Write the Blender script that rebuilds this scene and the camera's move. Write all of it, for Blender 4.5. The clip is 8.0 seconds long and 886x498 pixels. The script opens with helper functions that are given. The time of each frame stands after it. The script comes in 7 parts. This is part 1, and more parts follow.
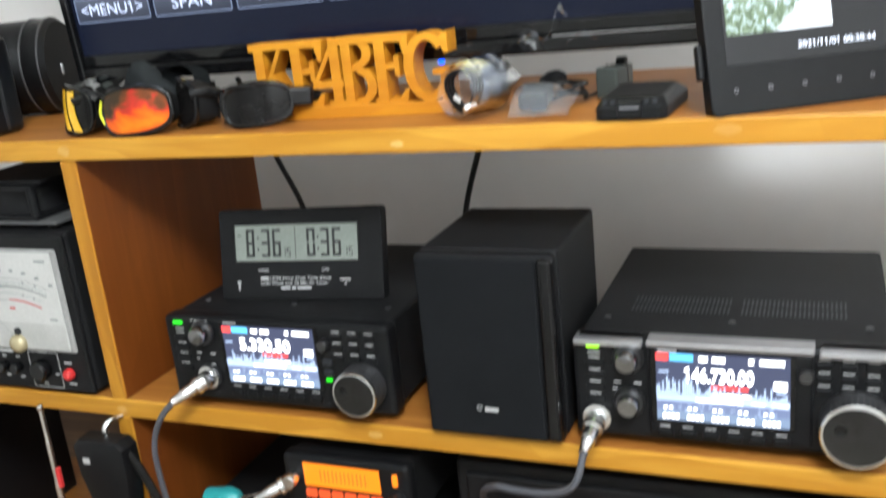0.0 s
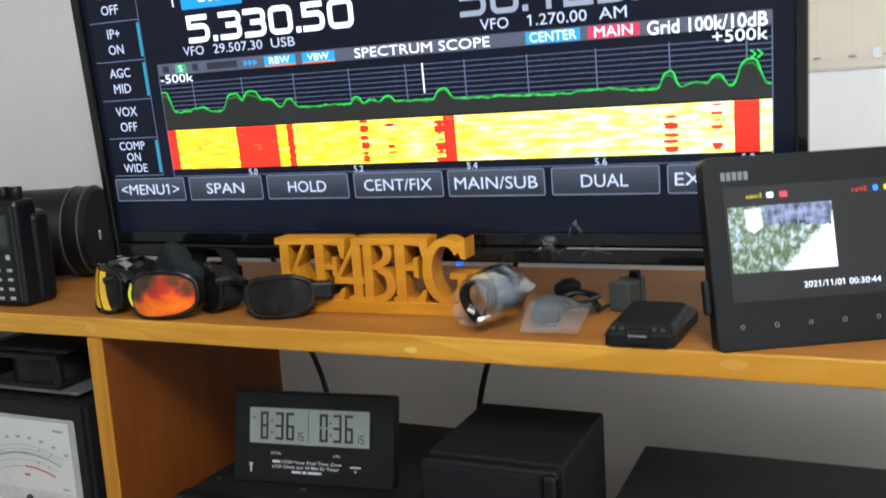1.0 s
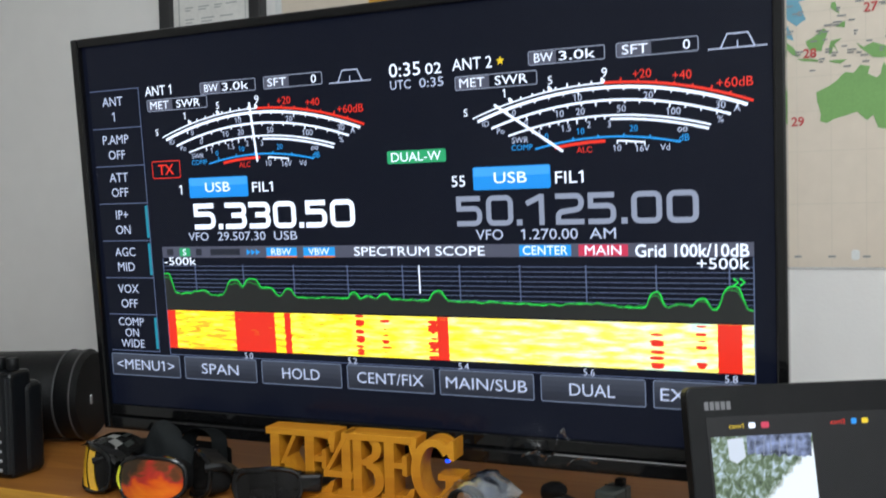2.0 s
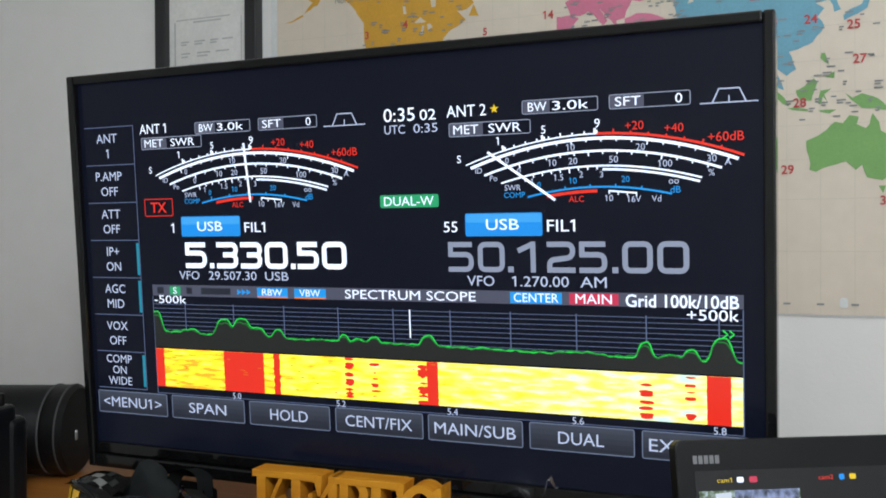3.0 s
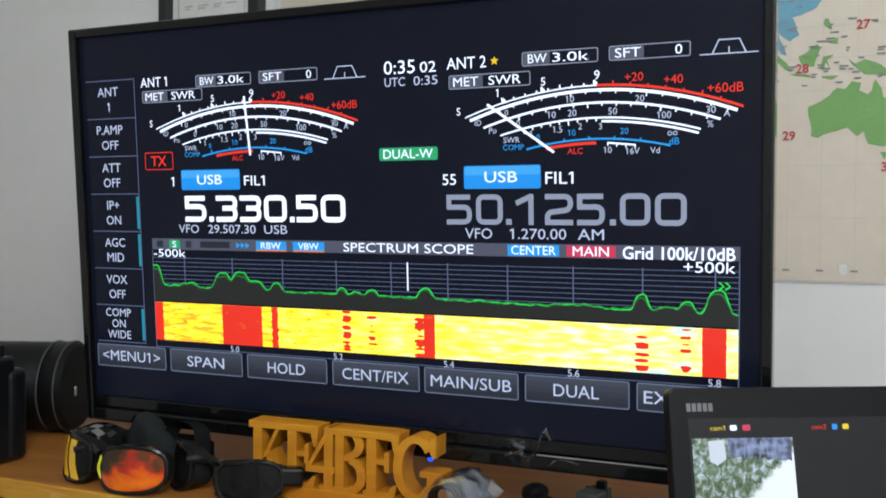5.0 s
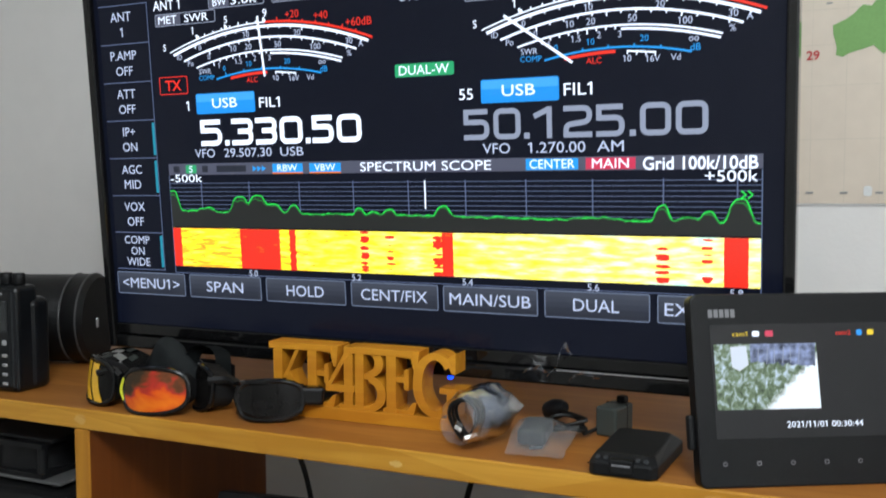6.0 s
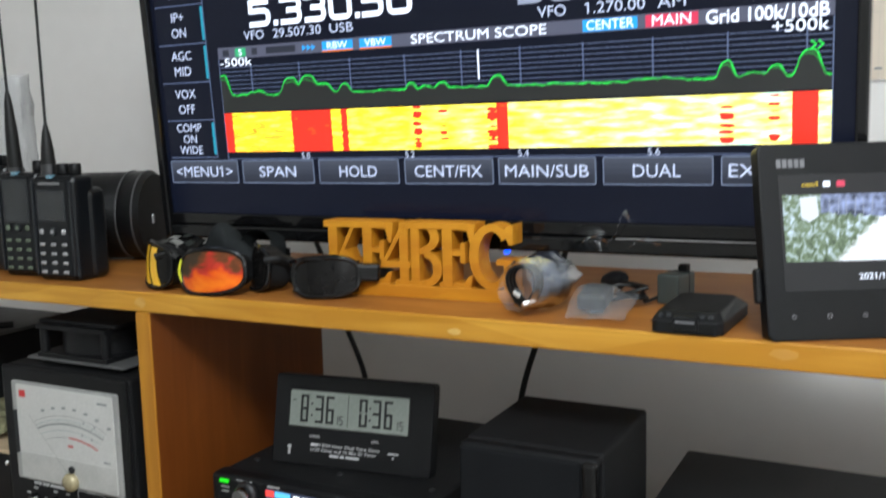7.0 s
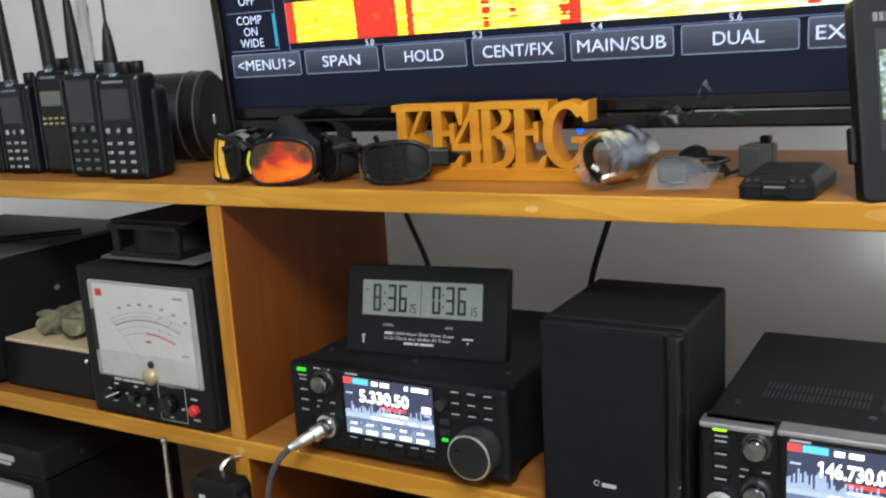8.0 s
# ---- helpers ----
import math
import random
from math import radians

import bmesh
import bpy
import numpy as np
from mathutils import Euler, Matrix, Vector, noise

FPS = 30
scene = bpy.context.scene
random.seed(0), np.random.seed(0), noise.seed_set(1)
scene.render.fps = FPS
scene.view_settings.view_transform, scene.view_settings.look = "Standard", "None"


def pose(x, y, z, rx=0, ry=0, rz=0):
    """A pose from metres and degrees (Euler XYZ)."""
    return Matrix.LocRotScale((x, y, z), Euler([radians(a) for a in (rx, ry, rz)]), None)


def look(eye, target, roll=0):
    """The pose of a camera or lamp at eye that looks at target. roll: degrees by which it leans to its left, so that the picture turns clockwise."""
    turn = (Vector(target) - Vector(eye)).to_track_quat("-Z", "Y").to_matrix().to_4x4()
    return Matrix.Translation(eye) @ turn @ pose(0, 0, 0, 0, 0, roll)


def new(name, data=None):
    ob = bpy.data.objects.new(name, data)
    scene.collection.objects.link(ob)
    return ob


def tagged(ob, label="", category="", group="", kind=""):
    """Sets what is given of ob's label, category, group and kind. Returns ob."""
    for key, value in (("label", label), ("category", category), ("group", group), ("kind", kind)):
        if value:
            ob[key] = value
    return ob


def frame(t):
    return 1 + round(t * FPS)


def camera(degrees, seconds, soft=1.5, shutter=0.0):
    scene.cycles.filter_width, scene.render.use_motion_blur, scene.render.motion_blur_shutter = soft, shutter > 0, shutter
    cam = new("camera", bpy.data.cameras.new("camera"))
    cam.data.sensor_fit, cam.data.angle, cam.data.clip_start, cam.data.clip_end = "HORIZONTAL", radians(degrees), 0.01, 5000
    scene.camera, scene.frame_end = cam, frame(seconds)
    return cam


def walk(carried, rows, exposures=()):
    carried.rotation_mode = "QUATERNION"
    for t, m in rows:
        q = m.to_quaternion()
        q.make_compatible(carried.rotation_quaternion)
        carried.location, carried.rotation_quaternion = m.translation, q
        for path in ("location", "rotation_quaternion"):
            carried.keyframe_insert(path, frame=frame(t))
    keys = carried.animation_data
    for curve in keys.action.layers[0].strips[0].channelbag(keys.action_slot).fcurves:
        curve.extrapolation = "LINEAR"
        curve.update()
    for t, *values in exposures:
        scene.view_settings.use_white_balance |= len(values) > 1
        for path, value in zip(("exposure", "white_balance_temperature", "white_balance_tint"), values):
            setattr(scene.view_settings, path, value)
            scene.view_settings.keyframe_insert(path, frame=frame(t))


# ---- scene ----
cam = camera(51.3, 8.0, soft=1.8, shutter=0.5)
PATH = [
    (0, (0.6710, -0.6610, 1.4360), (-0.0883, 1.0966, 0.8578), -6.00),
    (0.3, (0.6864, -0.6573, 1.4632), (-0.1034, 1.1181, 0.9897), -4.97),
    (0.5, (0.6900, -0.6590, 1.4810), (-0.1228, 1.1265, 1.0921), -4.70),
    (1, (0.6890, -0.6520, 1.5090), (-0.1342, 1.1413, 1.1829), -3.60),
    (1.2, (0.6842, -0.6514, 1.5264), (-0.1290, 1.1490, 1.2152), -3.03),
    (1.5, (0.6940, -0.6630, 1.5470), (-0.1289, 1.1537, 1.3970), -2.20),
    (1.7, (0.6949, -0.6653, 1.5661), (-0.1210, 1.1580, 1.4663), -1.88),
    (2, (0.6940, -0.6660, 1.5860), (-0.1062, 1.1653, 1.5090), -1.30),
    (2.2, (0.6969, -0.6693, 1.5933), (-0.0908, 1.1679, 1.5301), -0.82),
    (3.3, (0.6926, -0.6674, 1.6024), (-0.0860, 1.1749, 1.6088), -0.09),
    (3.5, (0.6940, -0.6680, 1.6030), (-0.0780, 1.1769, 1.6240), -0.10),
    (4, (0.6880, -0.6600, 1.5960), (-0.0819, 1.1858, 1.6110), 0.20),
    (4.2, (0.6902, -0.6619, 1.5843), (-0.0806, 1.1836, 1.5990), -0.46),
    (5.3, (0.6999, -0.6678, 1.5587), (-0.0897, 1.1653, 1.5027), 0.71),
    (5.5, (0.6950, -0.6630, 1.5470), (-0.0973, 1.1678, 1.4827), 0.40),
    (5.8, (0.7009, -0.6611, 1.5424), (-0.1196, 1.1549, 1.4220), 0.19),
    (6, (0.6980, -0.6620, 1.5320), (-0.1241, 1.1527, 1.4007), -0.20),
    (6.2, (0.6984, -0.6577, 1.5282), (-0.1431, 1.1464, 1.3732), -0.44),
    (6.5, (0.6940, -0.6550, 1.5180), (-0.1576, 1.1425, 1.3407), -0.70),
    (6.7, (0.6951, -0.6547, 1.5009), (-0.1858, 1.1280, 1.3076), -0.87),
    (7, (0.6880, -0.6580, 1.4710), (-0.2251, 1.1023, 1.2110), -1.50),
    (7.2, (0.6842, -0.6647, 1.4584), (-0.2341, 1.0907, 1.1840), -1.55),
    (7.5, (0.6810, -0.6680, 1.4390), (-0.2612, 1.0604, 1.0859), -2.50),
    (7.7, (0.6697, -0.6705, 1.4397), (-0.2872, 1.0429, 1.0541), -3.09),
    (8, (0.6600, -0.6690, 1.4350), (-0.3239, 1.0208, 1.0150), -3.50),
]
walk(cam, [(t, look(eye, target, roll)) for t, eye, target, roll in PATH],
     exposures=[(0, 1.02), (0.3, 0.78), (0.5, 0.62), (1, 0.36), (1.5, 0.10), (2, -0.14), (3.5, -0.24), (4, -0.24), (5.5, -0.16), (6, -0.05), (6.5, 0.08), (7, 0.3), (7.5, 0.42), (8, 0.48)])

# ---- light ----
scene.view_settings.exposure = 0.0
world = bpy.data.worlds.new("room_dark")
scene.world = world
world.use_nodes = True
world.node_tree.nodes["Background"].inputs[0].default_value = (0.9, 0.95, 1.0, 1)
world.node_tree.nodes["Background"].inputs[1].default_value = 0.02


def bowl_lamp(name, place, radius, watts, colour):
    data = bpy.data.lights.new(name, "POINT")
    data.shadow_soft_size, data.energy, data.color = radius, watts, colour
    ob = new(name, data)
    ob.matrix_world = pose(*place)
    return ob


bowl_lamp("ceiling_lamp", (0.92, -1.02, 2.27), 0.14, 44, (0.920, 1.0, 1.05))

# ---- materials ----
def mat(name, colour, rough=0.5, metal=0.0, var=0.12, scale=40.0, bump=0.0, bump_scale=300.0, spec=0.5, coat=0.0, stretch=(1, 1, 1), emit=0.0, emit_colour=None, fine=0.06):
    m = bpy.data.materials.new(name)
    m.use_nodes = True
    nt = m.node_tree
    b = nt.nodes["Principled BSDF"]
    b.inputs["Roughness"].default_value = rough
    b.inputs["Metallic"].default_value = metal
    b.inputs["Specular IOR Level"].default_value = spec
    b.inputs["Coat Weight"].default_value = coat
    co = nt.nodes.new("ShaderNodeTexCoord")
    mp = nt.nodes.new("ShaderNodeMapping")
    mp.inputs["Scale"].default_value = stretch
    nt.links.new(co.outputs["Object"], mp.inputs["Vector"])
    total = None
    for sc, amount in ((scale, var), (scale * 9, fine)):
        n = nt.nodes.new("ShaderNodeTexNoise")
        n.inputs["Scale"].default_value = sc
        n.inputs["Detail"].default_value = 4
        nt.links.new(mp.outputs[0], n.inputs["Vector"])
        r = nt.nodes.new("ShaderNodeMapRange")
        r.inputs["From Min"].default_value, r.inputs["From Max"].default_value = 0.25, 0.75
        r.inputs["To Min"].default_value, r.inputs["To Max"].default_value = 1 - amount, 1 + amount
        nt.links.new(n.outputs["Fac"], r.inputs["Value"])
        if total is None:
            total = r.outputs[0]
        else:
            mu = nt.nodes.new("ShaderNodeMath")
            mu.operation = "MULTIPLY"
            nt.links.new(total, mu.inputs[0])
            nt.links.new(r.outputs[0], mu.inputs[1])
            total = mu.outputs[0]
    vm = nt.nodes.new("ShaderNodeVectorMath")
    vm.operation = "SCALE"
    vm.inputs[0].default_value = colour
    nt.links.new(total, vm.inputs["Scale"])
    nt.links.new(vm.outputs[0], b.inputs["Base Color"])
    if emit:
        b.inputs["Emission Strength"].default_value = emit
        b.inputs["Emission Color"].default_value = (*(emit_colour or colour), 1)
    if bump:
        n = nt.nodes.new("ShaderNodeTexNoise")
        n.inputs["Scale"].default_value = bump_scale
        n.inputs["Detail"].default_value = 3
        nt.links.new(mp.outputs[0], n.inputs["Vector"])
        bp = nt.nodes.new("ShaderNodeBump")
        bp.inputs["Strength"].default_value = bump
        bp.inputs["Distance"].default_value = 0.001
        nt.links.new(n.outputs["Fac"], bp.inputs["Height"])
        nt.links.new(bp.outputs[0], b.inputs["Normal"])
    return m


def glow(name, colour, strength=1.0):
    """A lit display element: dark glossy base that gives off its colour."""
    m = bpy.data.materials.new(name)
    m.use_nodes = True
    b = m.node_tree.nodes["Principled BSDF"]
    b.inputs["Base Color"].default_value = (0.01, 0.01, 0.01, 1)
    b.inputs["Roughness"].default_value = 0.3
    b.inputs["Emission Color"].default_value = (*colour, 1)
    b.inputs["Emission Strength"].default_value = strength
    return m


def wood(name, light, dark, along="X", rough=0.42, piece=0.33):
    """Stained pine: long grain, growth rings, knots, and glued pieces of uneven tone."""
    m = bpy.data.materials.new(name)
    m.use_nodes = True
    nt = m.node_tree
    b = nt.nodes["Principled BSDF"]
    co = nt.nodes.new("ShaderNodeTexCoord")
    mp = nt.nodes.new("ShaderNodeMapping")
    mp.inputs["Scale"].default_value = {"X": (3, 60, 60), "Y": (60, 3, 60), "Z": (60, 60, 3)}[along]
    nt.links.new(co.outputs["Object"], mp.inputs["Vector"])
    grain = nt.nodes.new("ShaderNodeTexNoise")
    grain.inputs["Scale"].default_value, grain.inputs["Detail"].default_value, grain.inputs["Distortion"].default_value = 1.3, 6, 0.6
    nt.links.new(mp.outputs[0], grain.inputs["Vector"])
    mp2 = nt.nodes.new("ShaderNodeMapping")
    mp2.inputs["Scale"].default_value = {"X": (1 / piece, 16, 16), "Y": (16, 1 / piece, 16), "Z": (16, 16, 1 / piece)}[along]
    nt.links.new(co.outputs["Object"], mp2.inputs["Vector"])
    vor = nt.nodes.new("ShaderNodeTexVoronoi")
    vor.inputs["Scale"].default_value = 1.6
    nt.links.new(mp2.outputs[0], vor.inputs["Vector"])
    sep = nt.nodes.new("ShaderNodeSeparateColor")
    nt.links.new(vor.outputs["Color"], sep.inputs[0])
    mp3 = nt.nodes.new("ShaderNodeMapping")
    mp3.inputs["Scale"].default_value = {"X": (5, 14, 14), "Y": (14, 5, 14), "Z": (14, 14, 5)}[along]
    nt.links.new(co.outputs["Object"], mp3.inputs["Vector"])
    blot = nt.nodes.new("ShaderNodeTexNoise")
    blot.inputs["Scale"].default_value, blot.inputs["Detail"].default_value = 1.5, 2
    nt.links.new(mp3.outputs[0], blot.inputs["Vector"])
    a1 = nt.nodes.new("ShaderNodeMath")
    a1.operation = "MULTIPLY_ADD"
    nt.links.new(sep.outputs[0], a1.inputs[0])
    a1.inputs[1].default_value = 0.35
    nt.links.new(grain.outputs["Fac"], a1.inputs[2])
    a2 = nt.nodes.new("ShaderNodeMath")
    a2.operation = "MULTIPLY_ADD"
    nt.links.new(blot.outputs["Fac"], a2.inputs[0])
    a2.inputs[1].default_value = 0.5
    nt.links.new(a1.outputs[0], a2.inputs[2])
    ramp = nt.nodes.new("ShaderNodeValToRGB")
    ramp.color_ramp.elements[0].position, ramp.color_ramp.elements[1].position = 0.62, 1.12
    ramp.color_ramp.elements[0].color, ramp.color_ramp.elements[1].color = (*light, 1), (*dark, 1)
    nt.links.new(a2.outputs[0], ramp.inputs[0])
    nt.links.new(ramp.outputs[0], b.inputs["Base Color"])
    b.inputs["Roughness"].default_value = rough
    b.inputs["Specular IOR Level"].default_value = 0.3
    b.inputs["Coat Weight"].default_value = 0.04
    b.inputs["Coat Roughness"].default_value = 0.35
    bp = nt.nodes.new("ShaderNodeBump")
    bp.inputs["Strength"].default_value, bp.inputs["Distance"].default_value = 0.15, 0.0006
    nt.links.new(grain.outputs["Fac"], bp.inputs["Height"])
    nt.links.new(bp.outputs[0], b.inputs["Normal"])
    return m


def clear_film(name, tint=(0.85, 0.88, 0.9), milky=0.15, ior=1.4):
    """Thin crinkled plastic film: mostly see-through, with gloss and a little white scatter."""
    m = bpy.data.materials.new(name)
    m.use_nodes = True
    nt = m.node_tree
    out = nt.nodes["Material Output"]
    nt.nodes.remove(nt.nodes["Principled BSDF"])
    tr, df, gl = (nt.nodes.new("ShaderNodeBsdf" + k) for k in ("Transparent", "Diffuse", "Glossy"))
    tr.inputs[0].default_value = (0.95, 0.96, 0.97, 1)
    df.inputs[0].default_value = (*tint, 1)
    gl.inputs["Roughness"].default_value = 0.09
    noi = nt.nodes.new("ShaderNodeTexNoise")
    noi.inputs["Scale"].default_value, noi.inputs["Detail"].default_value = 90, 5
    bp = nt.nodes.new("ShaderNodeBump")
    bp.inputs["Strength"].default_value, bp.inputs["Distance"].default_value = 0.22, 0.002
    nt.links.new(noi.outputs["Fac"], bp.inputs["Height"])
    nt.links.new(bp.outputs[0], gl.inputs["Normal"])
    m1, m2 = nt.nodes.new("ShaderNodeMixShader"), nt.nodes.new("ShaderNodeMixShader")
    m1.inputs[0].default_value = milky
    nt.links.new(tr.outputs[0], m1.inputs[1])
    nt.links.new(df.outputs[0], m1.inputs[2])
    fr = nt.nodes.new("ShaderNodeFresnel")
    fr.inputs[0].default_value = ior
    nt.links.new(bp.outputs[0], fr.inputs["Normal"])
    nt.links.new(fr.outputs[0], m2.inputs[0])
    nt.links.new(m1.outputs[0], m2.inputs[1])
    nt.links.new(gl.outputs[0], m2.inputs[2])
    nt.links.new(m2.outputs[0], out.inputs[0])
    return m


# Faces set redder than edges; upright faces darker still, their shade in the colour.
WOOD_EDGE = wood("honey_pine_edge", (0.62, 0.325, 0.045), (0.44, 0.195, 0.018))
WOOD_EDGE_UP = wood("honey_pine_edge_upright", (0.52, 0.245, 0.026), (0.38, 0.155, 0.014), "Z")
WOOD_TOP = wood("redder_pine_face", (0.41, 0.172, 0.036), (0.31, 0.112, 0.021), piece=0.5)
WOOD_SIDE_SHADED = wood("shaded_pine_upright", (0.190, 0.053, 0.009), (0.150, 0.039, 0.006), "Z", piece=0.4)
PALE_WOOD = wood("worn_pale_pine", (0.64, 0.40, 0.12), (0.50, 0.25, 0.05), piece=0.1)
SIGN_WOOD = wood("amber_varnished_wood", (0.60, 0.265, 0.016), (0.47, 0.175, 0.009), rough=0.5, piece=0.8)
WALL = mat("grey_white_wall_paint", (0.80, 0.785, 0.765), 0.75, var=0.03, scale=3, bump=0.25, bump_scale=220, fine=0.015)
CEIL = mat("white_ceiling_paint", (0.84, 0.84, 0.83), 0.85, var=0.03, scale=3, bump=0.3, bump_scale=120)
CARPET = mat("beige_carpet", (0.44, 0.40, 0.34), 0.95, var=0.2, scale=12, bump=0.8, bump_scale=400)
DESK = wood("desk_laminate", (0.25, 0.14, 0.07), (0.15, 0.08, 0.04), piece=0.8)
BLACK = mat("black_plastic", (0.0058, 0.0060, 0.0068), 0.45, spec=0.22, var=0.15, scale=60, bump=0.12, bump_scale=900)
BLACK_MATT = mat("matt_black_paint", (0.0078, 0.0080, 0.0086), 0.6, spec=0.22, var=0.18, scale=25, bump=0.25, bump_scale=1200)
BLACK_GLOSS = mat("glossy_black_plastic", (0.005, 0.005, 0.0055), 0.08, spec=0.42, var=0.1, scale=30)
PIPING = mat("dark_grey_piping", (0.06, 0.06, 0.062), 0.4)
GREY_DARK = mat("dark_grey_plastic", (0.018, 0.020, 0.023), 0.42, spec=0.35, var=0.12, scale=50, bump=0.15, bump_scale=900)
GREY_GREEN = mat("grey_green_plastic", (0.040, 0.048, 0.044), 0.4, var=0.12, scale=50)
GRILLE = mat("dark_speaker_cloth", (0.0085, 0.0092, 0.0105), 0.9, spec=0.12, var=0.15, scale=30, bump=0.6, bump_scale=1500)
KEY = mat("grey_key_rubber", (0.16, 0.16, 0.17), 0.5, var=0.1)
KEY_BRIGHT = mat("pale_glossy_key", (0.30, 0.30, 0.31), 0.25, var=0.1)
WHITE_INK = mat("white_print", (0.48, 0.48, 0.48), 0.6, var=0.08)
CHROME = mat("brushed_chrome", (0.80, 0.80, 0.80), 0.24, 1.0, var=0.1, scale=80)
SILVER = mat("silver_trim", (0.44, 0.44, 0.45), 0.36, 0.8, var=0.08)
DARK_CHROME = mat("dark_polished_chrome", (0.30, 0.30, 0.31), 0.12, 1.0, var=0.1, scale=80)
STEEL_DARK = mat("dark_turned_metal", (0.10, 0.10, 0.105), 0.3, 0.9, var=0.1)
RUBBER = mat("black_cable_rubber", (0.008, 0.008, 0.008), 0.5, spec=0.3, var=0.1)
CABLE_GREY = mat("grey_cable_jacket", (0.065, 0.067, 0.078), 0.4, var=0.1)
RED = mat("red_plastic", (0.55, 0.03, 0.03), 0.35, var=0.08)
TEAL = mat("teal_plastic", (0.03, 0.33, 0.33), 0.4, var=0.1)
PAPER = mat("white_paper", (0.74, 0.73, 0.70), 0.8, var=0.04, scale=20)
INK_GREY = mat("grey_ink", (0.24, 0.25, 0.25), 0.8, var=0.1)
INK_TEAL = mat("faded_teal_ink", (0.28, 0.36, 0.36), 0.8, var=0.1)
INK_PALE = mat("pale_grey_ink", (0.46, 0.47, 0.46), 0.8, var=0.1)
FRAME_BLACK = mat("black_picture_frame", (0.02, 0.02, 0.022), 0.35, var=0.1)
SEA = mat("cream_map_paper", (0.66, 0.575, 0.475), 0.6, var=0.05, scale=6, fine=0.03)
MAP_WHITE = mat("map_margin_paper", (0.70, 0.71, 0.70), 0.6, var=0.03)
MAP_ORANGE = mat("map_orange", (0.62, 0.33, 0.035), 0.6, var=0.06, scale=30)
MAP_PINK = mat("map_pink", (0.60, 0.17, 0.27), 0.6, var=0.06, scale=30)
MAP_BLUE = mat("map_blue", (0.13, 0.34, 0.45), 0.6, var=0.06, scale=30)
MAP_GREEN = mat("map_green", (0.17, 0.36, 0.10), 0.6, var=0.06, scale=30)
MAP_RED = mat("map_red_ink", (0.50, 0.06, 0.06), 0.7, var=0.05)
GRID_INK = mat("map_grid_ink", (0.57, 0.51, 0.42), 0.7, var=0.05)
FILM = clear_film("clear_plastic_film", (0.80, 0.86, 0.95), 0.05)
FILM_MILKY = clear_film("milky_plastic_film", (0.66, 0.70, 0.76), 0.12, 1.22)
HANDHELD = mat("blue_black_plastic", (0.0042, 0.0052, 0.0068), 0.30, spec=0.34, var=0.15, scale=60, bump=0.12, bump_scale=900)
LEATHER = mat("black_leather", (0.0055, 0.0055, 0.006), 0.42, spec=0.28, var=0.2, scale=60, bump=0.5, bump_scale=500)
DIAL = mat("white_meter_card", (0.52, 0.52, 0.50), 0.6, var=0.03)
MUD = mat("beige_cork_board", (0.55, 0.42, 0.27), 0.8, var=0.1, scale=120, bump=0.3)
OLIVE = mat("olive_crumpled_cloth", (0.17, 0.165, 0.09), 0.8, var=0.6, scale=70, bump=0.5, bump_scale=200)
LCD = mat("grey_lcd_glass", (0.19, 0.215, 0.19), 0.25, var=0.04, scale=30, coat=0.4)
LCD_INK = mat("lcd_segments", (0.012, 0.014, 0.014), 0.4, var=0.05)


def mirror_lens():
    """Orange mirror lens: noise paints a room reflection, dark brown through red to amber."""
    m = mat("orange_mirror_lens", (0.8, 0.2, 0.02), 0.16, 0.15, spec=0.2)
    nt = m.node_tree
    b = nt.nodes["Principled BSDF"]
    co = nt.nodes.new("ShaderNodeTexCoord")
    mp = nt.nodes.new("ShaderNodeMapping")
    mp.inputs["Scale"].default_value = (0.7, 1, 1.5)
    nt.links.new(co.outputs["Object"], mp.inputs[0])
    n = nt.nodes.new("ShaderNodeTexNoise")
    n.inputs["Scale"].default_value, n.inputs["Detail"].default_value, n.inputs["Distortion"].default_value = 30, 3, 0.3
    nt.links.new(mp.outputs[0], n.inputs["Vector"])
    rp = nt.nodes.new("ShaderNodeValToRGB")
    e = rp.color_ramp.elements
    e[0].position, e[0].color = 0.36, (0.05, 0.032, 0.018, 1)
    e[1].position, e[1].color = 0.72, (0.90, 0.20, 0.012, 1)
    for pos, col in ((0.45, (0.17, 0.05, 0.018, 1)), (0.50, (0.50, 0.035, 0.025, 1)), (0.56, (0.75, 0.095, 0.012, 1))):
        k = e.new(pos)
        k.color = col
    nt.links.new(n.outputs["Fac"], rp.inputs[0])
    nt.links.new(rp.outputs[0], b.inputs["Base Color"])
    return m


def spun_metal(name, colour, rough):
    """Turned metal whose fine rings stretch the highlights."""
    m = mat(name, colour, rough, 1.0, var=0.05)
    nt = m.node_tree
    b = nt.nodes["Principled BSDF"]
    tg = nt.nodes.new("ShaderNodeTangent")
    tg.direction_type, tg.axis = "RADIAL", "Y"
    nt.links.new(tg.outputs[0], b.inputs["Tangent"])
    b.inputs["Anisotropic"].default_value = 0.85
    return m


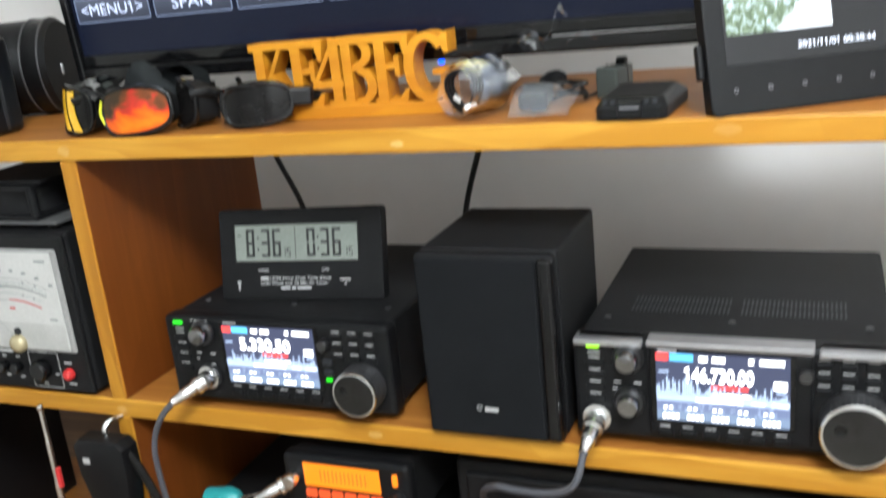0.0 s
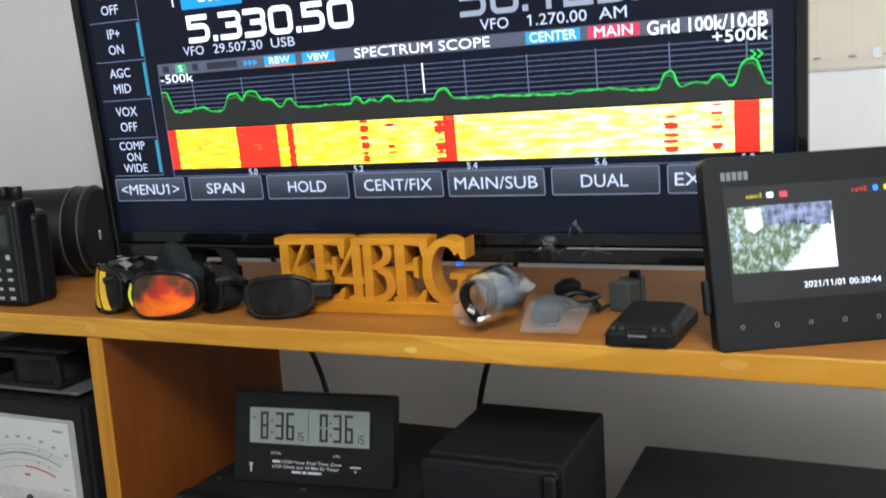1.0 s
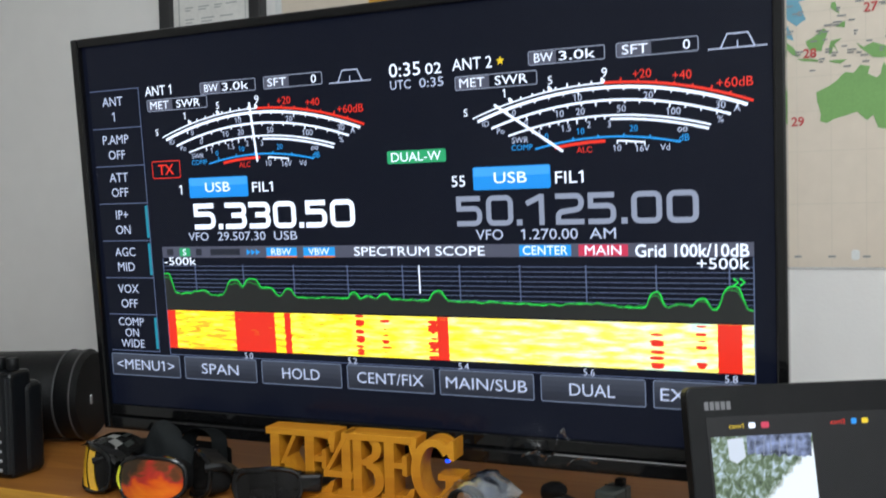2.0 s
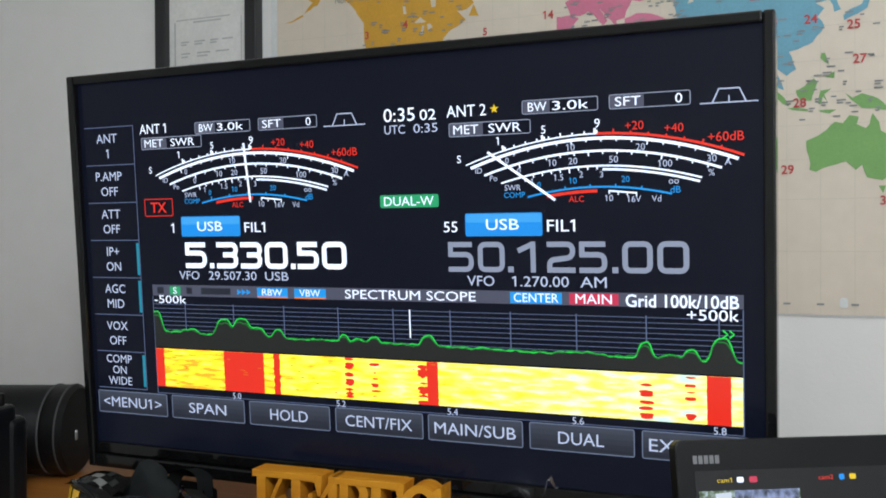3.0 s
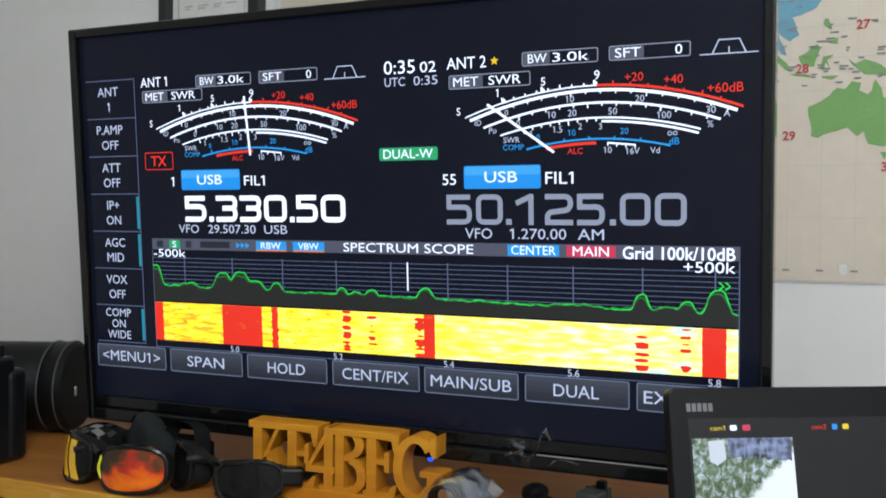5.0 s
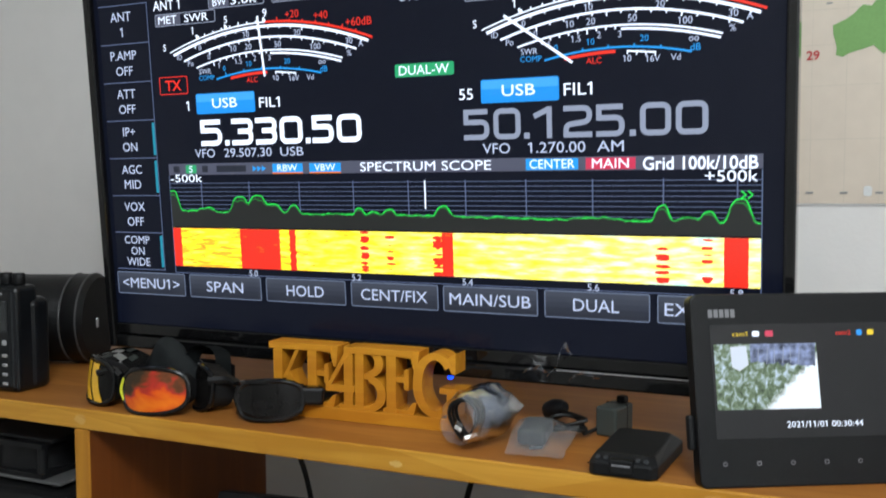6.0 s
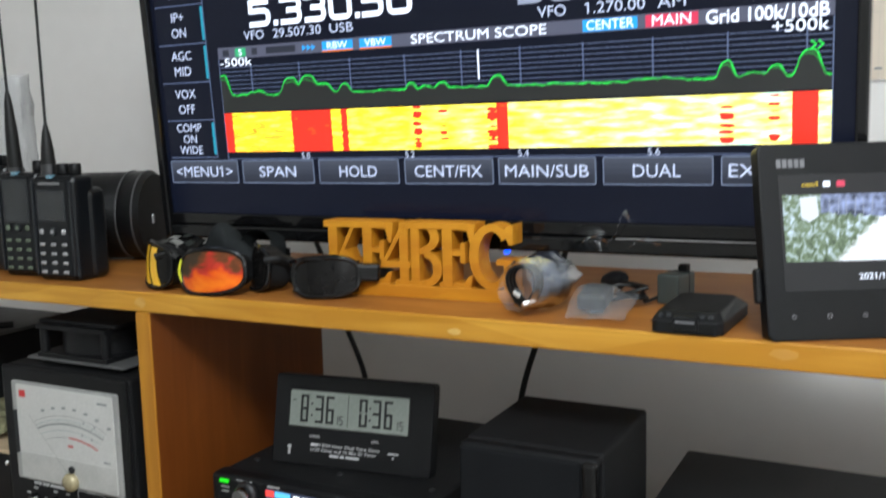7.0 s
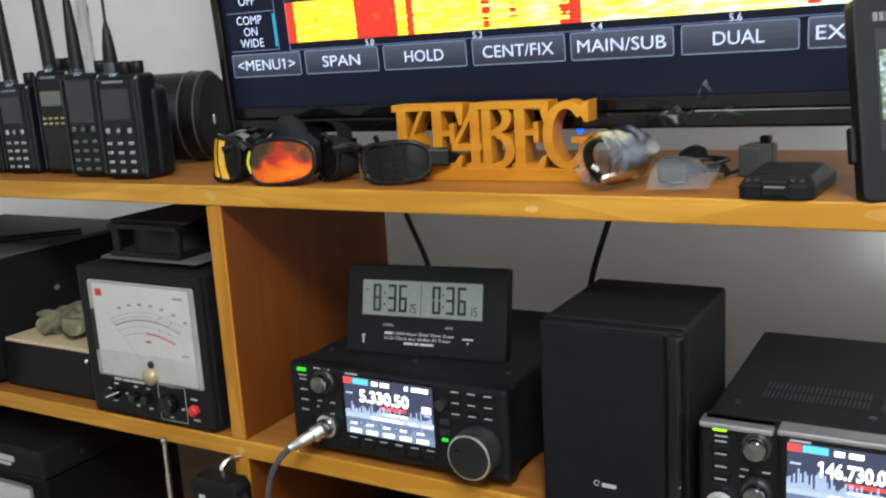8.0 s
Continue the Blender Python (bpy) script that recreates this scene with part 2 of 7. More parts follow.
LENS_ORANGE = mirror_lens()
SPUN = spun_metal("spun_dark_metal", (0.075, 0.075, 0.08), 0.16)
DIAL_SIDE = mat("grey_dial_metal", (0.15, 0.15, 0.155), 0.36, 0.9, var=0.1)
LENS_YELLOW = mat("yellow_mirror_lens", (0.85, 0.48, 0.03), 0.22, 0.1, var=0.2, scale=45)
LENS_DARK = mat("smoke_lens", (0.006, 0.0055, 0.0055), 0.06, var=0.5, scale=45, spec=0.22)
FABRIC = mat("grey_strap_fabric", (0.017, 0.019, 0.020), 0.9, spec=0.1, var=0.2, scale=60, bump=0.5, bump_scale=900)
SCREEN_OFF = mat("dark_screen_glass", (0.004, 0.0045, 0.006), 0.22, spec=0.20, var=0.05, scale=10, emit=0.0055, emit_colour=(0.45, 0.72, 2.2))
TAB_SCREEN = mat("grey_lit_screen_glass", (0.006, 0.006, 0.0065), 0.2, spec=0.25, var=0.05, scale=10, emit=0.016, emit_colour=(0.9, 0.95, 1.05))

G_WHITE = glow("lit_white", (0.84, 0.94, 1.12), 1.5)
G_PALE = glow("lit_pale", (0.64, 0.75, 1.04), 0.95)
G_RIM = glow("lit_button_rim", (0.17, 0.22, 0.34), 1.0)
G_DIM = glow("lit_dim_blue", (0.33, 0.39, 0.54), 0.95)
G_LINE = glow("lit_line_blue", (0.15, 0.21, 0.40), 0.7)
G_BTN = glow("lit_button", (0.014, 0.019, 0.036), 1.0)
G_BAR = glow("lit_bar", (0.085, 0.095, 0.15), 1.0)
G_CYAN = glow("lit_cyan", (0.01, 0.40, 0.60), 0.75)
G_BLUE = glow("lit_blue", (0.005, 0.33, 1.0), 1.05)
G_SKY = glow("lit_sky_blue", (0.01, 0.36, 0.95), 1.1)
G_RED = glow("lit_red", (0.97, 0.03, 0.012), 1.05)
G_MAGENTA = glow("lit_crimson", (0.80, 0.04, 0.12), 0.9)
G_GREEN = glow("lit_green", (0.01, 0.72, 0.07), 1.25)
G_CHIP = glow("lit_green_chip", (0.02, 0.50, 0.20), 0.9)
G_YELLOW = glow("lit_yellow", (1.0, 0.72, 0.02), 1.0)
G_AMBER = glow("lit_amber", (1.0, 0.23, 0.002), 0.95)
G_ORANGE_DIM = glow("lit_amber_dim", (0.9, 0.10, 0.02), 0.7)
G_LED = glow("lit_led_green", (0.01, 0.85, 0.01), 1.0)
G_LED_LIME = glow("lit_led_lime", (0.35, 1.0, 0.01), 1.4)
G_LED_BLUE = glow("lit_led_blue", (0.004, 0.06, 1.0), 2.6)
R_NAVY = glow("radio_screen_ground", (0.040, 0.05, 0.10), 1.0)
R_MID = glow("radio_screen_scope", (0.13, 0.17, 0.30), 1.0)
R_BOTTOM = glow("radio_screen_keys", (0.17, 0.24, 0.36), 1.0)
R_BAR = glow("radio_screen_bars", (0.40, 0.52, 0.74), 1.1)
R_WHITE = glow("radio_screen_white", (0.95, 0.98, 1.0), 2.2)
R_RED = glow("radio_screen_red", (0.95, 0.06, 0.05), 1.3)
R_SKY = glow("radio_screen_sky", (0.10, 0.50, 0.90), 1.3)


def waterfall_material():
    m = glow("lit_waterfall", (1, 0.8, 0.05), 1.5)
    nt = m.node_tree
    b = nt.nodes["Principled BSDF"]
    co = nt.nodes.new("ShaderNodeTexCoord")
    mp = nt.nodes.new("ShaderNodeMapping")
    mp.inputs["Scale"].default_value = (42, 1, 230)
    nt.links.new(co.outputs["Object"], mp.inputs["Vector"])
    n = nt.nodes.new("ShaderNodeTexNoise")
    n.inputs["Scale"].default_value, n.inputs["Detail"].default_value = 1.0, 3
    nt.links.new(mp.outputs[0], n.inputs["Vector"])
    sx = nt.nodes.new("ShaderNodeSeparateXYZ")
    nt.links.new(co.outputs["Object"], sx.inputs[0])
    mr = nt.nodes.new("ShaderNodeMapRange")
    mr.inputs["From Min"].default_value, mr.inputs["From Max"].default_value = 0.18, 0.62
    mr.inputs["To Min"].default_value, mr.inputs["To Max"].default_value = -0.22, 0.08
    nt.links.new(sx.outputs[0], mr.inputs[0])
    ad = nt.nodes.new("ShaderNodeMath")
    nt.links.new(n.outputs["Fac"], ad.inputs[0])
    nt.links.new(mr.outputs[0], ad.inputs[1])
    rp = nt.nodes.new("ShaderNodeValToRGB")
    e = rp.color_ramp.elements
    e[0].position, e[0].color = 0.20, (0.95, 0.42, 0.02, 1)
    e[1].position, e[1].color = 0.30, (1.0, 0.86, 0.015, 1)
    for pos, col in ((0.50, (1.0, 0.90, 0.17, 1)), (0.60, (1.0, 0.95, 0.42, 1)), (0.72, (0.60, 0.95, 0.80, 1))):
        k = e.new(pos)
        k.color = col
    nt.links.new(ad.outputs[0], rp.inputs[0])
    nt.links.new(rp.outputs[0], b.inputs["Emission Color"])
    return m


def picture_material():
    """A night-camera picture: bushes, a bright path and a pale corner, from noise and broad fields."""
    m = glow("lit_camera_picture", (1, 1, 1), 1.0)
    nt = m.node_tree
    b = nt.nodes["Principled BSDF"]
    co = nt.nodes.new("ShaderNodeTexCoord")
    sx = nt.nodes.new("ShaderNodeSeparateXYZ")
    nt.links.new(co.outputs["Object"], sx.inputs[0])
    n = nt.nodes.new("ShaderNodeTexNoise")
    n.inputs["Scale"].default_value, n.inputs["Detail"].default_value, n.inputs["Distortion"].default_value = 190, 7, 0.8
    mp = nt.nodes.new("ShaderNodeMapping")
    mp.inputs["Scale"].default_value = (1.2, 1, 1.0)
    nt.links.new(co.outputs["Object"], mp.inputs[0])
    nt.links.new(mp.outputs[0], n.inputs["Vector"])
    rp = nt.nodes.new("ShaderNodeValToRGB")
    e = rp.color_ramp.elements
    e[0].position, e[0].color = 0.30, (0.02, 0.045, 0.02, 1)
    e[1].position, e[1].color = 0.70, (0.62, 0.78, 0.95, 1)
    k = e.new(0.5)
    k.color = (0.15, 0.23, 0.13, 1)
    nt.links.new(n.outputs["Fac"], rp.inputs[0])
    # the bright path fills the lower right corner: a slanted line with a rough edge
    ax = nt.nodes.new("ShaderNodeMath")
    ax.operation = "MULTIPLY_ADD"
    nt.links.new(sx.outputs[0], ax.inputs[0])
    ax.inputs[1].default_value = 0.95
    nt.links.new(sx.outputs[2], ax.inputs[2])
    ay = nt.nodes.new("ShaderNodeMath")
    ay.operation = "MULTIPLY_ADD"
    ay.inputs[1].default_value = 0.012
    nt.links.new(n.outputs["Fac"], ay.inputs[0])
    az = nt.nodes.new("ShaderNodeMath")
    az.operation = "MULTIPLY"
    az.inputs[1].default_value = -1
    nt.links.new(ax.outputs[0], az.inputs[0])
    sub = nt.nodes.new("ShaderNodeMath")
    sub.operation = "MULTIPLY_ADD"
    nt.links.new(sx.outputs[0], sub.inputs[0])
    sub.inputs[1].default_value = 0.95
    neg = nt.nodes.new("ShaderNodeMath")
    neg.operation = "MULTIPLY"
    neg.inputs[1].default_value = -1
    nt.links.new(sx.outputs[2], neg.inputs[0])
    nt.links.new(neg.outputs[0], sub.inputs[2])
    nt.links.new(sub.outputs[0], ay.inputs[2])
    mr = nt.nodes.new("ShaderNodeMapRange")
    mr.inputs["From Min"].default_value, mr.inputs["From Max"].default_value = 0.0240, 0.0310
    nt.links.new(ay.outputs[0], mr.inputs[0])
    mix = nt.nodes.new("ShaderNodeMix")
    mix.data_type = "RGBA"
    nt.links.new(mr.outputs[0], mix.inputs[0])
    nt.links.new(rp.outputs[0], mix.inputs[6])
    mix.inputs[7].default_value = (1.0, 1.1, 1.2, 1)
    nt.links.new(mix.outputs[2], b.inputs["Emission Color"])
    return m


G_FALL = waterfall_material()
G_PICTURE = picture_material()

# ---- shapes ----
def merge(bm, other):
    me = bpy.data.meshes.new("tmp")
    other.to_mesh(me)
    other.free()
    bm.from_mesh(me)
    bpy.data.meshes.remove(me)
    return bm


def rbox(x0, x1, y0, y1, z0, z1, r=0.002, seg=2, bm=None, m=None):
    b = bmesh.new()
    bmesh.ops.create_cube(b, size=1)
    bmesh.ops.transform(b, matrix=Matrix.Translation(((x0 + x1) / 2, (y0 + y1) / 2, (z0 + z1) / 2)) @ Matrix.Diagonal((x1 - x0, y1 - y0, z1 - z0, 1)), verts=b.verts)
    if r > 0:
        bmesh.ops.bevel(b, geom=b.edges[:], offset=r, segments=seg, affect="EDGES", profile=0.5)
    if m is not None:
        bmesh.ops.transform(b, matrix=m, verts=b.verts)
    return b if bm is None else merge(bm, b)


def rod(p0, p1, r0, r1=None, seg=20, bm=None):
    p0, p1 = Vector(p0), Vector(p1)
    b = bmesh.new()
    d = p1 - p0
    m = Matrix.Translation((p0 + p1) / 2) @ d.to_track_quat("Z", "Y").to_matrix().to_4x4()
    bmesh.ops.create_cone(b, cap_ends=True, segments=seg, radius1=r0, radius2=r0 if r1 is None else r1, depth=d.length, matrix=m)
    return b if bm is None else merge(bm, b)


def lathe(profile, origin, axis, seg=28, bm=None):
    """A turned body: profile of (radius, height along axis)."""
    b = bmesh.new()
    m = Matrix.Translation(origin) @ Vector(axis).to_track_quat("Z", "Y").to_matrix().to_4x4()
    rings = []
    for r, hgt in profile:
        rings.append([b.verts.new(m @ Vector((r * math.cos(2 * math.pi * k / seg), r * math.sin(2 * math.pi * k / seg), hgt))) for k in range(seg)])
    for a, c in zip(rings, rings[1:]):
        for k in range(seg):
            b.faces.new((a[k], a[(k + 1) % seg], c[(k + 1) % seg], c[k]))
    b.faces.new(rings[0][::-1])
    b.faces.new(rings[-1])
    return b if bm is None else merge(bm, b)


def smooth_path(points, n=8):
    pts = [Vector(p) for p in points]
    if len(pts) < 3:
        return pts
    ext = [2 * pts[0] - pts[1]] + pts + [2 * pts[-1] - pts[-2]]
    out = []
    for i in range(1, len(ext) - 2):
        a, b, c, d = ext[i - 1 : i + 3]
        for k in range(n):
            t = k / n
            out.append(0.5 * (2 * b + (c - a) * t + (2 * a - 5 * b + 4 * c - d) * t * t + (3 * b - a - 3 * c + d) * t**3))
    return out + [pts[-1]]


def tube(points, r, seg=8, n=8, closed=False, bm=None, radii=None):
    b = bmesh.new()
    pts = [Vector(p) for p in points] if closed else smooth_path(points, n)
    rings, up = [], Vector((0.13, 0.21, 0.97)).normalized()
    for i, p in enumerate(pts):
        nxt = pts[(i + 1) % len(pts)] if closed else pts[min(i + 1, len(pts) - 1)]
        prv = pts[i - 1] if closed else pts[max(i - 1, 0)]
        d = (nxt - prv).normalized()
        side = d.cross(up)
        side = side.normalized() if side.length > 1e-4 else Vector((1, 0, 0))
        up = side.cross(d).normalized()
        rr = r if radii is None else radii[0] + (radii[1] - radii[0]) * i / (len(pts) - 1)
        rings.append([b.verts.new(p + rr * (math.cos(2 * math.pi * k / seg) * side + math.sin(2 * math.pi * k / seg) * up)) for k in range(seg)])
    pairs = list(zip(rings, rings[1:])) + ([(rings[-1], rings[0])] if closed else [])
    for a, c in pairs:
        for k in range(seg):
            b.faces.new((a[k], a[(k + 1) % seg], c[(k + 1) % seg], c[k]))
    if not closed:
        b.faces.new(rings[0][::-1])
        b.faces.new(rings[-1])
    return b if bm is None else merge(bm, b)


def rounded(u0, u1, s0, s1, r, n=4):
    out = []
    for cu, cs, a0 in ((u1 - r, s1 - r, 0), (u0 + r, s1 - r, 90), (u0 + r, s0 + r, 180), (u1 - r, s0 + r, 270)):
        for k in range(n + 1):
            a = radians(a0 + 90 * k / n)
            out.append((cu + r * math.cos(a), cs + r * math.sin(a)))
    return out


def flat(points, y, bm=None):
    """A thin sheet in the XZ plane at y, facing -y."""
    b = bmesh.new()
    f = b.faces.new([b.verts.new((u, y, s)) for u, s in points])
    f.normal_update()
    if f.normal.y > 0:
        f.normal_flip()
    if len(points) > 4:
        bmesh.ops.triangulate(b, faces=[f])
    return b if bm is None else merge(bm, b)


def slab(points, y0, y1, bm=None, bevel=0.0):
    """A plate with that outline in XZ, from y0 (front) to y1 (back)."""
    b = bmesh.new()
    lo = [b.verts.new((u, y0, s)) for u, s in points]
    hi = [b.verts.new((u, y1, s)) for u, s in points]
    n = len(points)
    b.faces.new(lo)
    b.faces.new(hi[::-1])
    for k in range(n):
        b.faces.new((lo[k], hi[k], hi[(k + 1) % n], lo[(k + 1) % n]))
    bmesh.ops.recalc_face_normals(b, faces=b.faces)
    if bevel:
        bmesh.ops.bevel(b, geom=[e for e in b.edges if abs(e.verts[0].co.y - e.verts[1].co.y) < 1e-7], offset=bevel, segments=2, affect="EDGES", profile=0.5)
    return b if bm is None else merge(bm, b)


def outline(u0, u1, s0, s1, r, w, y, bm=None):
    b = bmesh.new()
    a = [b.verts.new((u, y, s)) for u, s in rounded(u0, u1, s0, s1, r)]
    c = [b.verts.new((u, y, s)) for u, s in rounded(u0 + w, u1 - w, s0 + w, s1 - w, max(r - w, 1e-5))]
    n = len(a)
    for k in range(n):
        b.faces.new((a[k], c[k], c[(k + 1) % n], a[(k + 1) % n]))
    return b if bm is None else merge(bm, b)


def strip(points, w, y, bm=None):
    """A line of width w through points of the XZ plane."""
    b = bmesh.new()
    pts = [Vector(p) for p in points]
    rows = []
    for i, p in enumerate(pts):
        d = (pts[min(i + 1, len(pts) - 1)] - pts[max(i - 1, 0)]).normalized()
        nrm = Vector((-d.y, d.x)) * w / 2
        rows.append((b.verts.new((p.x + nrm.x, y, p.y + nrm.y)), b.verts.new((p.x - nrm.x, y, p.y - nrm.y))))
    for (a, c), (d, e) in zip(rows, rows[1:]):
        b.faces.new((a, c, e, d))
    return b if bm is None else merge(bm, b)


def bars(rects, y, bm=None):
    bm = bm or bmesh.new()
    for u0, u1, s0, s1 in rects:
        flat([(u0, s0), (u1, s0), (u1, s1), (u0, s1)], y, bm)
    return bm


def part(name, bm, material, parent, label="", shade=False):
    me = bpy.data.meshes.new(name)
    bm.to_mesh(me)
    bm.free()
    for m in material if isinstance(material, (list, tuple)) else [material]:
        me.materials.append(m)
    if shade:
        me.polygons.foreach_set("use_smooth", [True] * len(me.polygons))
        me.set_sharp_from_angle(angle=radians(40))
    ob = new(name, me)
    ob.parent = parent
    if label:
        tagged(ob, label)
    return ob


def thing(name, m, label, category, group="", kind=""):
    ob = new(name)
    ob.matrix_world = m
    ob.empty_display_size = 0.05
    return tagged(ob, label, category, group, kind)


def flag_ones(me, words):
    """Gives each figure 1 of a word, a bare bar in the built-in font, its slanting flag."""
    bm = bmesh.new()
    bm.from_mesh(me)
    left, strokes = set(bm.verts), []
    while left:
        todo, island = [left.pop()], []
        while todo:
            v = todo.pop()
            island.append(v.co.copy())
            for e in v.link_edges:
                o = e.other_vert(v)
                if o in left:
                    left.remove(o)
                    todo.append(o)
        lo = [min(c[k] for c in island) for k in (0, 1)]
        hi = [max(c[k] for c in island) for k in (0, 1)]
        if len(island) == 4 and hi[1] - lo[1] > 3 * (hi[0] - lo[0]):
            strokes.append((lo[0], hi[0], lo[1], hi[1]))
    upright = [c for c in words if c in "1Il|"]
    if len(upright) == len(strokes):
        for c, (x0, x1, y0, y1) in zip(upright, sorted(strokes)):
            if c == "1":
                w, h = x1 - x0, y1 - y0
                bm.faces.new([bm.verts.new((x, y, 0)) for x, y in ((x0, y1), (x0 - 0.20 * h, y1 - 0.13 * h), (x0 - 0.20 * h, y1 - 0.13 * h - w), (x0, y1 - 0.02 * h - w))])
    bm.to_mesh(me)
    bm.free()


def lettering(words, box, y, material, parent, bold=0.0, depth=0.0, name="lettering", fit_width=True):
    """Words in the built-in font, fitted to a box (u0, u1, s0, s1) of the XZ plane at y, facing -y."""
    u0, u1, s0, s1 = box
    cu = bpy.data.curves.new("words", "FONT")
    cu.body, cu.resolution_u, cu.offset = words, 3, bold
    ob = bpy.data.objects.new("words", cu)
    me = bpy.data.meshes.new_from_object(ob)
    bpy.data.objects.remove(ob)
    bpy.data.curves.remove(cu)
    if "1" in words:
        flag_ones(me, words)
    n = len(me.vertices)
    co = np.empty(n * 3)
    me.vertices.foreach_get("co", co)
    co = co.reshape(-1, 3)
    lo, hi = co.min(0), co.max(0)
    ks = (s1 - s0) / max(hi[1] - lo[1], 1e-6)
    ku = (u1 - u0) / max(hi[0] - lo[0], 1e-6) if fit_width else ks
    mid = (u0 + u1) / 2 if not fit_width else None
    u = u0 + (co[:, 0] - lo[0]) * ku if fit_width else mid + (co[:, 0] - (lo[0] + hi[0]) / 2) * ku
    out = np.stack([u, np.full(n, y), s0 + (co[:, 1] - lo[1]) * ks], 1)
    me.vertices.foreach_set("co", out.ravel())
    me.materials.clear()
    me.materials.append(material)
    me.update()
    me.name = name
    ob = new(name, me)
    ob.parent = parent
    return ob


def crumple(bm, amount, scale, seed=0.0):
    for v in bm.verts:
        v.co += Vector([noise.noise(v.co * scale + Vector((seed + 17 * k, 3.1 * k, 0))) for k in range(3)]) * amount
    return bm

# ---- structure ----
MID, TOP = 1.050, 1.3185          # upper faces of the middle and the top shelf
BACK = 0.292                     # depth of the shelf boards
WALL_Y = 0.512


def structure(name, bm, material, label, category):
    ob = part(name, bm, material, None)
    return tagged(ob, label, category, kind="structure")


structure("wall_north", rbox(-1.75, 1.62, WALL_Y, WALL_Y + 0.12, 0, 2.44, 0), WALL, "grey-white painted wall behind the shelves", "wall")
# Unseen shell added around the room, kept pale and near to bounce light.
structure("wall_south", rbox(-1.75, 1.62, -2.92, -2.80, 0, 2.44, 0), WALL, "unseen grey-white wall added to close the room and bounce light", "wall")
structure("wall_west", rbox(-1.87, -1.75, -2.92, WALL_Y + 0.12, 0, 2.44, 0), WALL, "unseen grey-white wall added to close the room and bounce light", "wall")
structure("wall_east", rbox(1.62, 1.74, -2.92, WALL_Y + 0.12, 0, 2.44, 0), WALL, "unseen grey-white wall added to close the room and bounce light", "wall")
structure("floor", rbox(-1.87, 1.74, -2.92, WALL_Y + 0.12, -0.1, 0, 0), CARPET, "unseen beige floor added to close the room and bounce light", "floor")
structure("ceiling", rbox(-1.87, 1.74, -2.92, WALL_Y + 0.12, 2.44, 2.54, 0), CEIL, "unseen white ceiling added to close the room and bounce light", "ceiling")

# ---- desk and shelf unit ----
desk = thing("desk", pose(0.15, -0.05, 0), "brown laminate desk under the pine shelf unit", "desk")
part("desktop", rbox(-1.15, 1.25, -0.33, 0.54, 0.722, 0.75, 0.004), DESK, desk)
for dx in (-1.1, 1.2):
    part("side_panel", rbox(dx - 0.015, dx + 0.015, -0.30, 0.52, 0, 0.722, 0.002), DESK, desk)


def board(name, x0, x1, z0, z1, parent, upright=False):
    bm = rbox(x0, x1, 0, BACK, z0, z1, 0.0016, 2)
    ob = part(name, bm, [WOOD_SIDE_SHADED, WOOD_EDGE_UP] if upright else [WOOD_TOP, WOOD_EDGE], parent)
    # Forward faces take the lighter edge wood, the rest the darker face wood.
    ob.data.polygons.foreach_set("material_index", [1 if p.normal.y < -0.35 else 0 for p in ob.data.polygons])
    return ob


shelf = thing("shelf_unit", pose(0, 0, 0), "honey-stained pine shelf unit standing on the desk", "shelf")
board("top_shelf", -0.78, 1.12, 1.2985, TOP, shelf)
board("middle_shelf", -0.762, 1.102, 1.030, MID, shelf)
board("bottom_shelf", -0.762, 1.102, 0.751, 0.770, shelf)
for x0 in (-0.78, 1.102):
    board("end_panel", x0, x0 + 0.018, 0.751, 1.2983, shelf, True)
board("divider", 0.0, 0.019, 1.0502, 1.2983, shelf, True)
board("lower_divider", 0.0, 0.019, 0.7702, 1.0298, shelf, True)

wear = random.Random(21)
for x, z, w, h in ((0.009, 1.3085, 0.012, 0.008), (0.355, 1.3060, 0.010, 0.004), (0.610, 1.3100, 0.016, 0.006), (0.300, 1.0400, 0.012, 0.005), (0.010, 1.0390, 0.010, 0.006)):
    blot = [(x + w * (0.5 + 0.18 * wear.random()) * math.cos(2 * math.pi * k / 18), z + h * (0.5 + 0.25 * wear.random()) * math.sin(2 * math.pi * k / 18)) for k in range(18)]
    part("worn_spot", slab(blot, -0.0003, 0.0004), PALE_WOOD, shelf, "pale worn spot on the edge")

# ---- television ----
tv = thing("television", pose(-0.07, 0.1099, 1.36, 4.0), "black flat television tilted forward, showing a radio control screen", "television")
U0, U1, S1 = 0.018, 0.723, 0.418
bez = bmesh.new()
rbox(U0, U0 + 0.0092, -0.007, 0.02, 0, S1, 0.002, 2, bez)
rbox(U1 - 0.0092, U1, -0.007, 0.02, 0, S1, 0.002, 2, bez)
rbox(U0 + 0.0092, U1 - 0.0092, -0.007, 0.02, S1 - 0.0092, S1, 0.002, 2, bez)
part("bezel", bez, BLACK_GLOSS, tv)
low = rbox(U0 + 0.0092, U1 - 0.0092, -0.0075, 0.02, 0.0, 0.0145, 0.0025, 2)
rbox(U0 + 0.0092, U1 - 0.0092, -0.004, 0.02, 0.0150, 0.0270, 0.0015, 2, low)
part("lower_bezel", low, BLACK_GLOSS, tv, "glossy black lower bezel with a painted edge highlight")
# Silver strip stands in for light caught along the bezel edge.
part("edge_highlight", rbox(0.53, 0.71, -0.0085, -0.0072, 0.0138, 0.0150, 0.0004, 1), SILVER, tv, "thin silver strip painting a highlight on the lower bezel")
part("back_cover", rbox(U0 + 0.004, U1 - 0.004, 0.02, 0.062, 0.004, S1 - 0.004, 0.012, 3), BLACK_MATT, tv)
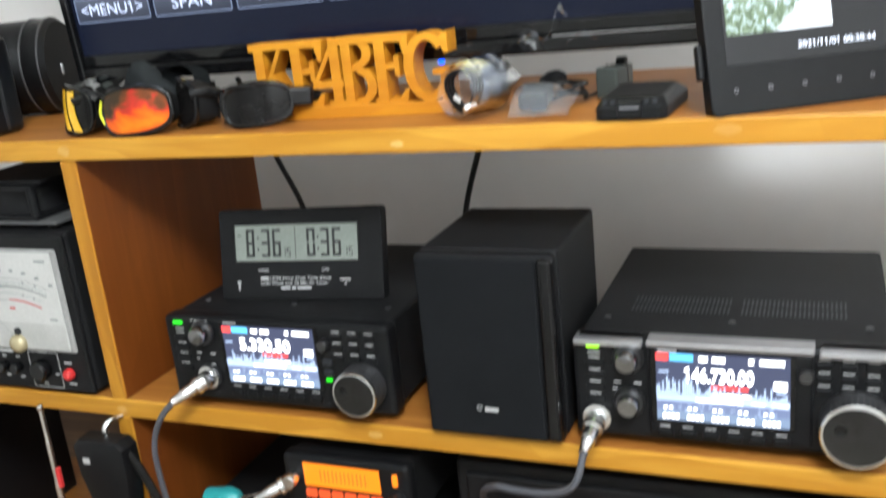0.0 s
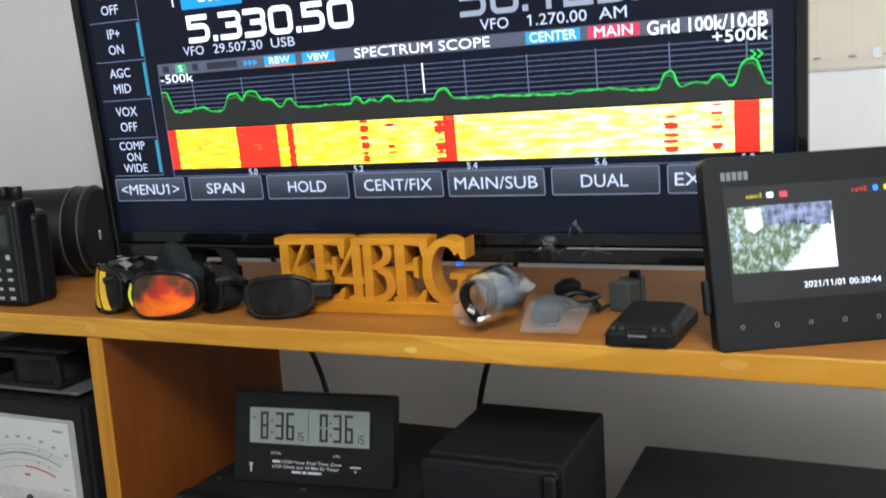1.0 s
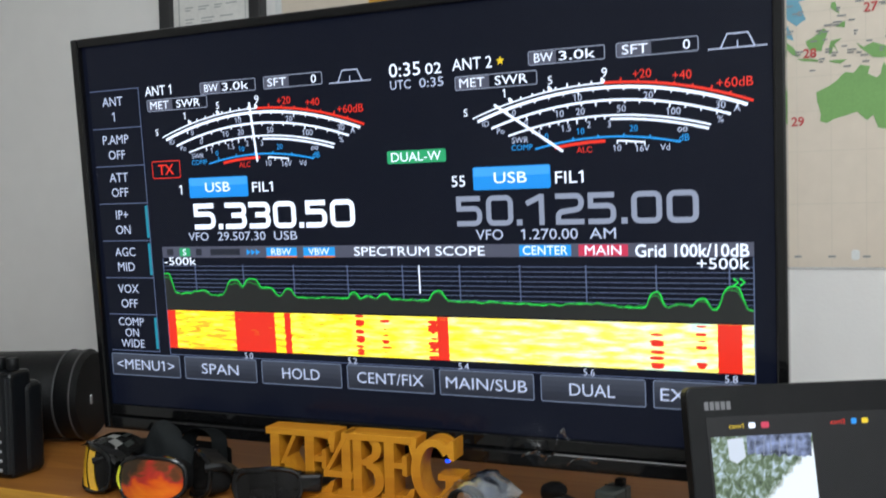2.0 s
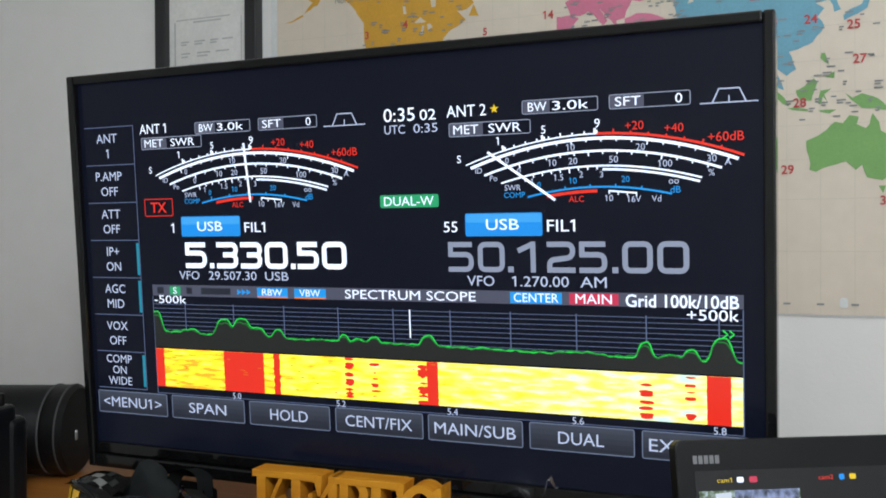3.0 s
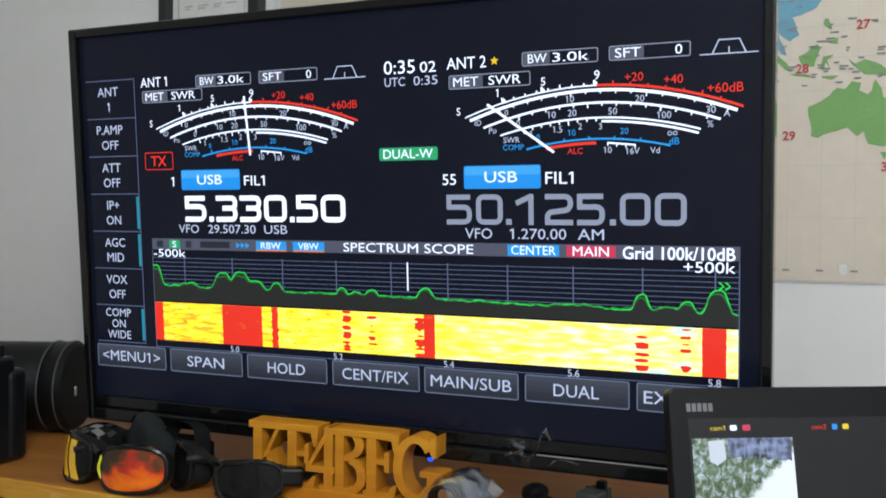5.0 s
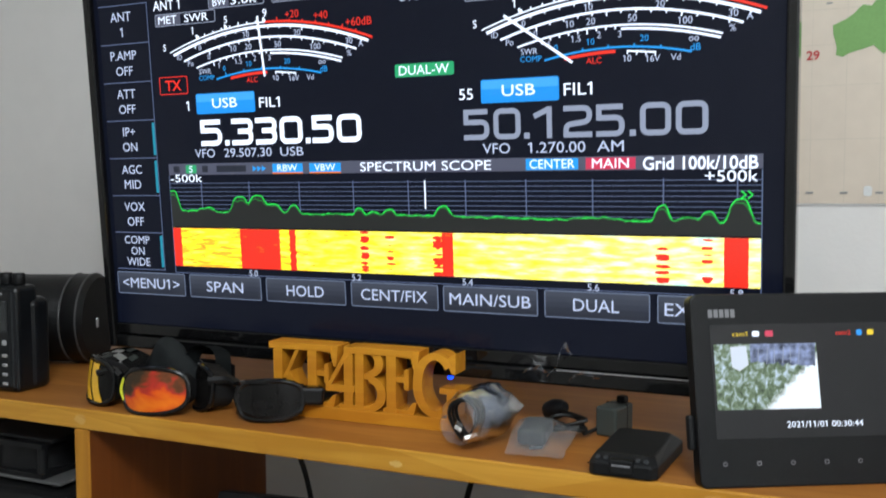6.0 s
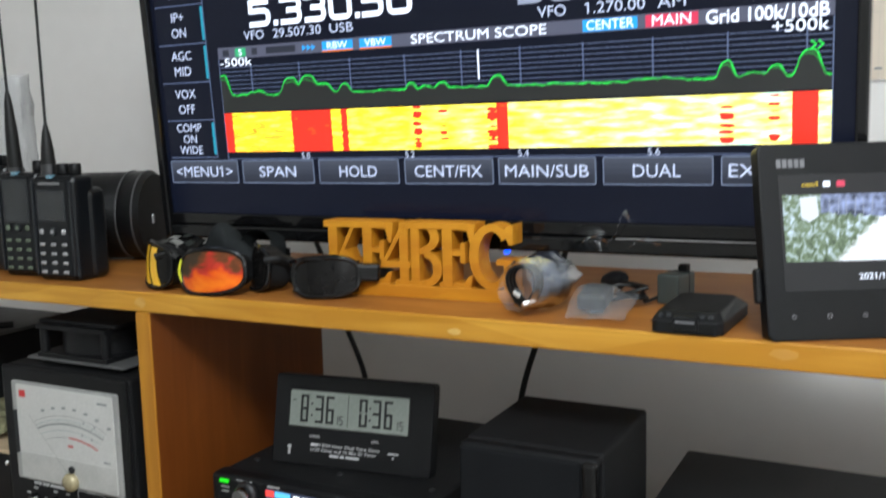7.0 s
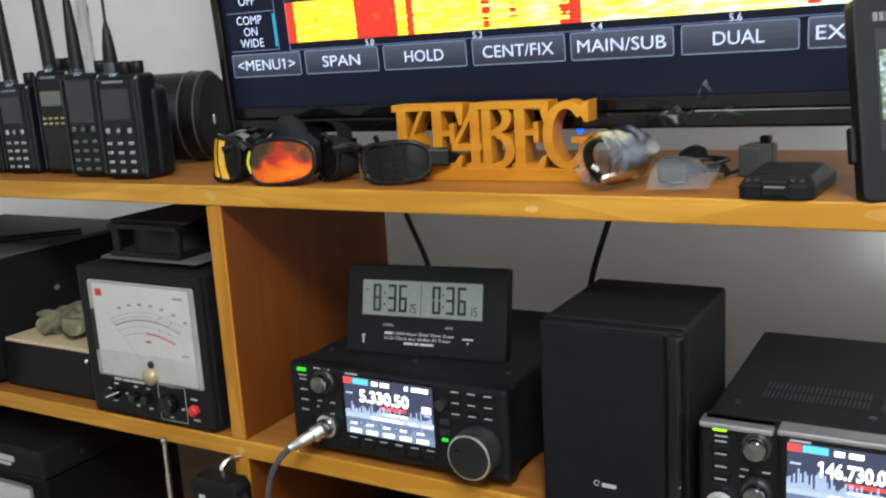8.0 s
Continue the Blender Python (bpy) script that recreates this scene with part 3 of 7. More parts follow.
mount = rbox(0.27, 0.47, 0.062, 0.075, 0.12, 0.32, 0.003)
rbox(0.345, 0.395, 0.075, 0.395, 0.20, 0.24, 0.006, 2, mount)
part("wall_bracket", mount, BLACK_MATT, tv, "black steel wall bracket")
part("power_light", rbox(0.4235, 0.4285, -0.004, 0.002, -0.0042, -0.0002, 0.0016, 3), G_LED_BLUE, tv, "small blue power light")
film_wisps = (((0.520, 0.006), (0.532, 0.020), (0.536, 0.036), (0.545, 0.030)), ((0.540, 0.004), (0.552, 0.014), (0.568, 0.010)), ((0.500, 0.010), (0.512, 0.016), (0.522, 0.012)))
for wisp in film_wisps:
    path3 = smooth_path([(u, -0.011 - 0.004 * (k % 2), v) for k, (u, v) in enumerate(wisp)], 6)
    rb = bmesh.new()
    pairs = [(rb.verts.new(p), rb.verts.new(p + Vector((0.002, -0.002 * math.sin(1.3 * k), 0.0028 + 0.0014 * math.sin(k))))) for k, p in enumerate(path3)]
    for (a, b), (c, d) in zip(pairs, pairs[1:]):
        rb.faces.new((a, b, d, c))
    part("protective_film", rb, FILM, tv, "curled wisp of clear protective film", True)
screen = part("screen", rbox(U0 + 0.0090, U1 - 0.0090, 0.0, 0.012, 0.0265, S1 - 0.0090, 0), SCREEN_OFF, tv, "lit screen with meters, frequencies and a spectrum scope")
L1, L2, L3, L4 = -0.0004, -0.0008, -0.0012, -0.0016


def word(s, u0, u1, s0, s1, material=G_WHITE, bold=0.0, layer=L3):
    lettering(s, (u0, u1, s0, s1), layer, material, screen, bold)


def word_mid(s, u, v, hgt, material=G_WHITE, bold=0.0, layer=L3):
    lettering(s, (u, u, v - hgt / 2, v + hgt / 2), layer, material, screen, bold, fit_width=False)


def pane(name, bm, material):
    ob = part(name, bm, material, screen)
    if name in ("meter_ticks", "scope_grid", "dim_letters"):
        tagged(ob, kind="stuff")


# side menu: seven fields
rows = [0.3630 - 0.03945 * k for k in range(8)]
for v in rows:
    pane("menu_line", strip([(0.034, v), (0.099, v)], 0.0009, L2), G_LINE)
pane("menu_line", strip([(0.0985, rows[0]), (0.0985, rows[-1])], 0.0009, L2), G_LINE)
for k, words in enumerate((("ANT", "1"), ("P.AMP", "OFF"), ("ATT", "OFF"), ("IP+", "ON"), ("AGC", "MID"), ("VOX", "OFF"), ("COMP", "ON", "WIDE"))):
    step = 0.0158 if len(words) == 2 else 0.0118
    v = rows[k] - 0.0197 + step * (len(words) - 1) / 2
    for w in words:
        word_mid(w, 0.0635, v, 0.0092 if len(words) == 2 else 0.0086, G_PALE)
        v -= step
for k in (3, 4, 6):
    pane("menu_glow", bars([(0.0945, 0.0978, rows[k + 1] + 0.003, rows[k] - 0.003)], L2), G_CYAN)

SHEENS = [glow("lit_button_sheen", (0.018 + 0.010 * k, 0.024 + 0.012 * k, 0.044 + 0.016 * k), 1.0) for k in range(4)]
# the lower row of buttons
for (u0, u1), w in zip(((0.032, 0.124), (0.130, 0.220), (0.226, 0.318), (0.324, 0.416), (0.421, 0.512), (0.518, 0.610), (0.616, 0.706)), ("<MENU1>", "SPAN", "HOLD", "CENT/FIX", "MAIN/SUB", "DUAL", "EXPD/SET")):
    pane("screen_button", flat(rounded(u0, u1, 0.0595, 0.0835, 0.002), L1), G_BTN)
    for step in range(4):
        pane("button_sheen", bars([(u0 + 0.0008, u1 - 0.0008, 0.0640 + 0.0047 * step, 0.0687 + 0.0047 * step)], L1 - 0.0001), SHEENS[step])
    pane("button_rim", outline(u0, u1, 0.0595, 0.0835, 0.002, 0.0009, L2), G_RIM)
    wide = {"<MENU1>": 0.077, "SPAN": 0.046, "HOLD": 0.043, "CENT/FIX": 0.070, "MAIN/SUB": 0.078, "DUAL": 0.040, "EXPD/SET": 0.078}[w]
    word(w, (u0 + u1) / 2 - wide / 2, (u0 + u1) / 2 + wide / 2, 0.0662, 0.0770, G_PALE)


def tag(s, u0, u1, s0, s1, split):
    pane("field_rim", outline(u0, u1, s0, s1, 0.0018, 0.0008, L2), G_DIM)
    pane("field", bars([(u0 + 0.001, split, s0 + 0.001, s1 - 0.001)], L1), G_BAR)
    for w, a, b in s:
        word(w, a, b, s0 + 0.0022, s1 - 0.0022)


def arc(uc, half, mid, end, a=-1.0, b=1.0, n=28):
    return [(uc + half * (a + (b - a) * k / n), mid - (mid - end) * (a + (b - a) * k / n) ** 2) for k in range(n + 1)]


def ticks(curve, count, length, w, first=0.0, last=1.0):
    bm = bmesh.new()
    for k in range(count):
        f = first + (last - first) * k / (count - 1)
        i = min(int(f * (len(curve) - 1)), len(curve) - 2)
        g = f * (len(curve) - 1) - i
        p = Vector(curve[i]).lerp(Vector(curve[i + 1]), g)
        d = (Vector(curve[i + 1]) - Vector(curve[i])).normalized()
        nrm = Vector((-d.y, d.x)) * length * (1.5 if k % 5 == 0 else 1)
        strip([p, p + nrm], w, L2, bm)
    return bm


def meter_face(du, dv):
    c = 0.2418 + du

    def bow(half, mid, end):
        return arc(c, half, mid + dv, end + dv)

    top = bow(0.1168, 0.3328, 0.3106)
    pane("meter_arc", strip(top[:15], 0.0012, L2), G_WHITE)
    pane("meter_arc", strip(top[14:], 0.0021, L2), G_RED)
    second = bow(0.1124, 0.3290, 0.3078)
    pane("meter_arc", strip(second, 0.0026, L2), G_WHITE)
    pane("meter_ticks", ticks(top[:15], 9, 0.0024, 0.0013, 0.30, 1.0), G_WHITE)
    for f in (0.315, 0.615, 1.0):
        pane("meter_ticks", ticks(top[:15], 2, 0.0030, 0.0020, f - 0.012, f), G_WHITE)
    pane("meter_ticks", ticks(top[14:], 7, 0.0024, 0.0014, 0.12, 0.85), G_RED)
    pane("meter_ticks", ticks(second, 16, -0.0028, 0.0011, 0.12, 0.97), G_WHITE)
    power = bow(0.0998, 0.3186, 0.3012)
    pane("meter_arc", strip(power, 0.0019, L2), G_WHITE)
    pane("meter_ticks", ticks(power, 14, -0.0028, 0.0012, 0.16, 0.95), G_WHITE)
    swr = bow(0.0845, 0.3062, 0.2940)
    pane("meter_arc", strip(swr, 0.0015, L2), G_WHITE)
    pane("meter_arc", strip([(u - 0.0015, v - 0.0030) for u, v in swr[15:]], 0.0019, L2), G_WHITE)
    pane("meter_ticks", ticks(swr[:15], 9, -0.0030, 0.0012, 0.25, 1.0), G_WHITE)
    comp = bow(0.0608, 0.2888, 0.2816)
    pane("meter_arc", strip(comp, 0.0016, L2), G_SKY)
    pane("meter_ticks", ticks(comp, 5, 0.0024, 0.0012, 0.1, 0.8), G_SKY)
    pane("meter_arc", strip([(u, v - 0.0034) for u, v in comp[4:15]], 0.0026, L2), G_RED)
    volts = strip([(c + 0.0093, 0.2853 + dv), (c + 0.0328, 0.2829 + dv)], 0.0014, L2)
    for k in range(4):
        u = c + 0.0098 + 0.0075 * k
        strip([(u, 0.2850 - 0.0008 * k + dv), (u, 0.2826 - 0.0008 * k + dv)], 0.0010, L2 - 0.00005, volts)
    pane("meter_arc", volts, G_WHITE)
    for s, u, v, hgt, m in (("S", 0.1188, 0.3162, 0.0066, G_WHITE), ("1", 0.1550, 0.3306, 0.0068, G_WHITE), ("5", 0.1964, 0.3383, 0.0068, G_WHITE), ("9", 0.2426, 0.3412, 0.0076, G_WHITE),
                            ("+20", 0.2733, 0.3380, 0.0070, G_RED), ("+40", 0.3049, 0.3345, 0.0070, G_RED), ("+60dB", 0.3449, 0.3258, 0.0074, G_RED), ("0", 0.1633, 0.3135, 0.0052, G_PALE),
                            ("10", 0.2196, 0.3224, 0.0056, G_PALE), ("20", 0.2780, 0.3204, 0.0056, G_PALE), ("30", 0.3341, 0.3090, 0.0056, G_PALE), ("A", 0.3463, 0.3058, 0.0052, G_PALE),
                            ("ID", 0.1370, 0.3056, 0.0048, G_PALE), ("Po", 0.1506, 0.2986, 0.0050, G_PALE), ("0", 0.1737, 0.3041, 0.0052, G_PALE), ("10", 0.2036, 0.3101, 0.0056, G_PALE), ("20", 0.2215, 0.3109, 0.0056, G_PALE),
                            ("50", 0.2558, 0.3111, 0.0056, G_PALE), ("100", 0.2976, 0.3063, 0.0056, G_PALE), ("%", 0.3337, 0.2979, 0.0054, G_PALE), ("SWR", 0.1678, 0.2900, 0.0050, G_PALE), ("1", 0.1851, 0.2947, 0.0050, G_PALE), ("1.5", 0.2088, 0.2976, 0.0052, G_PALE),
                            ("2", 0.2283, 0.2996, 0.0052, G_PALE), ("3", 0.2455, 0.2990, 0.0052, G_PALE), ("oo", 0.3043, 0.2914, 0.0036, G_PALE), ("COMP", 0.1693, 0.2837, 0.0048, G_SKY), ("0", 0.1915, 0.2918, 0.0048, G_SKY),
                            ("10", 0.2211, 0.2945, 0.0050, G_SKY), ("20", 0.2654, 0.2946, 0.0050, G_SKY), ("dB", 0.3056, 0.2851, 0.0054, G_SKY), ("ALC", 0.2238, 0.2791, 0.0050, G_RED), ("10", 0.2515, 0.2793, 0.0052, G_PALE),
                            ("16V", 0.2722, 0.2781, 0.0052, G_PALE), ("Vd", 0.2903, 0.2781, 0.0050, G_PALE)):
        word_mid(s, u + du, v + dv, hgt, m)


for du, needle in ((0.0, ((0.2340, 0.3388), (0.2391, 0.2814))), (0.342, ((0.4865, 0.3195), (0.5464, 0.2766)))):
    meter_face(du * 0.9965, -0.0055 * du)
    pane("meter_needle", strip(needle, 0.0022, L4), G_WHITE)
    tag((("BW", 0.182 + du, 0.1985 + du), ("3.0k", 0.2035 + du, 0.2345 + du)), 0.1765 + du, 0.2425 + du, 0.3500, 0.3620, 0.2010 + du)
    tag((("SFT", 0.2565 + du, 0.2775 + du), ("0", 0.305 + du, 0.3105 + du)), 0.2515 + du, 0.3170 + du, 0.3500, 0.3620, 0.2800 + du)
    tag((("MET", 0.1130 + du, 0.1365 + du), ("SWR", 0.1460 + du, 0.1755 + du)), 0.1085 + du, 0.1840 + du, 0.3374 - 0.010 * du, 0.3496 - 0.010 * du, 0.1405 + du)
    trap = strip([(0.324 + du, 0.3502), (0.368 + du, 0.3502)], 0.0009, L2)
    strip([(0.3335 + du, 0.3502), (0.3385 + du, 0.3610), (0.3540 + du, 0.3610), (0.3590 + du, 0.3502)], 0.0011, L2, trap)
    strip([(0.3462 + du, 0.3502), (0.3462 + du, 0.3555)], 0.0009, L2, trap)
    pane("filter_sign", trap, G_PALE)
    pane("mode_field", flat(rounded(0.1535 + du * 0.906, 0.2250 + du * 0.904, 0.2480 - 0.005 * du, 0.2682 - 0.005 * du, 0.0018), L1), G_BLUE)
    pane("mode_field_sheen", flat(rounded(0.1543 + du * 0.906, 0.2242 + du * 0.904, 0.2600 - 0.005 * du, 0.2675 - 0.005 * du, 0.0012), L1 - 0.0001), glow("lit_blue_sheen", (0.05, 0.42, 1.0), 1.1))
    word("USB", 0.1740 + du * 0.904, 0.2040 + du * 0.904, 0.2535 - 0.005 * du, 0.2630 - 0.005 * du)
word("ANT 1", 0.1075, 0.1410, 0.3535, 0.3630)
word("ANT 2", 0.4490, 0.4860, 0.3515, 0.3615)
pane("star", flat([(0.4935 + (0.0042 if k % 2 == 0 else 0.0018) * math.sin(k * math.pi / 5), 0.3565 + (0.0042 if k % 2 == 0 else 0.0018) * math.cos(k * math.pi / 5)) for k in range(10)], L2), G_YELLOW)
word("0:35", 0.3870, 0.4180, 0.3505, 0.3625)
word("02", 0.4230, 0.4385, 0.3505, 0.3600)
word("UTC", 0.3875, 0.4080, 0.3395, 0.3475, G_PALE)
word("0:35", 0.4165, 0.4400, 0.3395, 0.3475, G_PALE)
pane("field_rim", outline(0.1085, 0.1445, 0.2690, 0.2870, 0.0018, 0.0008, L2), G_RED)
word("TX", 0.1165, 0.1365, 0.2728, 0.2832, G_RED, 0.012)
pane("mode_chip", flat(rounded(0.3800, 0.4385, 0.2728, 0.2845, 0.0018), L1), G_CHIP)
word("DUAL-W", 0.3845, 0.4340, 0.2745, 0.2828)
word_mid("1", 0.1432, 0.2567, 0.0095, G_WHITE)
word("FIL1", 0.2305, 0.2545, 0.2520, 0.2615)
word("55", 0.4430, 0.4560, 0.2500, 0.2595)
word("FIL1", 0.5385, 0.5630, 0.2500, 0.2600)


def bend(points, r, n=5):
    """A polyline whose inner corners are rounded off with radius r."""
    pts = [Vector(p) for p in points]
    out = [pts[0]]
    for a, b, c in zip(pts, pts[1:], pts[2:]):
        d0, d1 = (a - b).normalized(), (c - b).normalized()
        k = min(r, (a - b).length * 0.5, (c - b).length * 0.5)
        p, q = b + d0 * k, b + d1 * k
        for i in range(n + 1):
            t = i / n
            out.append(p * (1 - t) ** 2 + b * 2 * t * (1 - t) + q * t * t)
    return out + [pts[-1]]


def square_figure(ch, u0, u1, s0, s1, t):
    """A wide, square-shouldered figure with even strokes."""
    if ch == ".":
        return bars([(u0, u1, s0, s0 + (u1 - u0))], L3)
    if ch == "0":
        return outline(u0, u1, s0, s1, (u1 - u0) * 0.27, t, L3)
    h = t / 2
    a, b, lo, hi, mid, r = u0 + h, u1 - h, s0 + h, s1 - h, s0 + (s1 - s0) * 0.52, (u1 - u0) * 0.24
    lines = {
        "5": ([(u1 - h * 0.6, hi), (u0 + h * 0.6, hi)], [(a, s1), (a, mid - h * 0.2)], [(u0 + h * 0.4, mid + h * 0.7), (b, mid + h * 0.7), (b, lo), (u0, lo)]),
        "3": ([(u0, hi), (b, hi), (b, mid), (u0 + 0.30 * (u1 - u0), mid)], [(u0 + 0.45 * (u1 - u0), mid), (b, mid), (b, lo), (u0, lo)]),
        "2": ([(u0, hi), (b, hi), (b, mid - h * 0.3), (a, mid - h * 1.4), (a, s0 + h)], [(u0, lo), (u1, lo)]),
        "1": ([(b, s0), (b, s1)], [(u0, s1 - 0.30 * (s1 - s0)), (b + h * 0.2, s1 - h * 0.7)]),
    }[ch]
    bm = bmesh.new()
    for k, line in enumerate(lines):
        strip(bend(line, r), t, L3 - 0.00006 * k, bm)
    return bm


def readout(text, spans, s0, s1, t, material):
    for ch, u0, u1 in zip(text, spans[::2], spans[1::2]):
        pane("figure", square_figure(ch, u0, u1, s0, s1, t), material)


readout("5.330.50", (0.1574, 0.1837, 0.1872, 0.1924, 0.1958, 0.2213, 0.2244, 0.2494, 0.2528, 0.2786, 0.2820, 0.2872, 0.2896, 0.3132, 0.3168, 0.3432), 0.2160, 0.2421, 0.0050, G_WHITE)
readout("50.125.00", (0.4465, 0.4707, 0.4747, 0.4996, 0.5026, 0.5077, 0.5118, 0.5277, 0.5378, 0.5626, 0.5660, 0.5898, 0.5939, 0.5990, 0.6024, 0.6274, 0.6311, 0.6565), 0.2148, 0.2414, 0.0046, G_DIM)
word("VFO", 0.1485, 0.1735, 0.2045, 0.2130, G_PALE)
word("29.507.30", 0.1850, 0.2420, 0.2045, 0.2130, G_PALE)
word("USB", 0.2520, 0.2785, 0.2045, 0.2130, G_PALE)
word("VFO", 0.4640, 0.4895, 0.2025, 0.2115, G_PALE)
word("1.270.00", 0.5060, 0.5565, 0.2025, 0.2115, G_PALE)
word("AM", 0.5665, 0.5890, 0.2025, 0.2115, G_PALE)

# spectrum scope
pane("scope_bar", bars([(0.1125, 0.6980, 0.1870, 0.1985)], L1), G_BAR)
chip = flat(rounded(0.1350, 0.1485, 0.1885, 0.1970, 0.0015), L2)
pane("mode_chip", chip, G_CHIP)
word("S", 0.1395, 0.1440, 0.1895, 0.1960, layer=L3)
pane("dim_letters", bars([(0.119, 0.127, 0.1895, 0.196), (0.156, 0.163, 0.1895, 0.196), (0.174, 0.210, 0.1895, 0.196)], L2), G_BTN)
for k in range(3):
    pane("arrow", flat([(0.2180 + 0.0055 * k, 0.1895), (0.2230 + 0.0055 * k, 0.1925), (0.2180 + 0.0055 * k, 0.1955)], L2), G_SKY)
for w, u in (("RBW", 0.2415), ("VBW", 0.2840)):
    pane("chip", bars([(u, u + 0.0350, 0.1885, 0.1970)], L2), G_SKY)
    pane("chip_line", bars([(u, u + 0.0350, 0.1872, 0.1885)], L2), G_AMBER)
    word(w, u + 0.006, u + 0.029, 0.1897, 0.1960)
word("SPECTRUM SCOPE", 0.3400, 0.4715, 0.1885, 0.1970)
pane("chip", bars([(0.5035, 0.5500, 0.1878, 0.1975)], L2), G_SKY)
word("CENTER", 0.5070, 0.5470, 0.1890, 0.1968)
pane("chip", bars([(0.5565, 0.5985, 0.1878, 0.1975)], L2), G_MAGENTA)
word("MAIN", 0.5620, 0.5930, 0.1888, 0.1968)
word("Grid 100k/10dB", 0.6045, 0.6945, 0.1868, 0.1975, G_WHITE, 0.012)
word("-500k", 0.1148, 0.1555, 0.1795, 0.1875)
word("+500k", 0.6540, 0.6945, 0.1770, 0.1860)
grid = bmesh.new()
for k in range(8):
    strip([(0.113, 0.1479 + 0.00435 * k), (0.697, 0.1479 + 0.00435 * k)], 0.0006, L1, grid)
for u in (0.153, 0.212, 0.271, 0.331, 0.389, 0.446, 0.503, 0.562, 0.621, 0.679):
    strip([(u, 0.141), (u, 0.1800)], 0.0010, L1, grid)
pane("scope_grid", grid, G_LINE)
edge = strip([(0.1125, 0.1865), (0.1125, 0.0845)], 0.0009, L1)
strip([(0.6975, 0.1865), (0.6975, 0.0845)], 0.0009, L1, edge)
strip([(0.1125, 0.0848), (0.6975, 0.0848)], 0.0007, L1, edge)
pane("scope_rim", edge, G_LINE)
pane("centre_line", strip([(0.4062, 0.1535), (0.4062, 0.1795)], 0.0013, L2), G_WHITE)
peaks = ((0.116, 0.020, 0.008), (0.158, 0.003, 0.010), (0.200, 0.0145, 0.010), (0.2215, 0.0165, 0.010), (0.240, 0.008, 0.009), (0.264, 0.008, 0.006), (0.337, 0.006, 0.005), (0.353, 0.003, 0.006), (0.369, 0.005, 0.006), (0.424, 0.009, 0.007), (0.565, 0.002, 0.02), (0.620, 0.012, 0.006), (0.641, 0.004, 0.008), (0.657, 0.008, 0.006), (0.681, 0.019, 0.009))


def scope_line(seed, gain, rough):
    line = []
    for k in range(330):
        u = 0.113 + 0.584 * k / 329
        v = 0.1502 - 0.0060 * (k / 329) + rough * (noise.noise(Vector((u * 60, seed, 0))) + 0.7 * noise.noise(Vector((u * 190, seed, 4)))) + gain * sum(a * math.exp(-(((u - c) / w) ** 4)) for c, a, w in peaks)
        line.append((u, v))
    return line


trace = scope_line(3.3, 1.0, 0.0016)
under = bmesh.new()
for (a, b), (c, d) in zip(trace, trace[1:]):
    flat([(a, 0.1335), (c, 0.1335), (c, d), (a, b)], L2, under)
pane("scope_fill", under, glow("lit_dark_fill", (0.011, 0.013, 0.013), 1.0))
pane("scope_trace", strip(trace, 0.0012, L3), G_GREEN)
pane("scope_trace", strip(scope_line(8.1, 0.82, 0.0022), 0.0009, L3 - 0.0001), glow("lit_green_dim", (0.01, 0.34, 0.04), 0.9))
pane("scope_arrows", strip([(0.682, 0.1695), (0.6855, 0.1665), (0.682, 0.1635)], 0.0014, L2, strip([(0.687, 0.1695), (0.6905, 0.1665), (0.687, 0.1635)], 0.0014, L2)), G_GREEN)
pane("waterfall", bars([(0.1130, 0.6970, 0.0920, 0.1320)], L1), G_FALL)
for u0, u1 in ((0.1130, 0.1235), (0.1980, 0.2455), (0.4215, 0.4325), (0.6690, 0.6880)):
    pts = [(u0 + 0.0006 * noise.noise(Vector((u0 * 90, k * 0.9, 1))), 0.0920 + 0.0400 * k / 16) for k in range(17)]
    pts += [(u1 + 0.0006 * noise.noise(Vector((u1 * 90, k * 0.9, 7))), 0.1320 - 0.0400 * k / 16) for k in range(17)]
    pane("waterfall_stripe", flat(pts, L2), G_RED)
for c, w, seed, keep in ((0.2605, 0.0036, 1, 9.0), (0.341, 0.0046, 2, 0.30), (0.368, 0.0052, 3, 0.05), (0.4180, 0.0062, 4, 0.22), (0.6205, 0.0058, 5, 0.25), (0.6560, 0.0044, 6, 0.05)):
    bm = bmesh.new()
    n_w = 64
    for k in range(n_w):
        v, dv = 0.0920 + 0.0400 * k / n_w, 0.0400 / n_w
        edges = []
        for q in (k, k + 1):
            a = min(noise.noise(Vector((seed * 5.1, q * 0.23, 0))) + keep, 1.0)
            edges.append((w * max(0.0, min(1.0, a * 2.4)), c + 0.0016 * noise.noise(Vector((seed, q * 0.16, 9)))))
        (w0, c0), (w1, c1) = edges
        if w0 > 0.0002 and w1 > 0.0002:
            flat([(c0 - w0, v), (c0 + w0, v), (c1 + w1, v + dv), (c1 - w1, v + dv)], L2, bm)
    pane("waterfall_stripe", bm, G_RED)
flecks = bmesh.new()
rf = random.Random(11)
for k in range(26):
    u, v, lw = 0.126 + 0.30 * rf.random() ** 1.5, 0.0935 + 0.036 * rf.random(), 0.002 + 0.004 * rf.random()
    flat([(u, v), (u + lw, v - 0.0003), (u + lw * 1.1, v + 0.0005), (u, v + 0.0008)], L2 - 0.0001, flecks)
pane("waterfall_flecks", flecks, glow("lit_orange", (0.95, 0.22, 0.01), 1.0))
for w, u in (("5.0", 0.212), ("5.2", 0.331), ("5.4", 0.446), ("5.6", 0.562), ("5.8", 0.679)):
    word_mid(w, u, 0.0875, 0.0062, G_PALE)

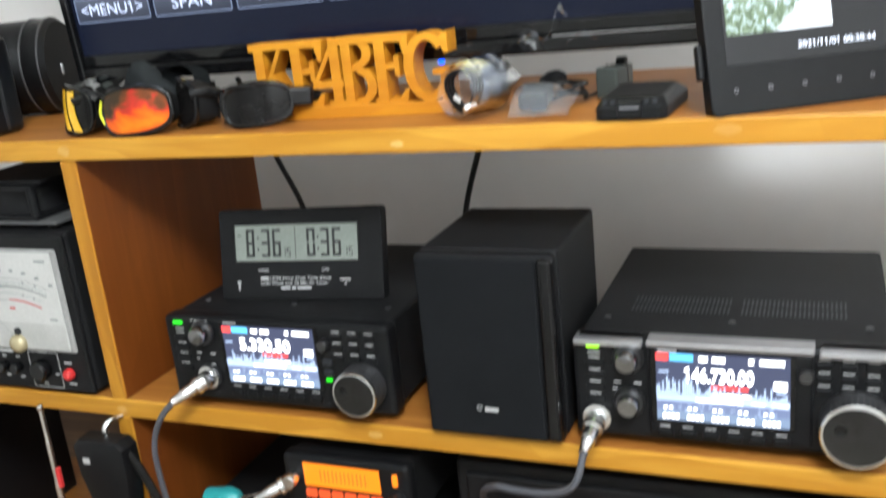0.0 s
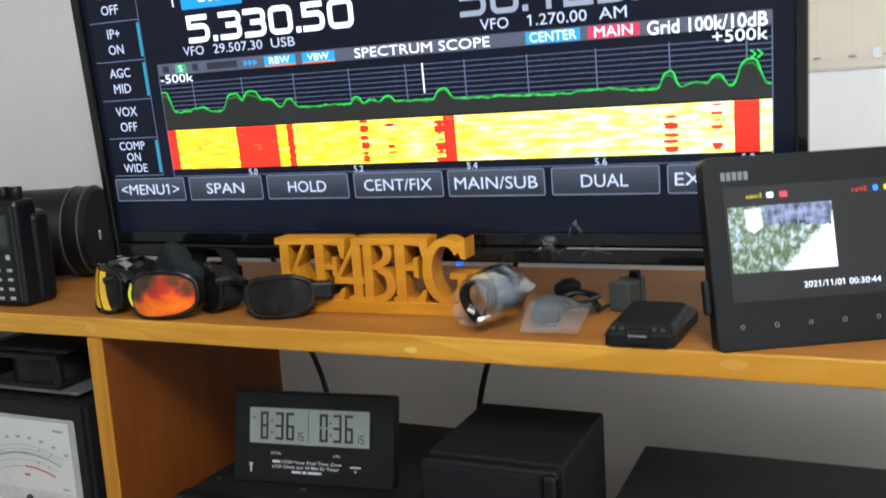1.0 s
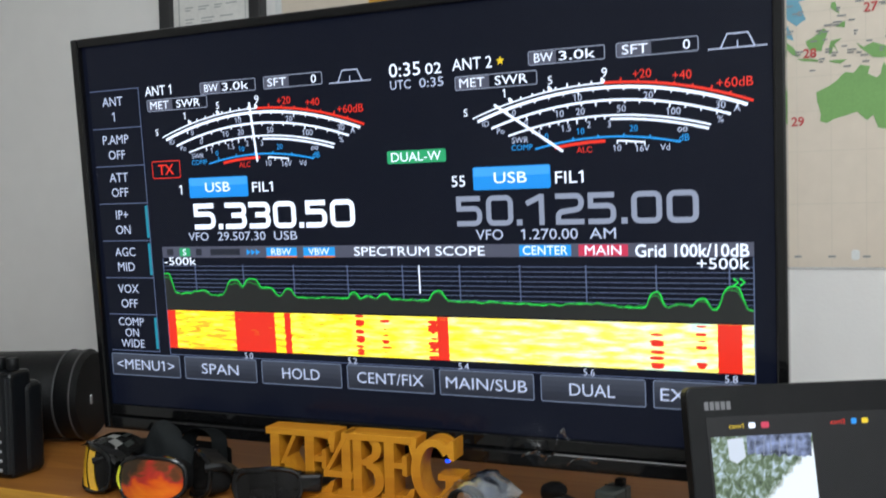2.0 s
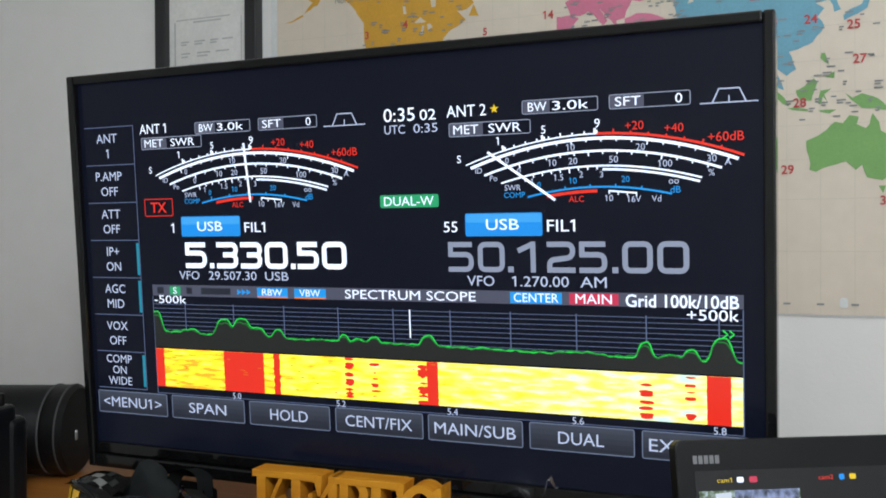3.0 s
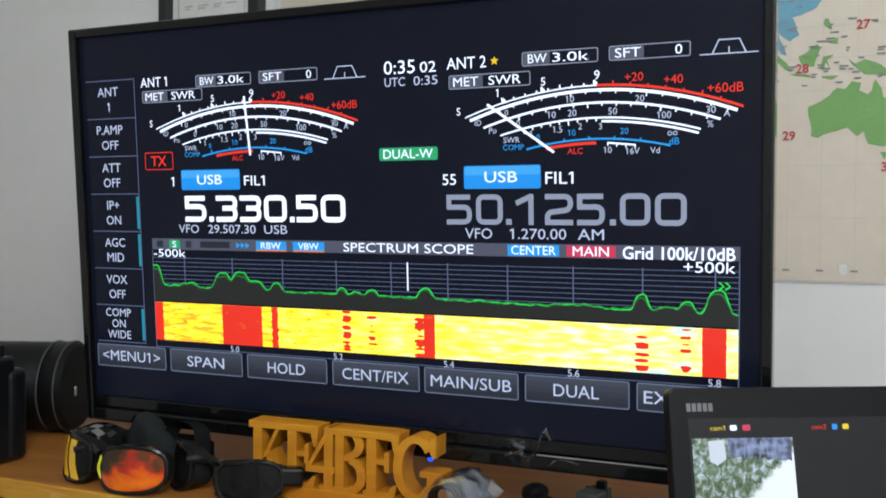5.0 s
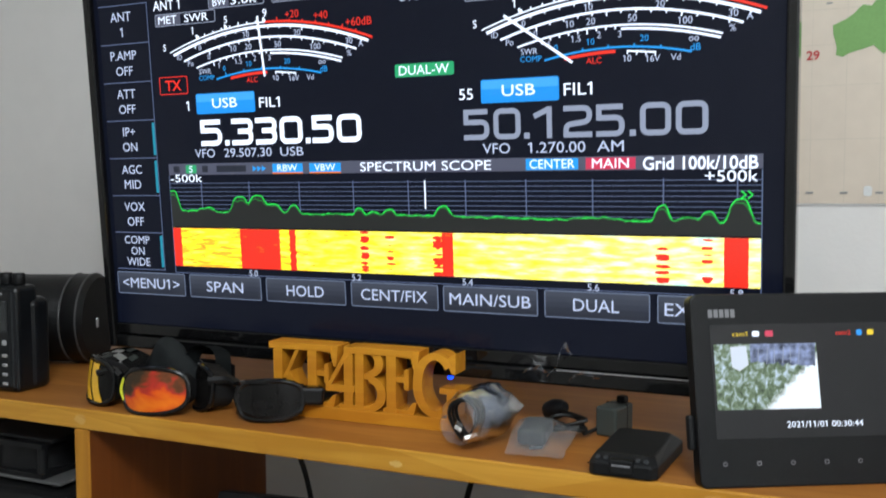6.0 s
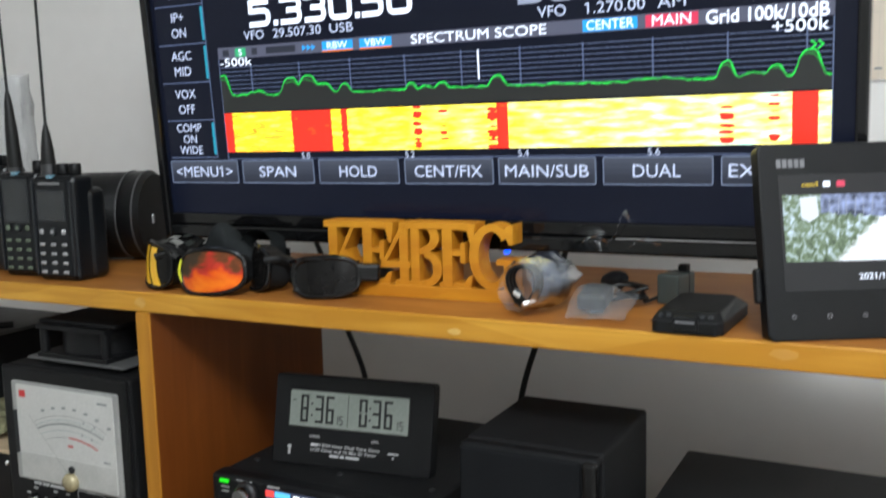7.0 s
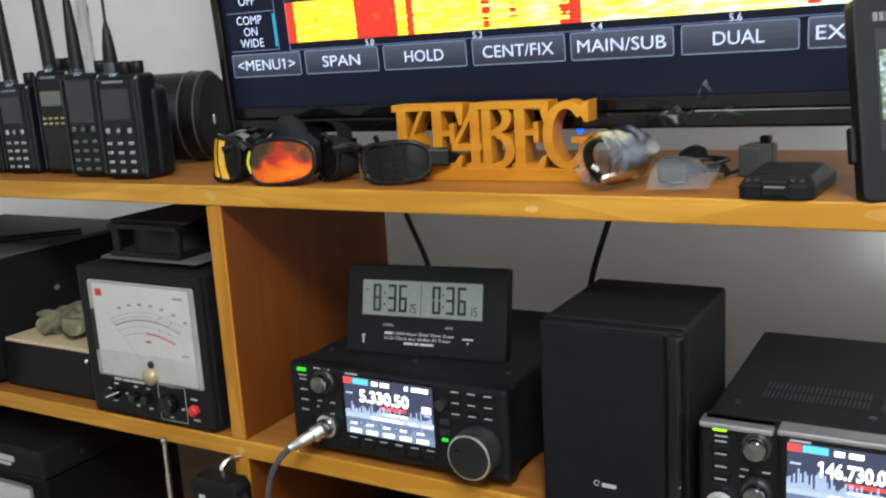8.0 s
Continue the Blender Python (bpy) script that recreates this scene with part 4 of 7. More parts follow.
# ---- wall: map and framed sheet ----
world_map = thing("wall_map", pose(0, WALL_Y, 0), "large paper world map with coloured continents on the wall", "poster")
part("margin", rbox(-0.084, 0.905, -0.0020, -0.0002, 1.5105, 2.150, 0), MAP_WHITE, world_map, "white paper margin")
sea = part("sea", rbox(-0.072, 0.900, -0.0030, -0.0022, 1.5125, 2.145, 0), SEA, world_map, "cream sea area with a faint grid")


def merc(lat):
    return math.degrees(math.log(math.tan(math.pi / 4 + radians(lat) / 2)))


def on_map(lon, lat):
    return 0.3813 + lon * 0.002482, 1.7748 + merc(lat) * 0.002484


def land(name, coords, material, rough=0.7):
    """A country shape from longitudes and latitudes, with a ragged coast."""
    pts = []
    n = len(coords) // 2
    for k in range(n):
        a, b = Vector(coords[2 * k : 2 * k + 2]), Vector(coords[2 * ((k + 1) % n) : 2 * ((k + 1) % n) + 2])
        steps = max(1, int((b - a).length / 2.2))
        for j in range(steps):
            p = a.lerp(b, j / steps)
            jag = rough * Vector((noise.noise(Vector((p.x * 0.55, p.y * 0.55, 1))), noise.noise(Vector((p.x * 0.55, p.y * 0.55, 8)))))
            p = p + jag
            pts.append(on_map(p.x, max(min(p.y, 74), -60)))
    part(name, flat(pts, -0.0036), material, world_map)


land("north_america", (-168, 66, -162, 70, -150, 71, -128, 70, -115, 68, -95, 69, -94, 60, -88, 56.5, -82, 55, -81, 52, -79, 52, -78, 58, -77, 62.5, -70, 61, -65, 59, -60, 55, -56, 52, -60, 50, -66, 50, -64, 48.5, -61, 46, -66, 44, -70, 42.5, -74, 40, -76, 36, -81, 31, -80, 26, -83, 29, -90, 29, -97, 27, -97, 20, -105, 20, -110, 28, -117, 32, -123, 39, -124, 46, -124, 49, -131, 55, -140, 60, -150, 60, -155, 57, -164, 54.5, -158, 58, -166, 61), MAP_ORANGE)
land("island", (-59, 47.5, -53, 47, -56, 51.5), MAP_ORANGE, 0.4)
land("greenland", (-52, 64, -45, 60, -40, 65, -22, 70, -20, 74, -60, 74, -54, 70), MAP_ORANGE)
part("lake", flat([on_map(*p) for p in ((-92, 46.8), (-88, 48.8), (-84.5, 46.8), (-88, 46.6))], -0.0041), SEA, world_map)
part("lake", flat([on_map(*p) for p in ((-88, 42), (-86.6, 42), (-85.5, 45.5), (-87, 45.5))], -0.0041), SEA, world_map)
part("lake", flat([on_map(*p) for p in ((-83.5, 43.5), (-80.5, 44.5), (-82, 46), (-84, 45.8))], -0.0041), SEA, world_map)
part("lake", flat([on_map(*p) for p in ((-98.5, 50.5), (-96.5, 50.5), (-97.5, 53.8), (-99, 53.5))], -0.0041), SEA, world_map)
land("aleutian_chain", (-165, 54.4, -172, 52.6, -178, 51.8, -172, 52.1, -164, 53.8), MAP_ORANGE, 0.1)
land("iberia", (-9, 43.5, -1.5, 43.5, 3, 42.3, -0.5, 38.5, -5.5, 36.2, -9, 37.5), MAP_PINK, 0.4)
land("europe", (-1.5, 43.5, -4.5, 48.5, 3, 51, 8, 54, 10, 57, 12.5, 54.5, 20, 54.8, 23, 58, 30, 60, 40, 60, 50, 58, 60, 60, 68, 62, 66, 56, 60, 51, 50, 50, 48, 46, 40, 46.5, 35, 46, 31, 46.5, 28, 43, 27, 40.8, 23, 40, 23, 37, 20, 40, 14, 45, 18, 40, 16, 38.2, 11, 43, 8, 44, 3, 43), MAP_PINK)
land("scandinavia", (5, 59, 8, 58, 12, 56, 16, 57, 18, 60, 23, 65.8, 29, 71, 20, 70, 12, 65), MAP_PINK)
land("great_britain", (-5, 50, 1, 51, 1.5, 53, -2, 56, -3, 58.5, -6, 57, -3, 54, -4.5, 52), MAP_PINK, 0.3)
land("ireland", (-10, 52, -6, 52.2, -6, 55, -9.5, 54), MAP_PINK, 0.3)
land("near_east", (27, 36.8, 36, 36.5, 35, 31, 43, 13, 52, 16, 59, 22.5, 51, 26, 48, 30, 57, 27, 62, 25.5, 66, 25.5, 60, 36, 54, 37, 49, 38, 41, 41.3, 33, 42, 27, 40.5), MAP_PINK)
land("russia", (68, 62, 62, 68, 70, 73, 100, 74, 140, 72, 170, 69, 179, 67, 170, 60, 163, 60, 160, 53, 156, 57, 160, 62, 150, 59.5, 138, 54, 141, 48, 132, 43.2, 127, 40, 129, 36, 126.5, 35, 124, 40, 118, 39, 122, 37, 119, 34, 122, 30, 117, 23.5, 110, 20.8, 106, 20, 109, 12, 105, 9, 100, 13, 104, 2, 101, 3, 98, 9, 97, 16, 92, 21.5, 87, 21, 80, 15, 77.5, 8.5, 73, 18, 70, 21.5, 66.5, 25.5, 62, 35, 54, 37, 53, 41, 51, 46, 49, 47, 60, 51, 66, 56), MAP_BLUE)
part("lake", flat([on_map(*p) for p in ((47, 44.5), (50, 47), (53.5, 46.5), (51, 43), (53.8, 37.2), (49.5, 37.5), (50, 41))], -0.0041), SEA, world_map)
part("lake", flat([on_map(*p) for p in ((58.5, 43.5), (61, 46.8), (61.5, 44))], -0.0041), SEA, world_map)
land("japan", (130.5, 31.5, 136, 33.6, 140.5, 35.5, 141.8, 39.5, 140, 41, 138, 37, 133, 35.6, 130, 33.5), MAP_BLUE, 0.4)
land("hokkaido", (140, 42, 145, 43.3, 142, 45.5), MAP_BLUE, 0.3)
land("luzon", (120, 16, 122, 14, 124, 12.7, 122, 18.4, 120.5, 18.3), MAP_GREEN, 0.3)
land("mindanao", (122, 7.2, 126, 6.2, 126.3, 9.5, 124, 8.4), MAP_GREEN, 0.3)
land("sumatra", (95.3, 5.6, 98, 4.5, 104, -1.5, 106, -5.8, 103, -4.5, 99, 0.5), MAP_GREEN, 0.3)
land("java", (105.3, -6.6, 110, -6.6, 114.5, -7.7, 114.3, -8.6, 108, -7.8), MAP_GREEN, 0.2)
land("borneo", (109, 1.5, 113, 3.5, 117, 7, 119, 5, 117.5, 1, 116, -3.8, 111, -3), MAP_GREEN, 0.4)
land("sulawesi", (119.3, -5.4, 120.5, -5, 121, -2, 123, -4.5, 121.6, -1, 124.8, 1.5, 120, 0.8, 119, -3), MAP_GREEN, 0.2)
land("new_guinea", (131, -0.8, 134, -3.3, 138, -1.6, 145, -4.2, 150.5, -10.4, 143, -8.8, 138, -8.3, 133, -4), MAP_GREEN, 0.4)
land("timor", (119, -8.5, 123, -8.3, 127, -8.4, 124, -10.2, 120, -9.2), MAP_GREEN, 0.2)
land("australia", (113.5, -22.5, 114, -26, 115.6, -32, 115.2, -34.3, 118, -35, 124, -33, 131, -31.5, 135.5, -34.8, 138, -33, 140, -37.8, 146.5, -39, 150, -37.3, 153.3, -30, 153, -25.5, 149, -21, 146, -19, 145.3, -15, 142.5, -10.8, 141, -16, 139.5, -17.6, 136, -15.5, 136.8, -12.2, 132.5, -11.3, 130, -14.8, 126.5, -14, 122.5, -17.5, 119, -20), MAP_GREEN, 0.5)
land("tasmania", (145, -40.8, 148.2, -40.9, 147, -43.5), MAP_GREEN, 0.2)
land("new_zealand", (173, -35, 178, -38, 175, -41.5, 171, -44, 167, -46.5, 172, -40.5), MAP_GREEN, 0.3)
gridl = bmesh.new()
for lon in range(-165, 205, 15):
    u = on_map(lon, 0)[0]
    if -0.06 < u < 0.897:
        strip([(u, 1.514), (u, 2.143)], 0.0005, -0.0033, gridl)
for lat in (-60, -45, -30, -15, 0, 15, 30, 45, 60):
    v = on_map(0, lat)[1]
    strip([(-0.062, v), (0.898, v)], 0.0006, -0.0033, gridl)
tagged(part("grid", gridl, GRID_INK, world_map), kind="stuff")
for w, u, v, hgt in (("3", 0.0793, 1.896, 0.011), ("4", 0.1397, 1.906, 0.011), ("5", 0.259, 1.885, 0.010), ("14", 0.3476, 1.899, 0.011), ("20", 0.4135, 1.940, 0.012), ("23", 0.607, 1.896, 0.011), ("24", 0.6689, 1.862, 0.011), ("25", 0.7151, 1.852, 0.011),
                  ("27", 0.7217, 1.8115, 0.011), ("28", 0.6565, 1.764, 0.011), ("29", 0.6428, 1.685, 0.011), ("30", 0.7500, 1.6464, 0.011)):
    lettering(w, (u, u, v - hgt / 2, v + hgt / 2), -0.0046, MAP_RED, world_map, 0.02, fit_width=False)
lettering("North America", (0.0277, 0.0998, 1.946, 1.956), -0.0046, INK_GREY, world_map)
rng = random.Random(5)
small_marks = bmesh.new()
for k in range(190):
    lon, lat = rng.choice(((rng.uniform(-125, -60), rng.uniform(38, 60)), (rng.uniform(-5, 60), rng.uniform(38, 60)), (rng.uniform(-5, 60), rng.uniform(38, 60)), (rng.uniform(60, 150), rng.uniform(-12, 55)), (rng.uniform(95, 170), rng.uniform(-15, 35))))
    u, v = on_map(lon, lat)
    w = rng.uniform(0.004, 0.010)
    bars([(u, u + w, v, v + 0.0018)] + ([(u, u + w * 0.7, v - 0.0032, v - 0.0014)] if rng.random() < 0.4 else []), -0.0044, small_marks)
for lon in (105, 120, 135, 150, 165):
    u = on_map(lon, 0)[0]
    bars([(u - 0.004, u + 0.004, 1.524, 1.5262)], -0.0044, small_marks)
tagged(part("small_print", small_marks, INK_GREY, world_map, "tiny grey place labels"), kind="stuff")
part("logo", slab(rounded(0.700, 0.709, 1.521, 1.533, 0.003), -0.0046, -0.0038), MAP_WHITE, world_map, "small pale mark near the lower edge")

sheet_frame = thing("picture_frame", pose(0, WALL_Y, 0), "black-framed printed white sheet hanging on the wall", "picture")
fb = bmesh.new()
rbox(-0.288, -0.268, -0.020, -0.001, 1.560, 2.12, 0.002, 2, fb)
rbox(-0.120, -0.099, -0.020, -0.001, 1.560, 2.12, 0.002, 2, fb)
rbox(-0.268, -0.120, -0.020, -0.001, 1.560, 1.580, 0.002, 2, fb)
rbox(-0.268, -0.120, -0.020, -0.001, 2.100, 2.12, 0.002, 2, fb)
part("moulding", fb, FRAME_BLACK, sheet_frame)
part("sheet", rbox(-0.269, -0.119, -0.008, -0.003, 1.579, 2.101, 0), PAPER, sheet_frame, "white printed sheet")
part("inner_line", bars([(-0.258, -0.2555, 1.86, 1.945), (-0.2545, -0.153, 1.947, 1.9485), (-0.1335, -0.132, 1.865, 1.945)], -0.0088), INK_PALE, sheet_frame)
txt = bmesh.new()
for v, spans in ((1.990, ((-0.245, -0.215),)), (1.984, ((-0.245, -0.220),)), (1.942, ((-0.222, -0.170),)), (1.912, ((-0.245, -0.230), (-0.220, -0.200), (-0.190, -0.175), (-0.168, -0.148))), (1.908, ((-0.245, -0.235), (-0.220, -0.205), (-0.190, -0.178))),
                 (1.894, ((-0.245, -0.228), (-0.215, -0.190), (-0.180, -0.155))), (1.889, ((-0.245, -0.232), (-0.215, -0.195))), (1.876, ((-0.230, -0.170),))):
    for a, b in spans:
        bars([(a, b, v, v + 0.0022)], -0.0088, txt)
tagged(part("print", txt, INK_PALE, sheet_frame, "faint grey lines of print"), kind="stuff")

# ---- radios on the middle shelf ----
def knob(parent, x, z, y, r, length, material, name="knob", cap=None, ribs=0):
    prof = [(r * 0.94, 0), (r, 0.001), (r, length - r * 0.18), (r * 0.88, length)]
    k = part(name, lathe(prof, (x, y, z), (0, -1, 0), 32), material, parent, shade=True)
    if cap:
        part("knob_face", lathe([(r * 0.82, 0), (r * 0.80, 0.0008), (r * 0.2, 0.0011)], (x, y - length, z), (0, -1, 0), 32), cap, k, "spun metal knob face", True)
    if ribs:
        b = bmesh.new()
        for i in range(ribs):
            a = 2 * math.pi * i / ribs
            rod((x + r * math.cos(a), y - length * 0.15, z + r * math.sin(a)), (x + r * math.cos(a), y - length * 0.8, z + r * math.sin(a)), r * 0.05, seg=5, bm=b)
        tagged(part("knurling", b, material, k), kind="stuff")
    return k


def tiny_marks(cells, y):
    return bars([(x - w / 2, x + w / 2, z - h / 2, z + h / 2) for x, z, w, h in cells], y)


def transceiver(m, label, silver, number, dial_size):
    """A desktop radio, 0.24 m wide: case, front panel, lit screen, knobs, keys and plugs."""
    rad = thing("radio_transceiver", m, label, "radio", "desktop radios")
    part("case", rbox(0.004, 0.236, 0.016, 0.240, 0.010, 0.0935, 0.003), BLACK_MATT, rad)
    panel = part("front_panel", rbox(0.0, 0.240, -0.002, 0.020, 0.008, 0.0945, 0.005, 3), BLACK, rad)
    for x in (0.03, 0.21):
        for y in (0.03, 0.20):
            part("foot", lathe([(0.009, 0), (0.008, 0.0105)], (x, y, 0), (0, 0, 1), 16), RUBBER, rad)
    if silver:
        for x0, x1 in ((0.002, 0.057), (0.060, 0.182), (0.185, 0.238)):
            z = 0.0962 if x0 == 0.060 else 0.0945
            part("silver_trim", rbox(x0, x1, -0.0065, 0.012, z - 0.0050, z, 0.0015), SILVER, panel, "silver metal edge trim")
        part("screen_block", rbox(0.061, 0.181, -0.0060, 0.004, 0.016, 0.0912, 0.002), BLACK, panel)
    # vents in the lid
    vents = bmesh.new()
    for g0 in ((0.036, 0.125) if silver else ()):
        for i in range(24):
            for j in range(2):
                x = g0 + 0.0034 * i
                rbox(x, x + 0.0013, 0.062 + 0.020 * j, 0.078 + 0.020 * j, 0.0934, 0.0940, 0, bm=vents)
    if silver:
        tagged(part("vent_grid", vents, GREY_DARK, rad, "rows of narrow cooling slots"), kind="stuff")
    for x in (0.02, 0.12, 0.22):
        part("screw", lathe([(0.0032, 0), (0.0030, 0.001), (0.0008, 0.0013)], (x, 0.045, 0.0935), (0, 0, 1), 12), STEEL_DARK, rad)
    # screen
    yb = -0.0066 if silver else -0.0026
    sx0, sx1, sz0, sz1 = 0.0675, 0.1655, 0.031, 0.0885
    part("screen_border", rbox(sx0 - 0.004, sx1 + 0.004, yb, yb + 0.002, sz0 - 0.003, sz1 + 0.002, 0.0008), BLACK_GLOSS, panel)
    y1, y2, y3 = yb - 0.0003, yb - 0.0006, yb - 0.0009
    scr = part("screen", bars([(sx0, sx1, sz0, sz1)], y1), R_NAVY, panel, "lit colour screen with a frequency readout")

    def at_screen(u0, u1, v0, v1):
        return (sx0 + u0 * (sx1 - sx0), sx0 + u1 * (sx1 - sx0), sz0 + v0 * (sz1 - sz0), sz0 + v1 * (sz1 - sz0))

    for box, g in (((0.0, 0.10, 0.88, 0.98), R_RED), ((0.11, 0.29, 0.88, 0.98), R_SKY), ((0.0, 1.0, 0.0, 0.15), R_BOTTOM), ((0.0, 1.0, 0.15, 0.29), R_MID), ((0.0, 1.0, 0.29, 0.36), R_BAR), ((0.30, 0.66, 0.305, 0.345), R_WHITE), ((0.72, 0.82, 0.305, 0.345), R_WHITE), ((0.87, 0.99, 0.305, 0.345), R_WHITE), ((0.02, 0.10, 0.70, 0.73), R_BAR), ((0.90, 0.97, 0.49, 0.53), R_BAR), ((0.42, 0.72, 0.40, 0.44), R_WHITE), ((0.42, 0.70, 0.50, 0.55), R_RED)):
        part("screen_field", bars([at_screen(*box)], y2), g, panel)
    lettering(number, at_screen(0.18 if not silver else 0.22, 0.74, 0.58, 0.80), y3, R_WHITE, panel, 0.03)
    for words in (((0.33, 0.40), (0.43, 0.53), (0.70, 0.74), (0.78, 0.96)),):
        for a, b in words:
            part("screen_field", bars([at_screen(a, b, 0.89, 0.96)], y3), R_WHITE, panel)
    part("screen_field", bars([at_screen(0.88, 0.98, 0.55, 0.66)], y3), R_WHITE, panel)
    for k in range(5):
        part("screen_field", bars([at_screen(0.045 + 0.19 * k + 0.034 * i, 0.070 + 0.19 * k + 0.034 * i, 0.025, 0.095) for i in range(4)], y3), R_WHITE, panel)
        part("screen_field", bars([at_screen(0.05 + 0.19 * k + 0.045 * i, 0.080 + 0.19 * k + 0.045 * i, 0.17, 0.205) for i in range(2)], y3), R_WHITE, panel)
    rows_scope = bmesh.new()
    rr = random.Random(3)
    for k in range(64):
        hgt = 0.03 + 0.16 * rr.random() ** 3 + (0.22 if k < 22 and silver else 0.05) * rr.random()
        bars([at_screen(k / 64, (k + 0.8) / 64, 0.36, 0.36 + hgt)], y3, rows_scope)
    tagged(part("scope_graph", rows_scope, R_BAR, panel), kind="stuff")
    rows_fall = bmesh.new()
    for k in range(60):
        u, v = rr.random() * 0.96, 0.14 + 0.20 * rr.random()
        bars([at_screen(u, u + 0.016, v, v + 0.012)], y3 - 0.0002, rows_fall)
    tagged(part("scope_noise", rows_fall, R_BAR, panel), kind="stuff")
    # controls
    yf = -0.002
    part("power_lamp", rbox(0.0120, 0.0225, yf - 0.0016, yf + 0.001, 0.0868, 0.0900, 0.0006), G_LED_LIME if silver else G_LED, panel, "green lit power key")
    for k in range(4):
        part("side_key", rbox(0.010, 0.026, yf - 0.0016, yf + 0.001, 0.0700 - 0.0105 * k, 0.0755 - 0.0105 * k, 0.0012), BLACK, panel)
    part("key_print", tiny_marks([(0.018, 0.0825 - 0.0 * k, 0.010, 0.0011) for k in range(1)] + [(0.018, 0.0782 - 0.0105 * k, 0.009, 0.0011) for k in range(4)], yf - 0.0004), WHITE_INK, panel)
    for z in (0.0800, 0.0345 if not silver else 0.0420):
        k = knob(panel, 0.0455, z, yf, 0.0122, 0.005, STEEL_DARK, "outer_knob", ribs=18)
        knob(panel, 0.0455, z, yf - 0.005, 0.0088, 0.009, DARK_CHROME, "inner_knob", cap=DARK_CHROME)
    part("print", tiny_marks([(0.034 + 0.004 * i, 0.0915, 0.003, 0.0012) for i in range(5)] + [(0.036, 0.0580, 0.006, 0.0012), (0.052, 0.0580, 0.006, 0.0012), (0.034, 0.0520, 0.004, 0.0012), (0.050, 0.0465, 0.006, 0.0012)], yf - 0.0004), WHITE_INK, panel)
    for k in range(6):
        part("lower_key", rbox(0.0675 + 0.0172 * k, 0.0800 + 0.0172 * k, yf - 0.0032 - (0.0035 if silver else 0), yf + 0.001, 0.0165, 0.0225, 0.0015), BLACK, panel)
        part("key_print", tiny_marks([(0.0737 + 0.0172 * k, 0.0262, 0.008, 0.0011)], yb - 0.0024 if silver else yf - 0.0004), WHITE_INK, panel)
    for i in range(3):
        for j in range(3):
            x, z = 0.1885 + 0.0165 * i, 0.0830 - 0.0105 * j
            part("function_key", rbox(x - 0.0058, x + 0.0058, yf - 0.0018, yf + 0.001, z - 0.0026, z + 0.0026, 0.0012), BLACK, panel)
            part("key_print", tiny_marks([(x, z + 0.0046, 0.008, 0.0010)], yf - 0.0004), WHITE_INK, panel)
    knob(panel, 0.1765, 0.0755, yf, 0.0052, 0.008, STEEL_DARK, "small_knob")
    for z in (0.0575, 0.047):
        part("function_key", rbox(0.1715, 0.1815, yf - 0.0018, yf + 0.001, z - 0.0030, z + 0.0030, 0.0014), GREY_DARK, panel)
    part("green_lamp", rbox(0.1728, 0.1790, yf - 0.0012, yf + 0.001, 0.0385, 0.0415, 0.0006), G_LED, panel, "small green lamp beside the dial")
    def turned(profile, out, x=0.2110, z=0.0375, seg=48):
        return lathe([(r * dial_size, hgt) for r, hgt in profile], (x, yf - out, z), (0, -1, 0), seg)

    dial = part("tuning_dial", turned([(0.0275, 0), (0.0275, 0.006), (0.0265, 0.0075), (0.0268, 0.014), (0.0262, 0.019), (0.0250, 0.0215), (0.020, 0.0217)], 0), DIAL_SIDE, panel, "large metal tuning dial with a dark spun face", True)
    part("dial_ring", turned([(0.0266, -0.0008), (0.0268, 0.0005), (0.0258, 0.0018), (0.0246, 0.0019)], 0.0200), CHROME, dial, "bright metal ring", True)
    part("dial_face", turned([(0.0243, -0.0006), (0.0240, 0.0006), (0.0010, 0.0014)], 0.0218), SPUN, dial, "spun metal dial face", True)
    part("finger_dimple", turned([(0.0046, 0), (0.0040, 0.0008), (0.0015, 0.0003)], 0.0227, 0.2110 - 0.0115 * dial_size, 0.0375 + 0.0060 * dial_size, 20), BLACK_GLOSS, dial, "", True)
    knurl = bmesh.new()
    for i in range(40):
        a = 2 * math.pi * i / 40
        cx, cz, rr_ = 0.2110 + 0.0266 * dial_size * math.cos(a), 0.0375 + 0.0266 * dial_size * math.sin(a), 0.0006
        rod((cx, yf - 0.009, cz), (cx, yf - 0.018, cz), rr_, seg=5, bm=knurl)
    tagged(part("knurling", knurl, DIAL_SIDE, dial), kind="stuff")
    part("logo", bars([(0.0695, 0.0840, 0.0897, 0.0915)], yf - (0.0072 if silver else 0.0005)), WHITE_INK, panel)
    # microphone plug
    px, pz = (0.0455, 0.0345) if not silver else (0.0190, 0.0270)
    plug = part("microphone_socket", lathe([(0.0115, 0), (0.0115, 0.006), (0.0095, 0.0065)], (px, yf, pz), (0, -1, 0), 24), CHROME, panel, "chrome microphone socket", True)
    return rad


hf = transceiver(pose(0.083, 0.005, MID), "black desktop radio transceiver with lit screen under the clock", False, "5.330.50", 0.80)
vhf = transceiver(pose(0.486, 0.008, MID), "black desktop radio transceiver with silver trim and vented lid", True, "146.730.00", 0.95)


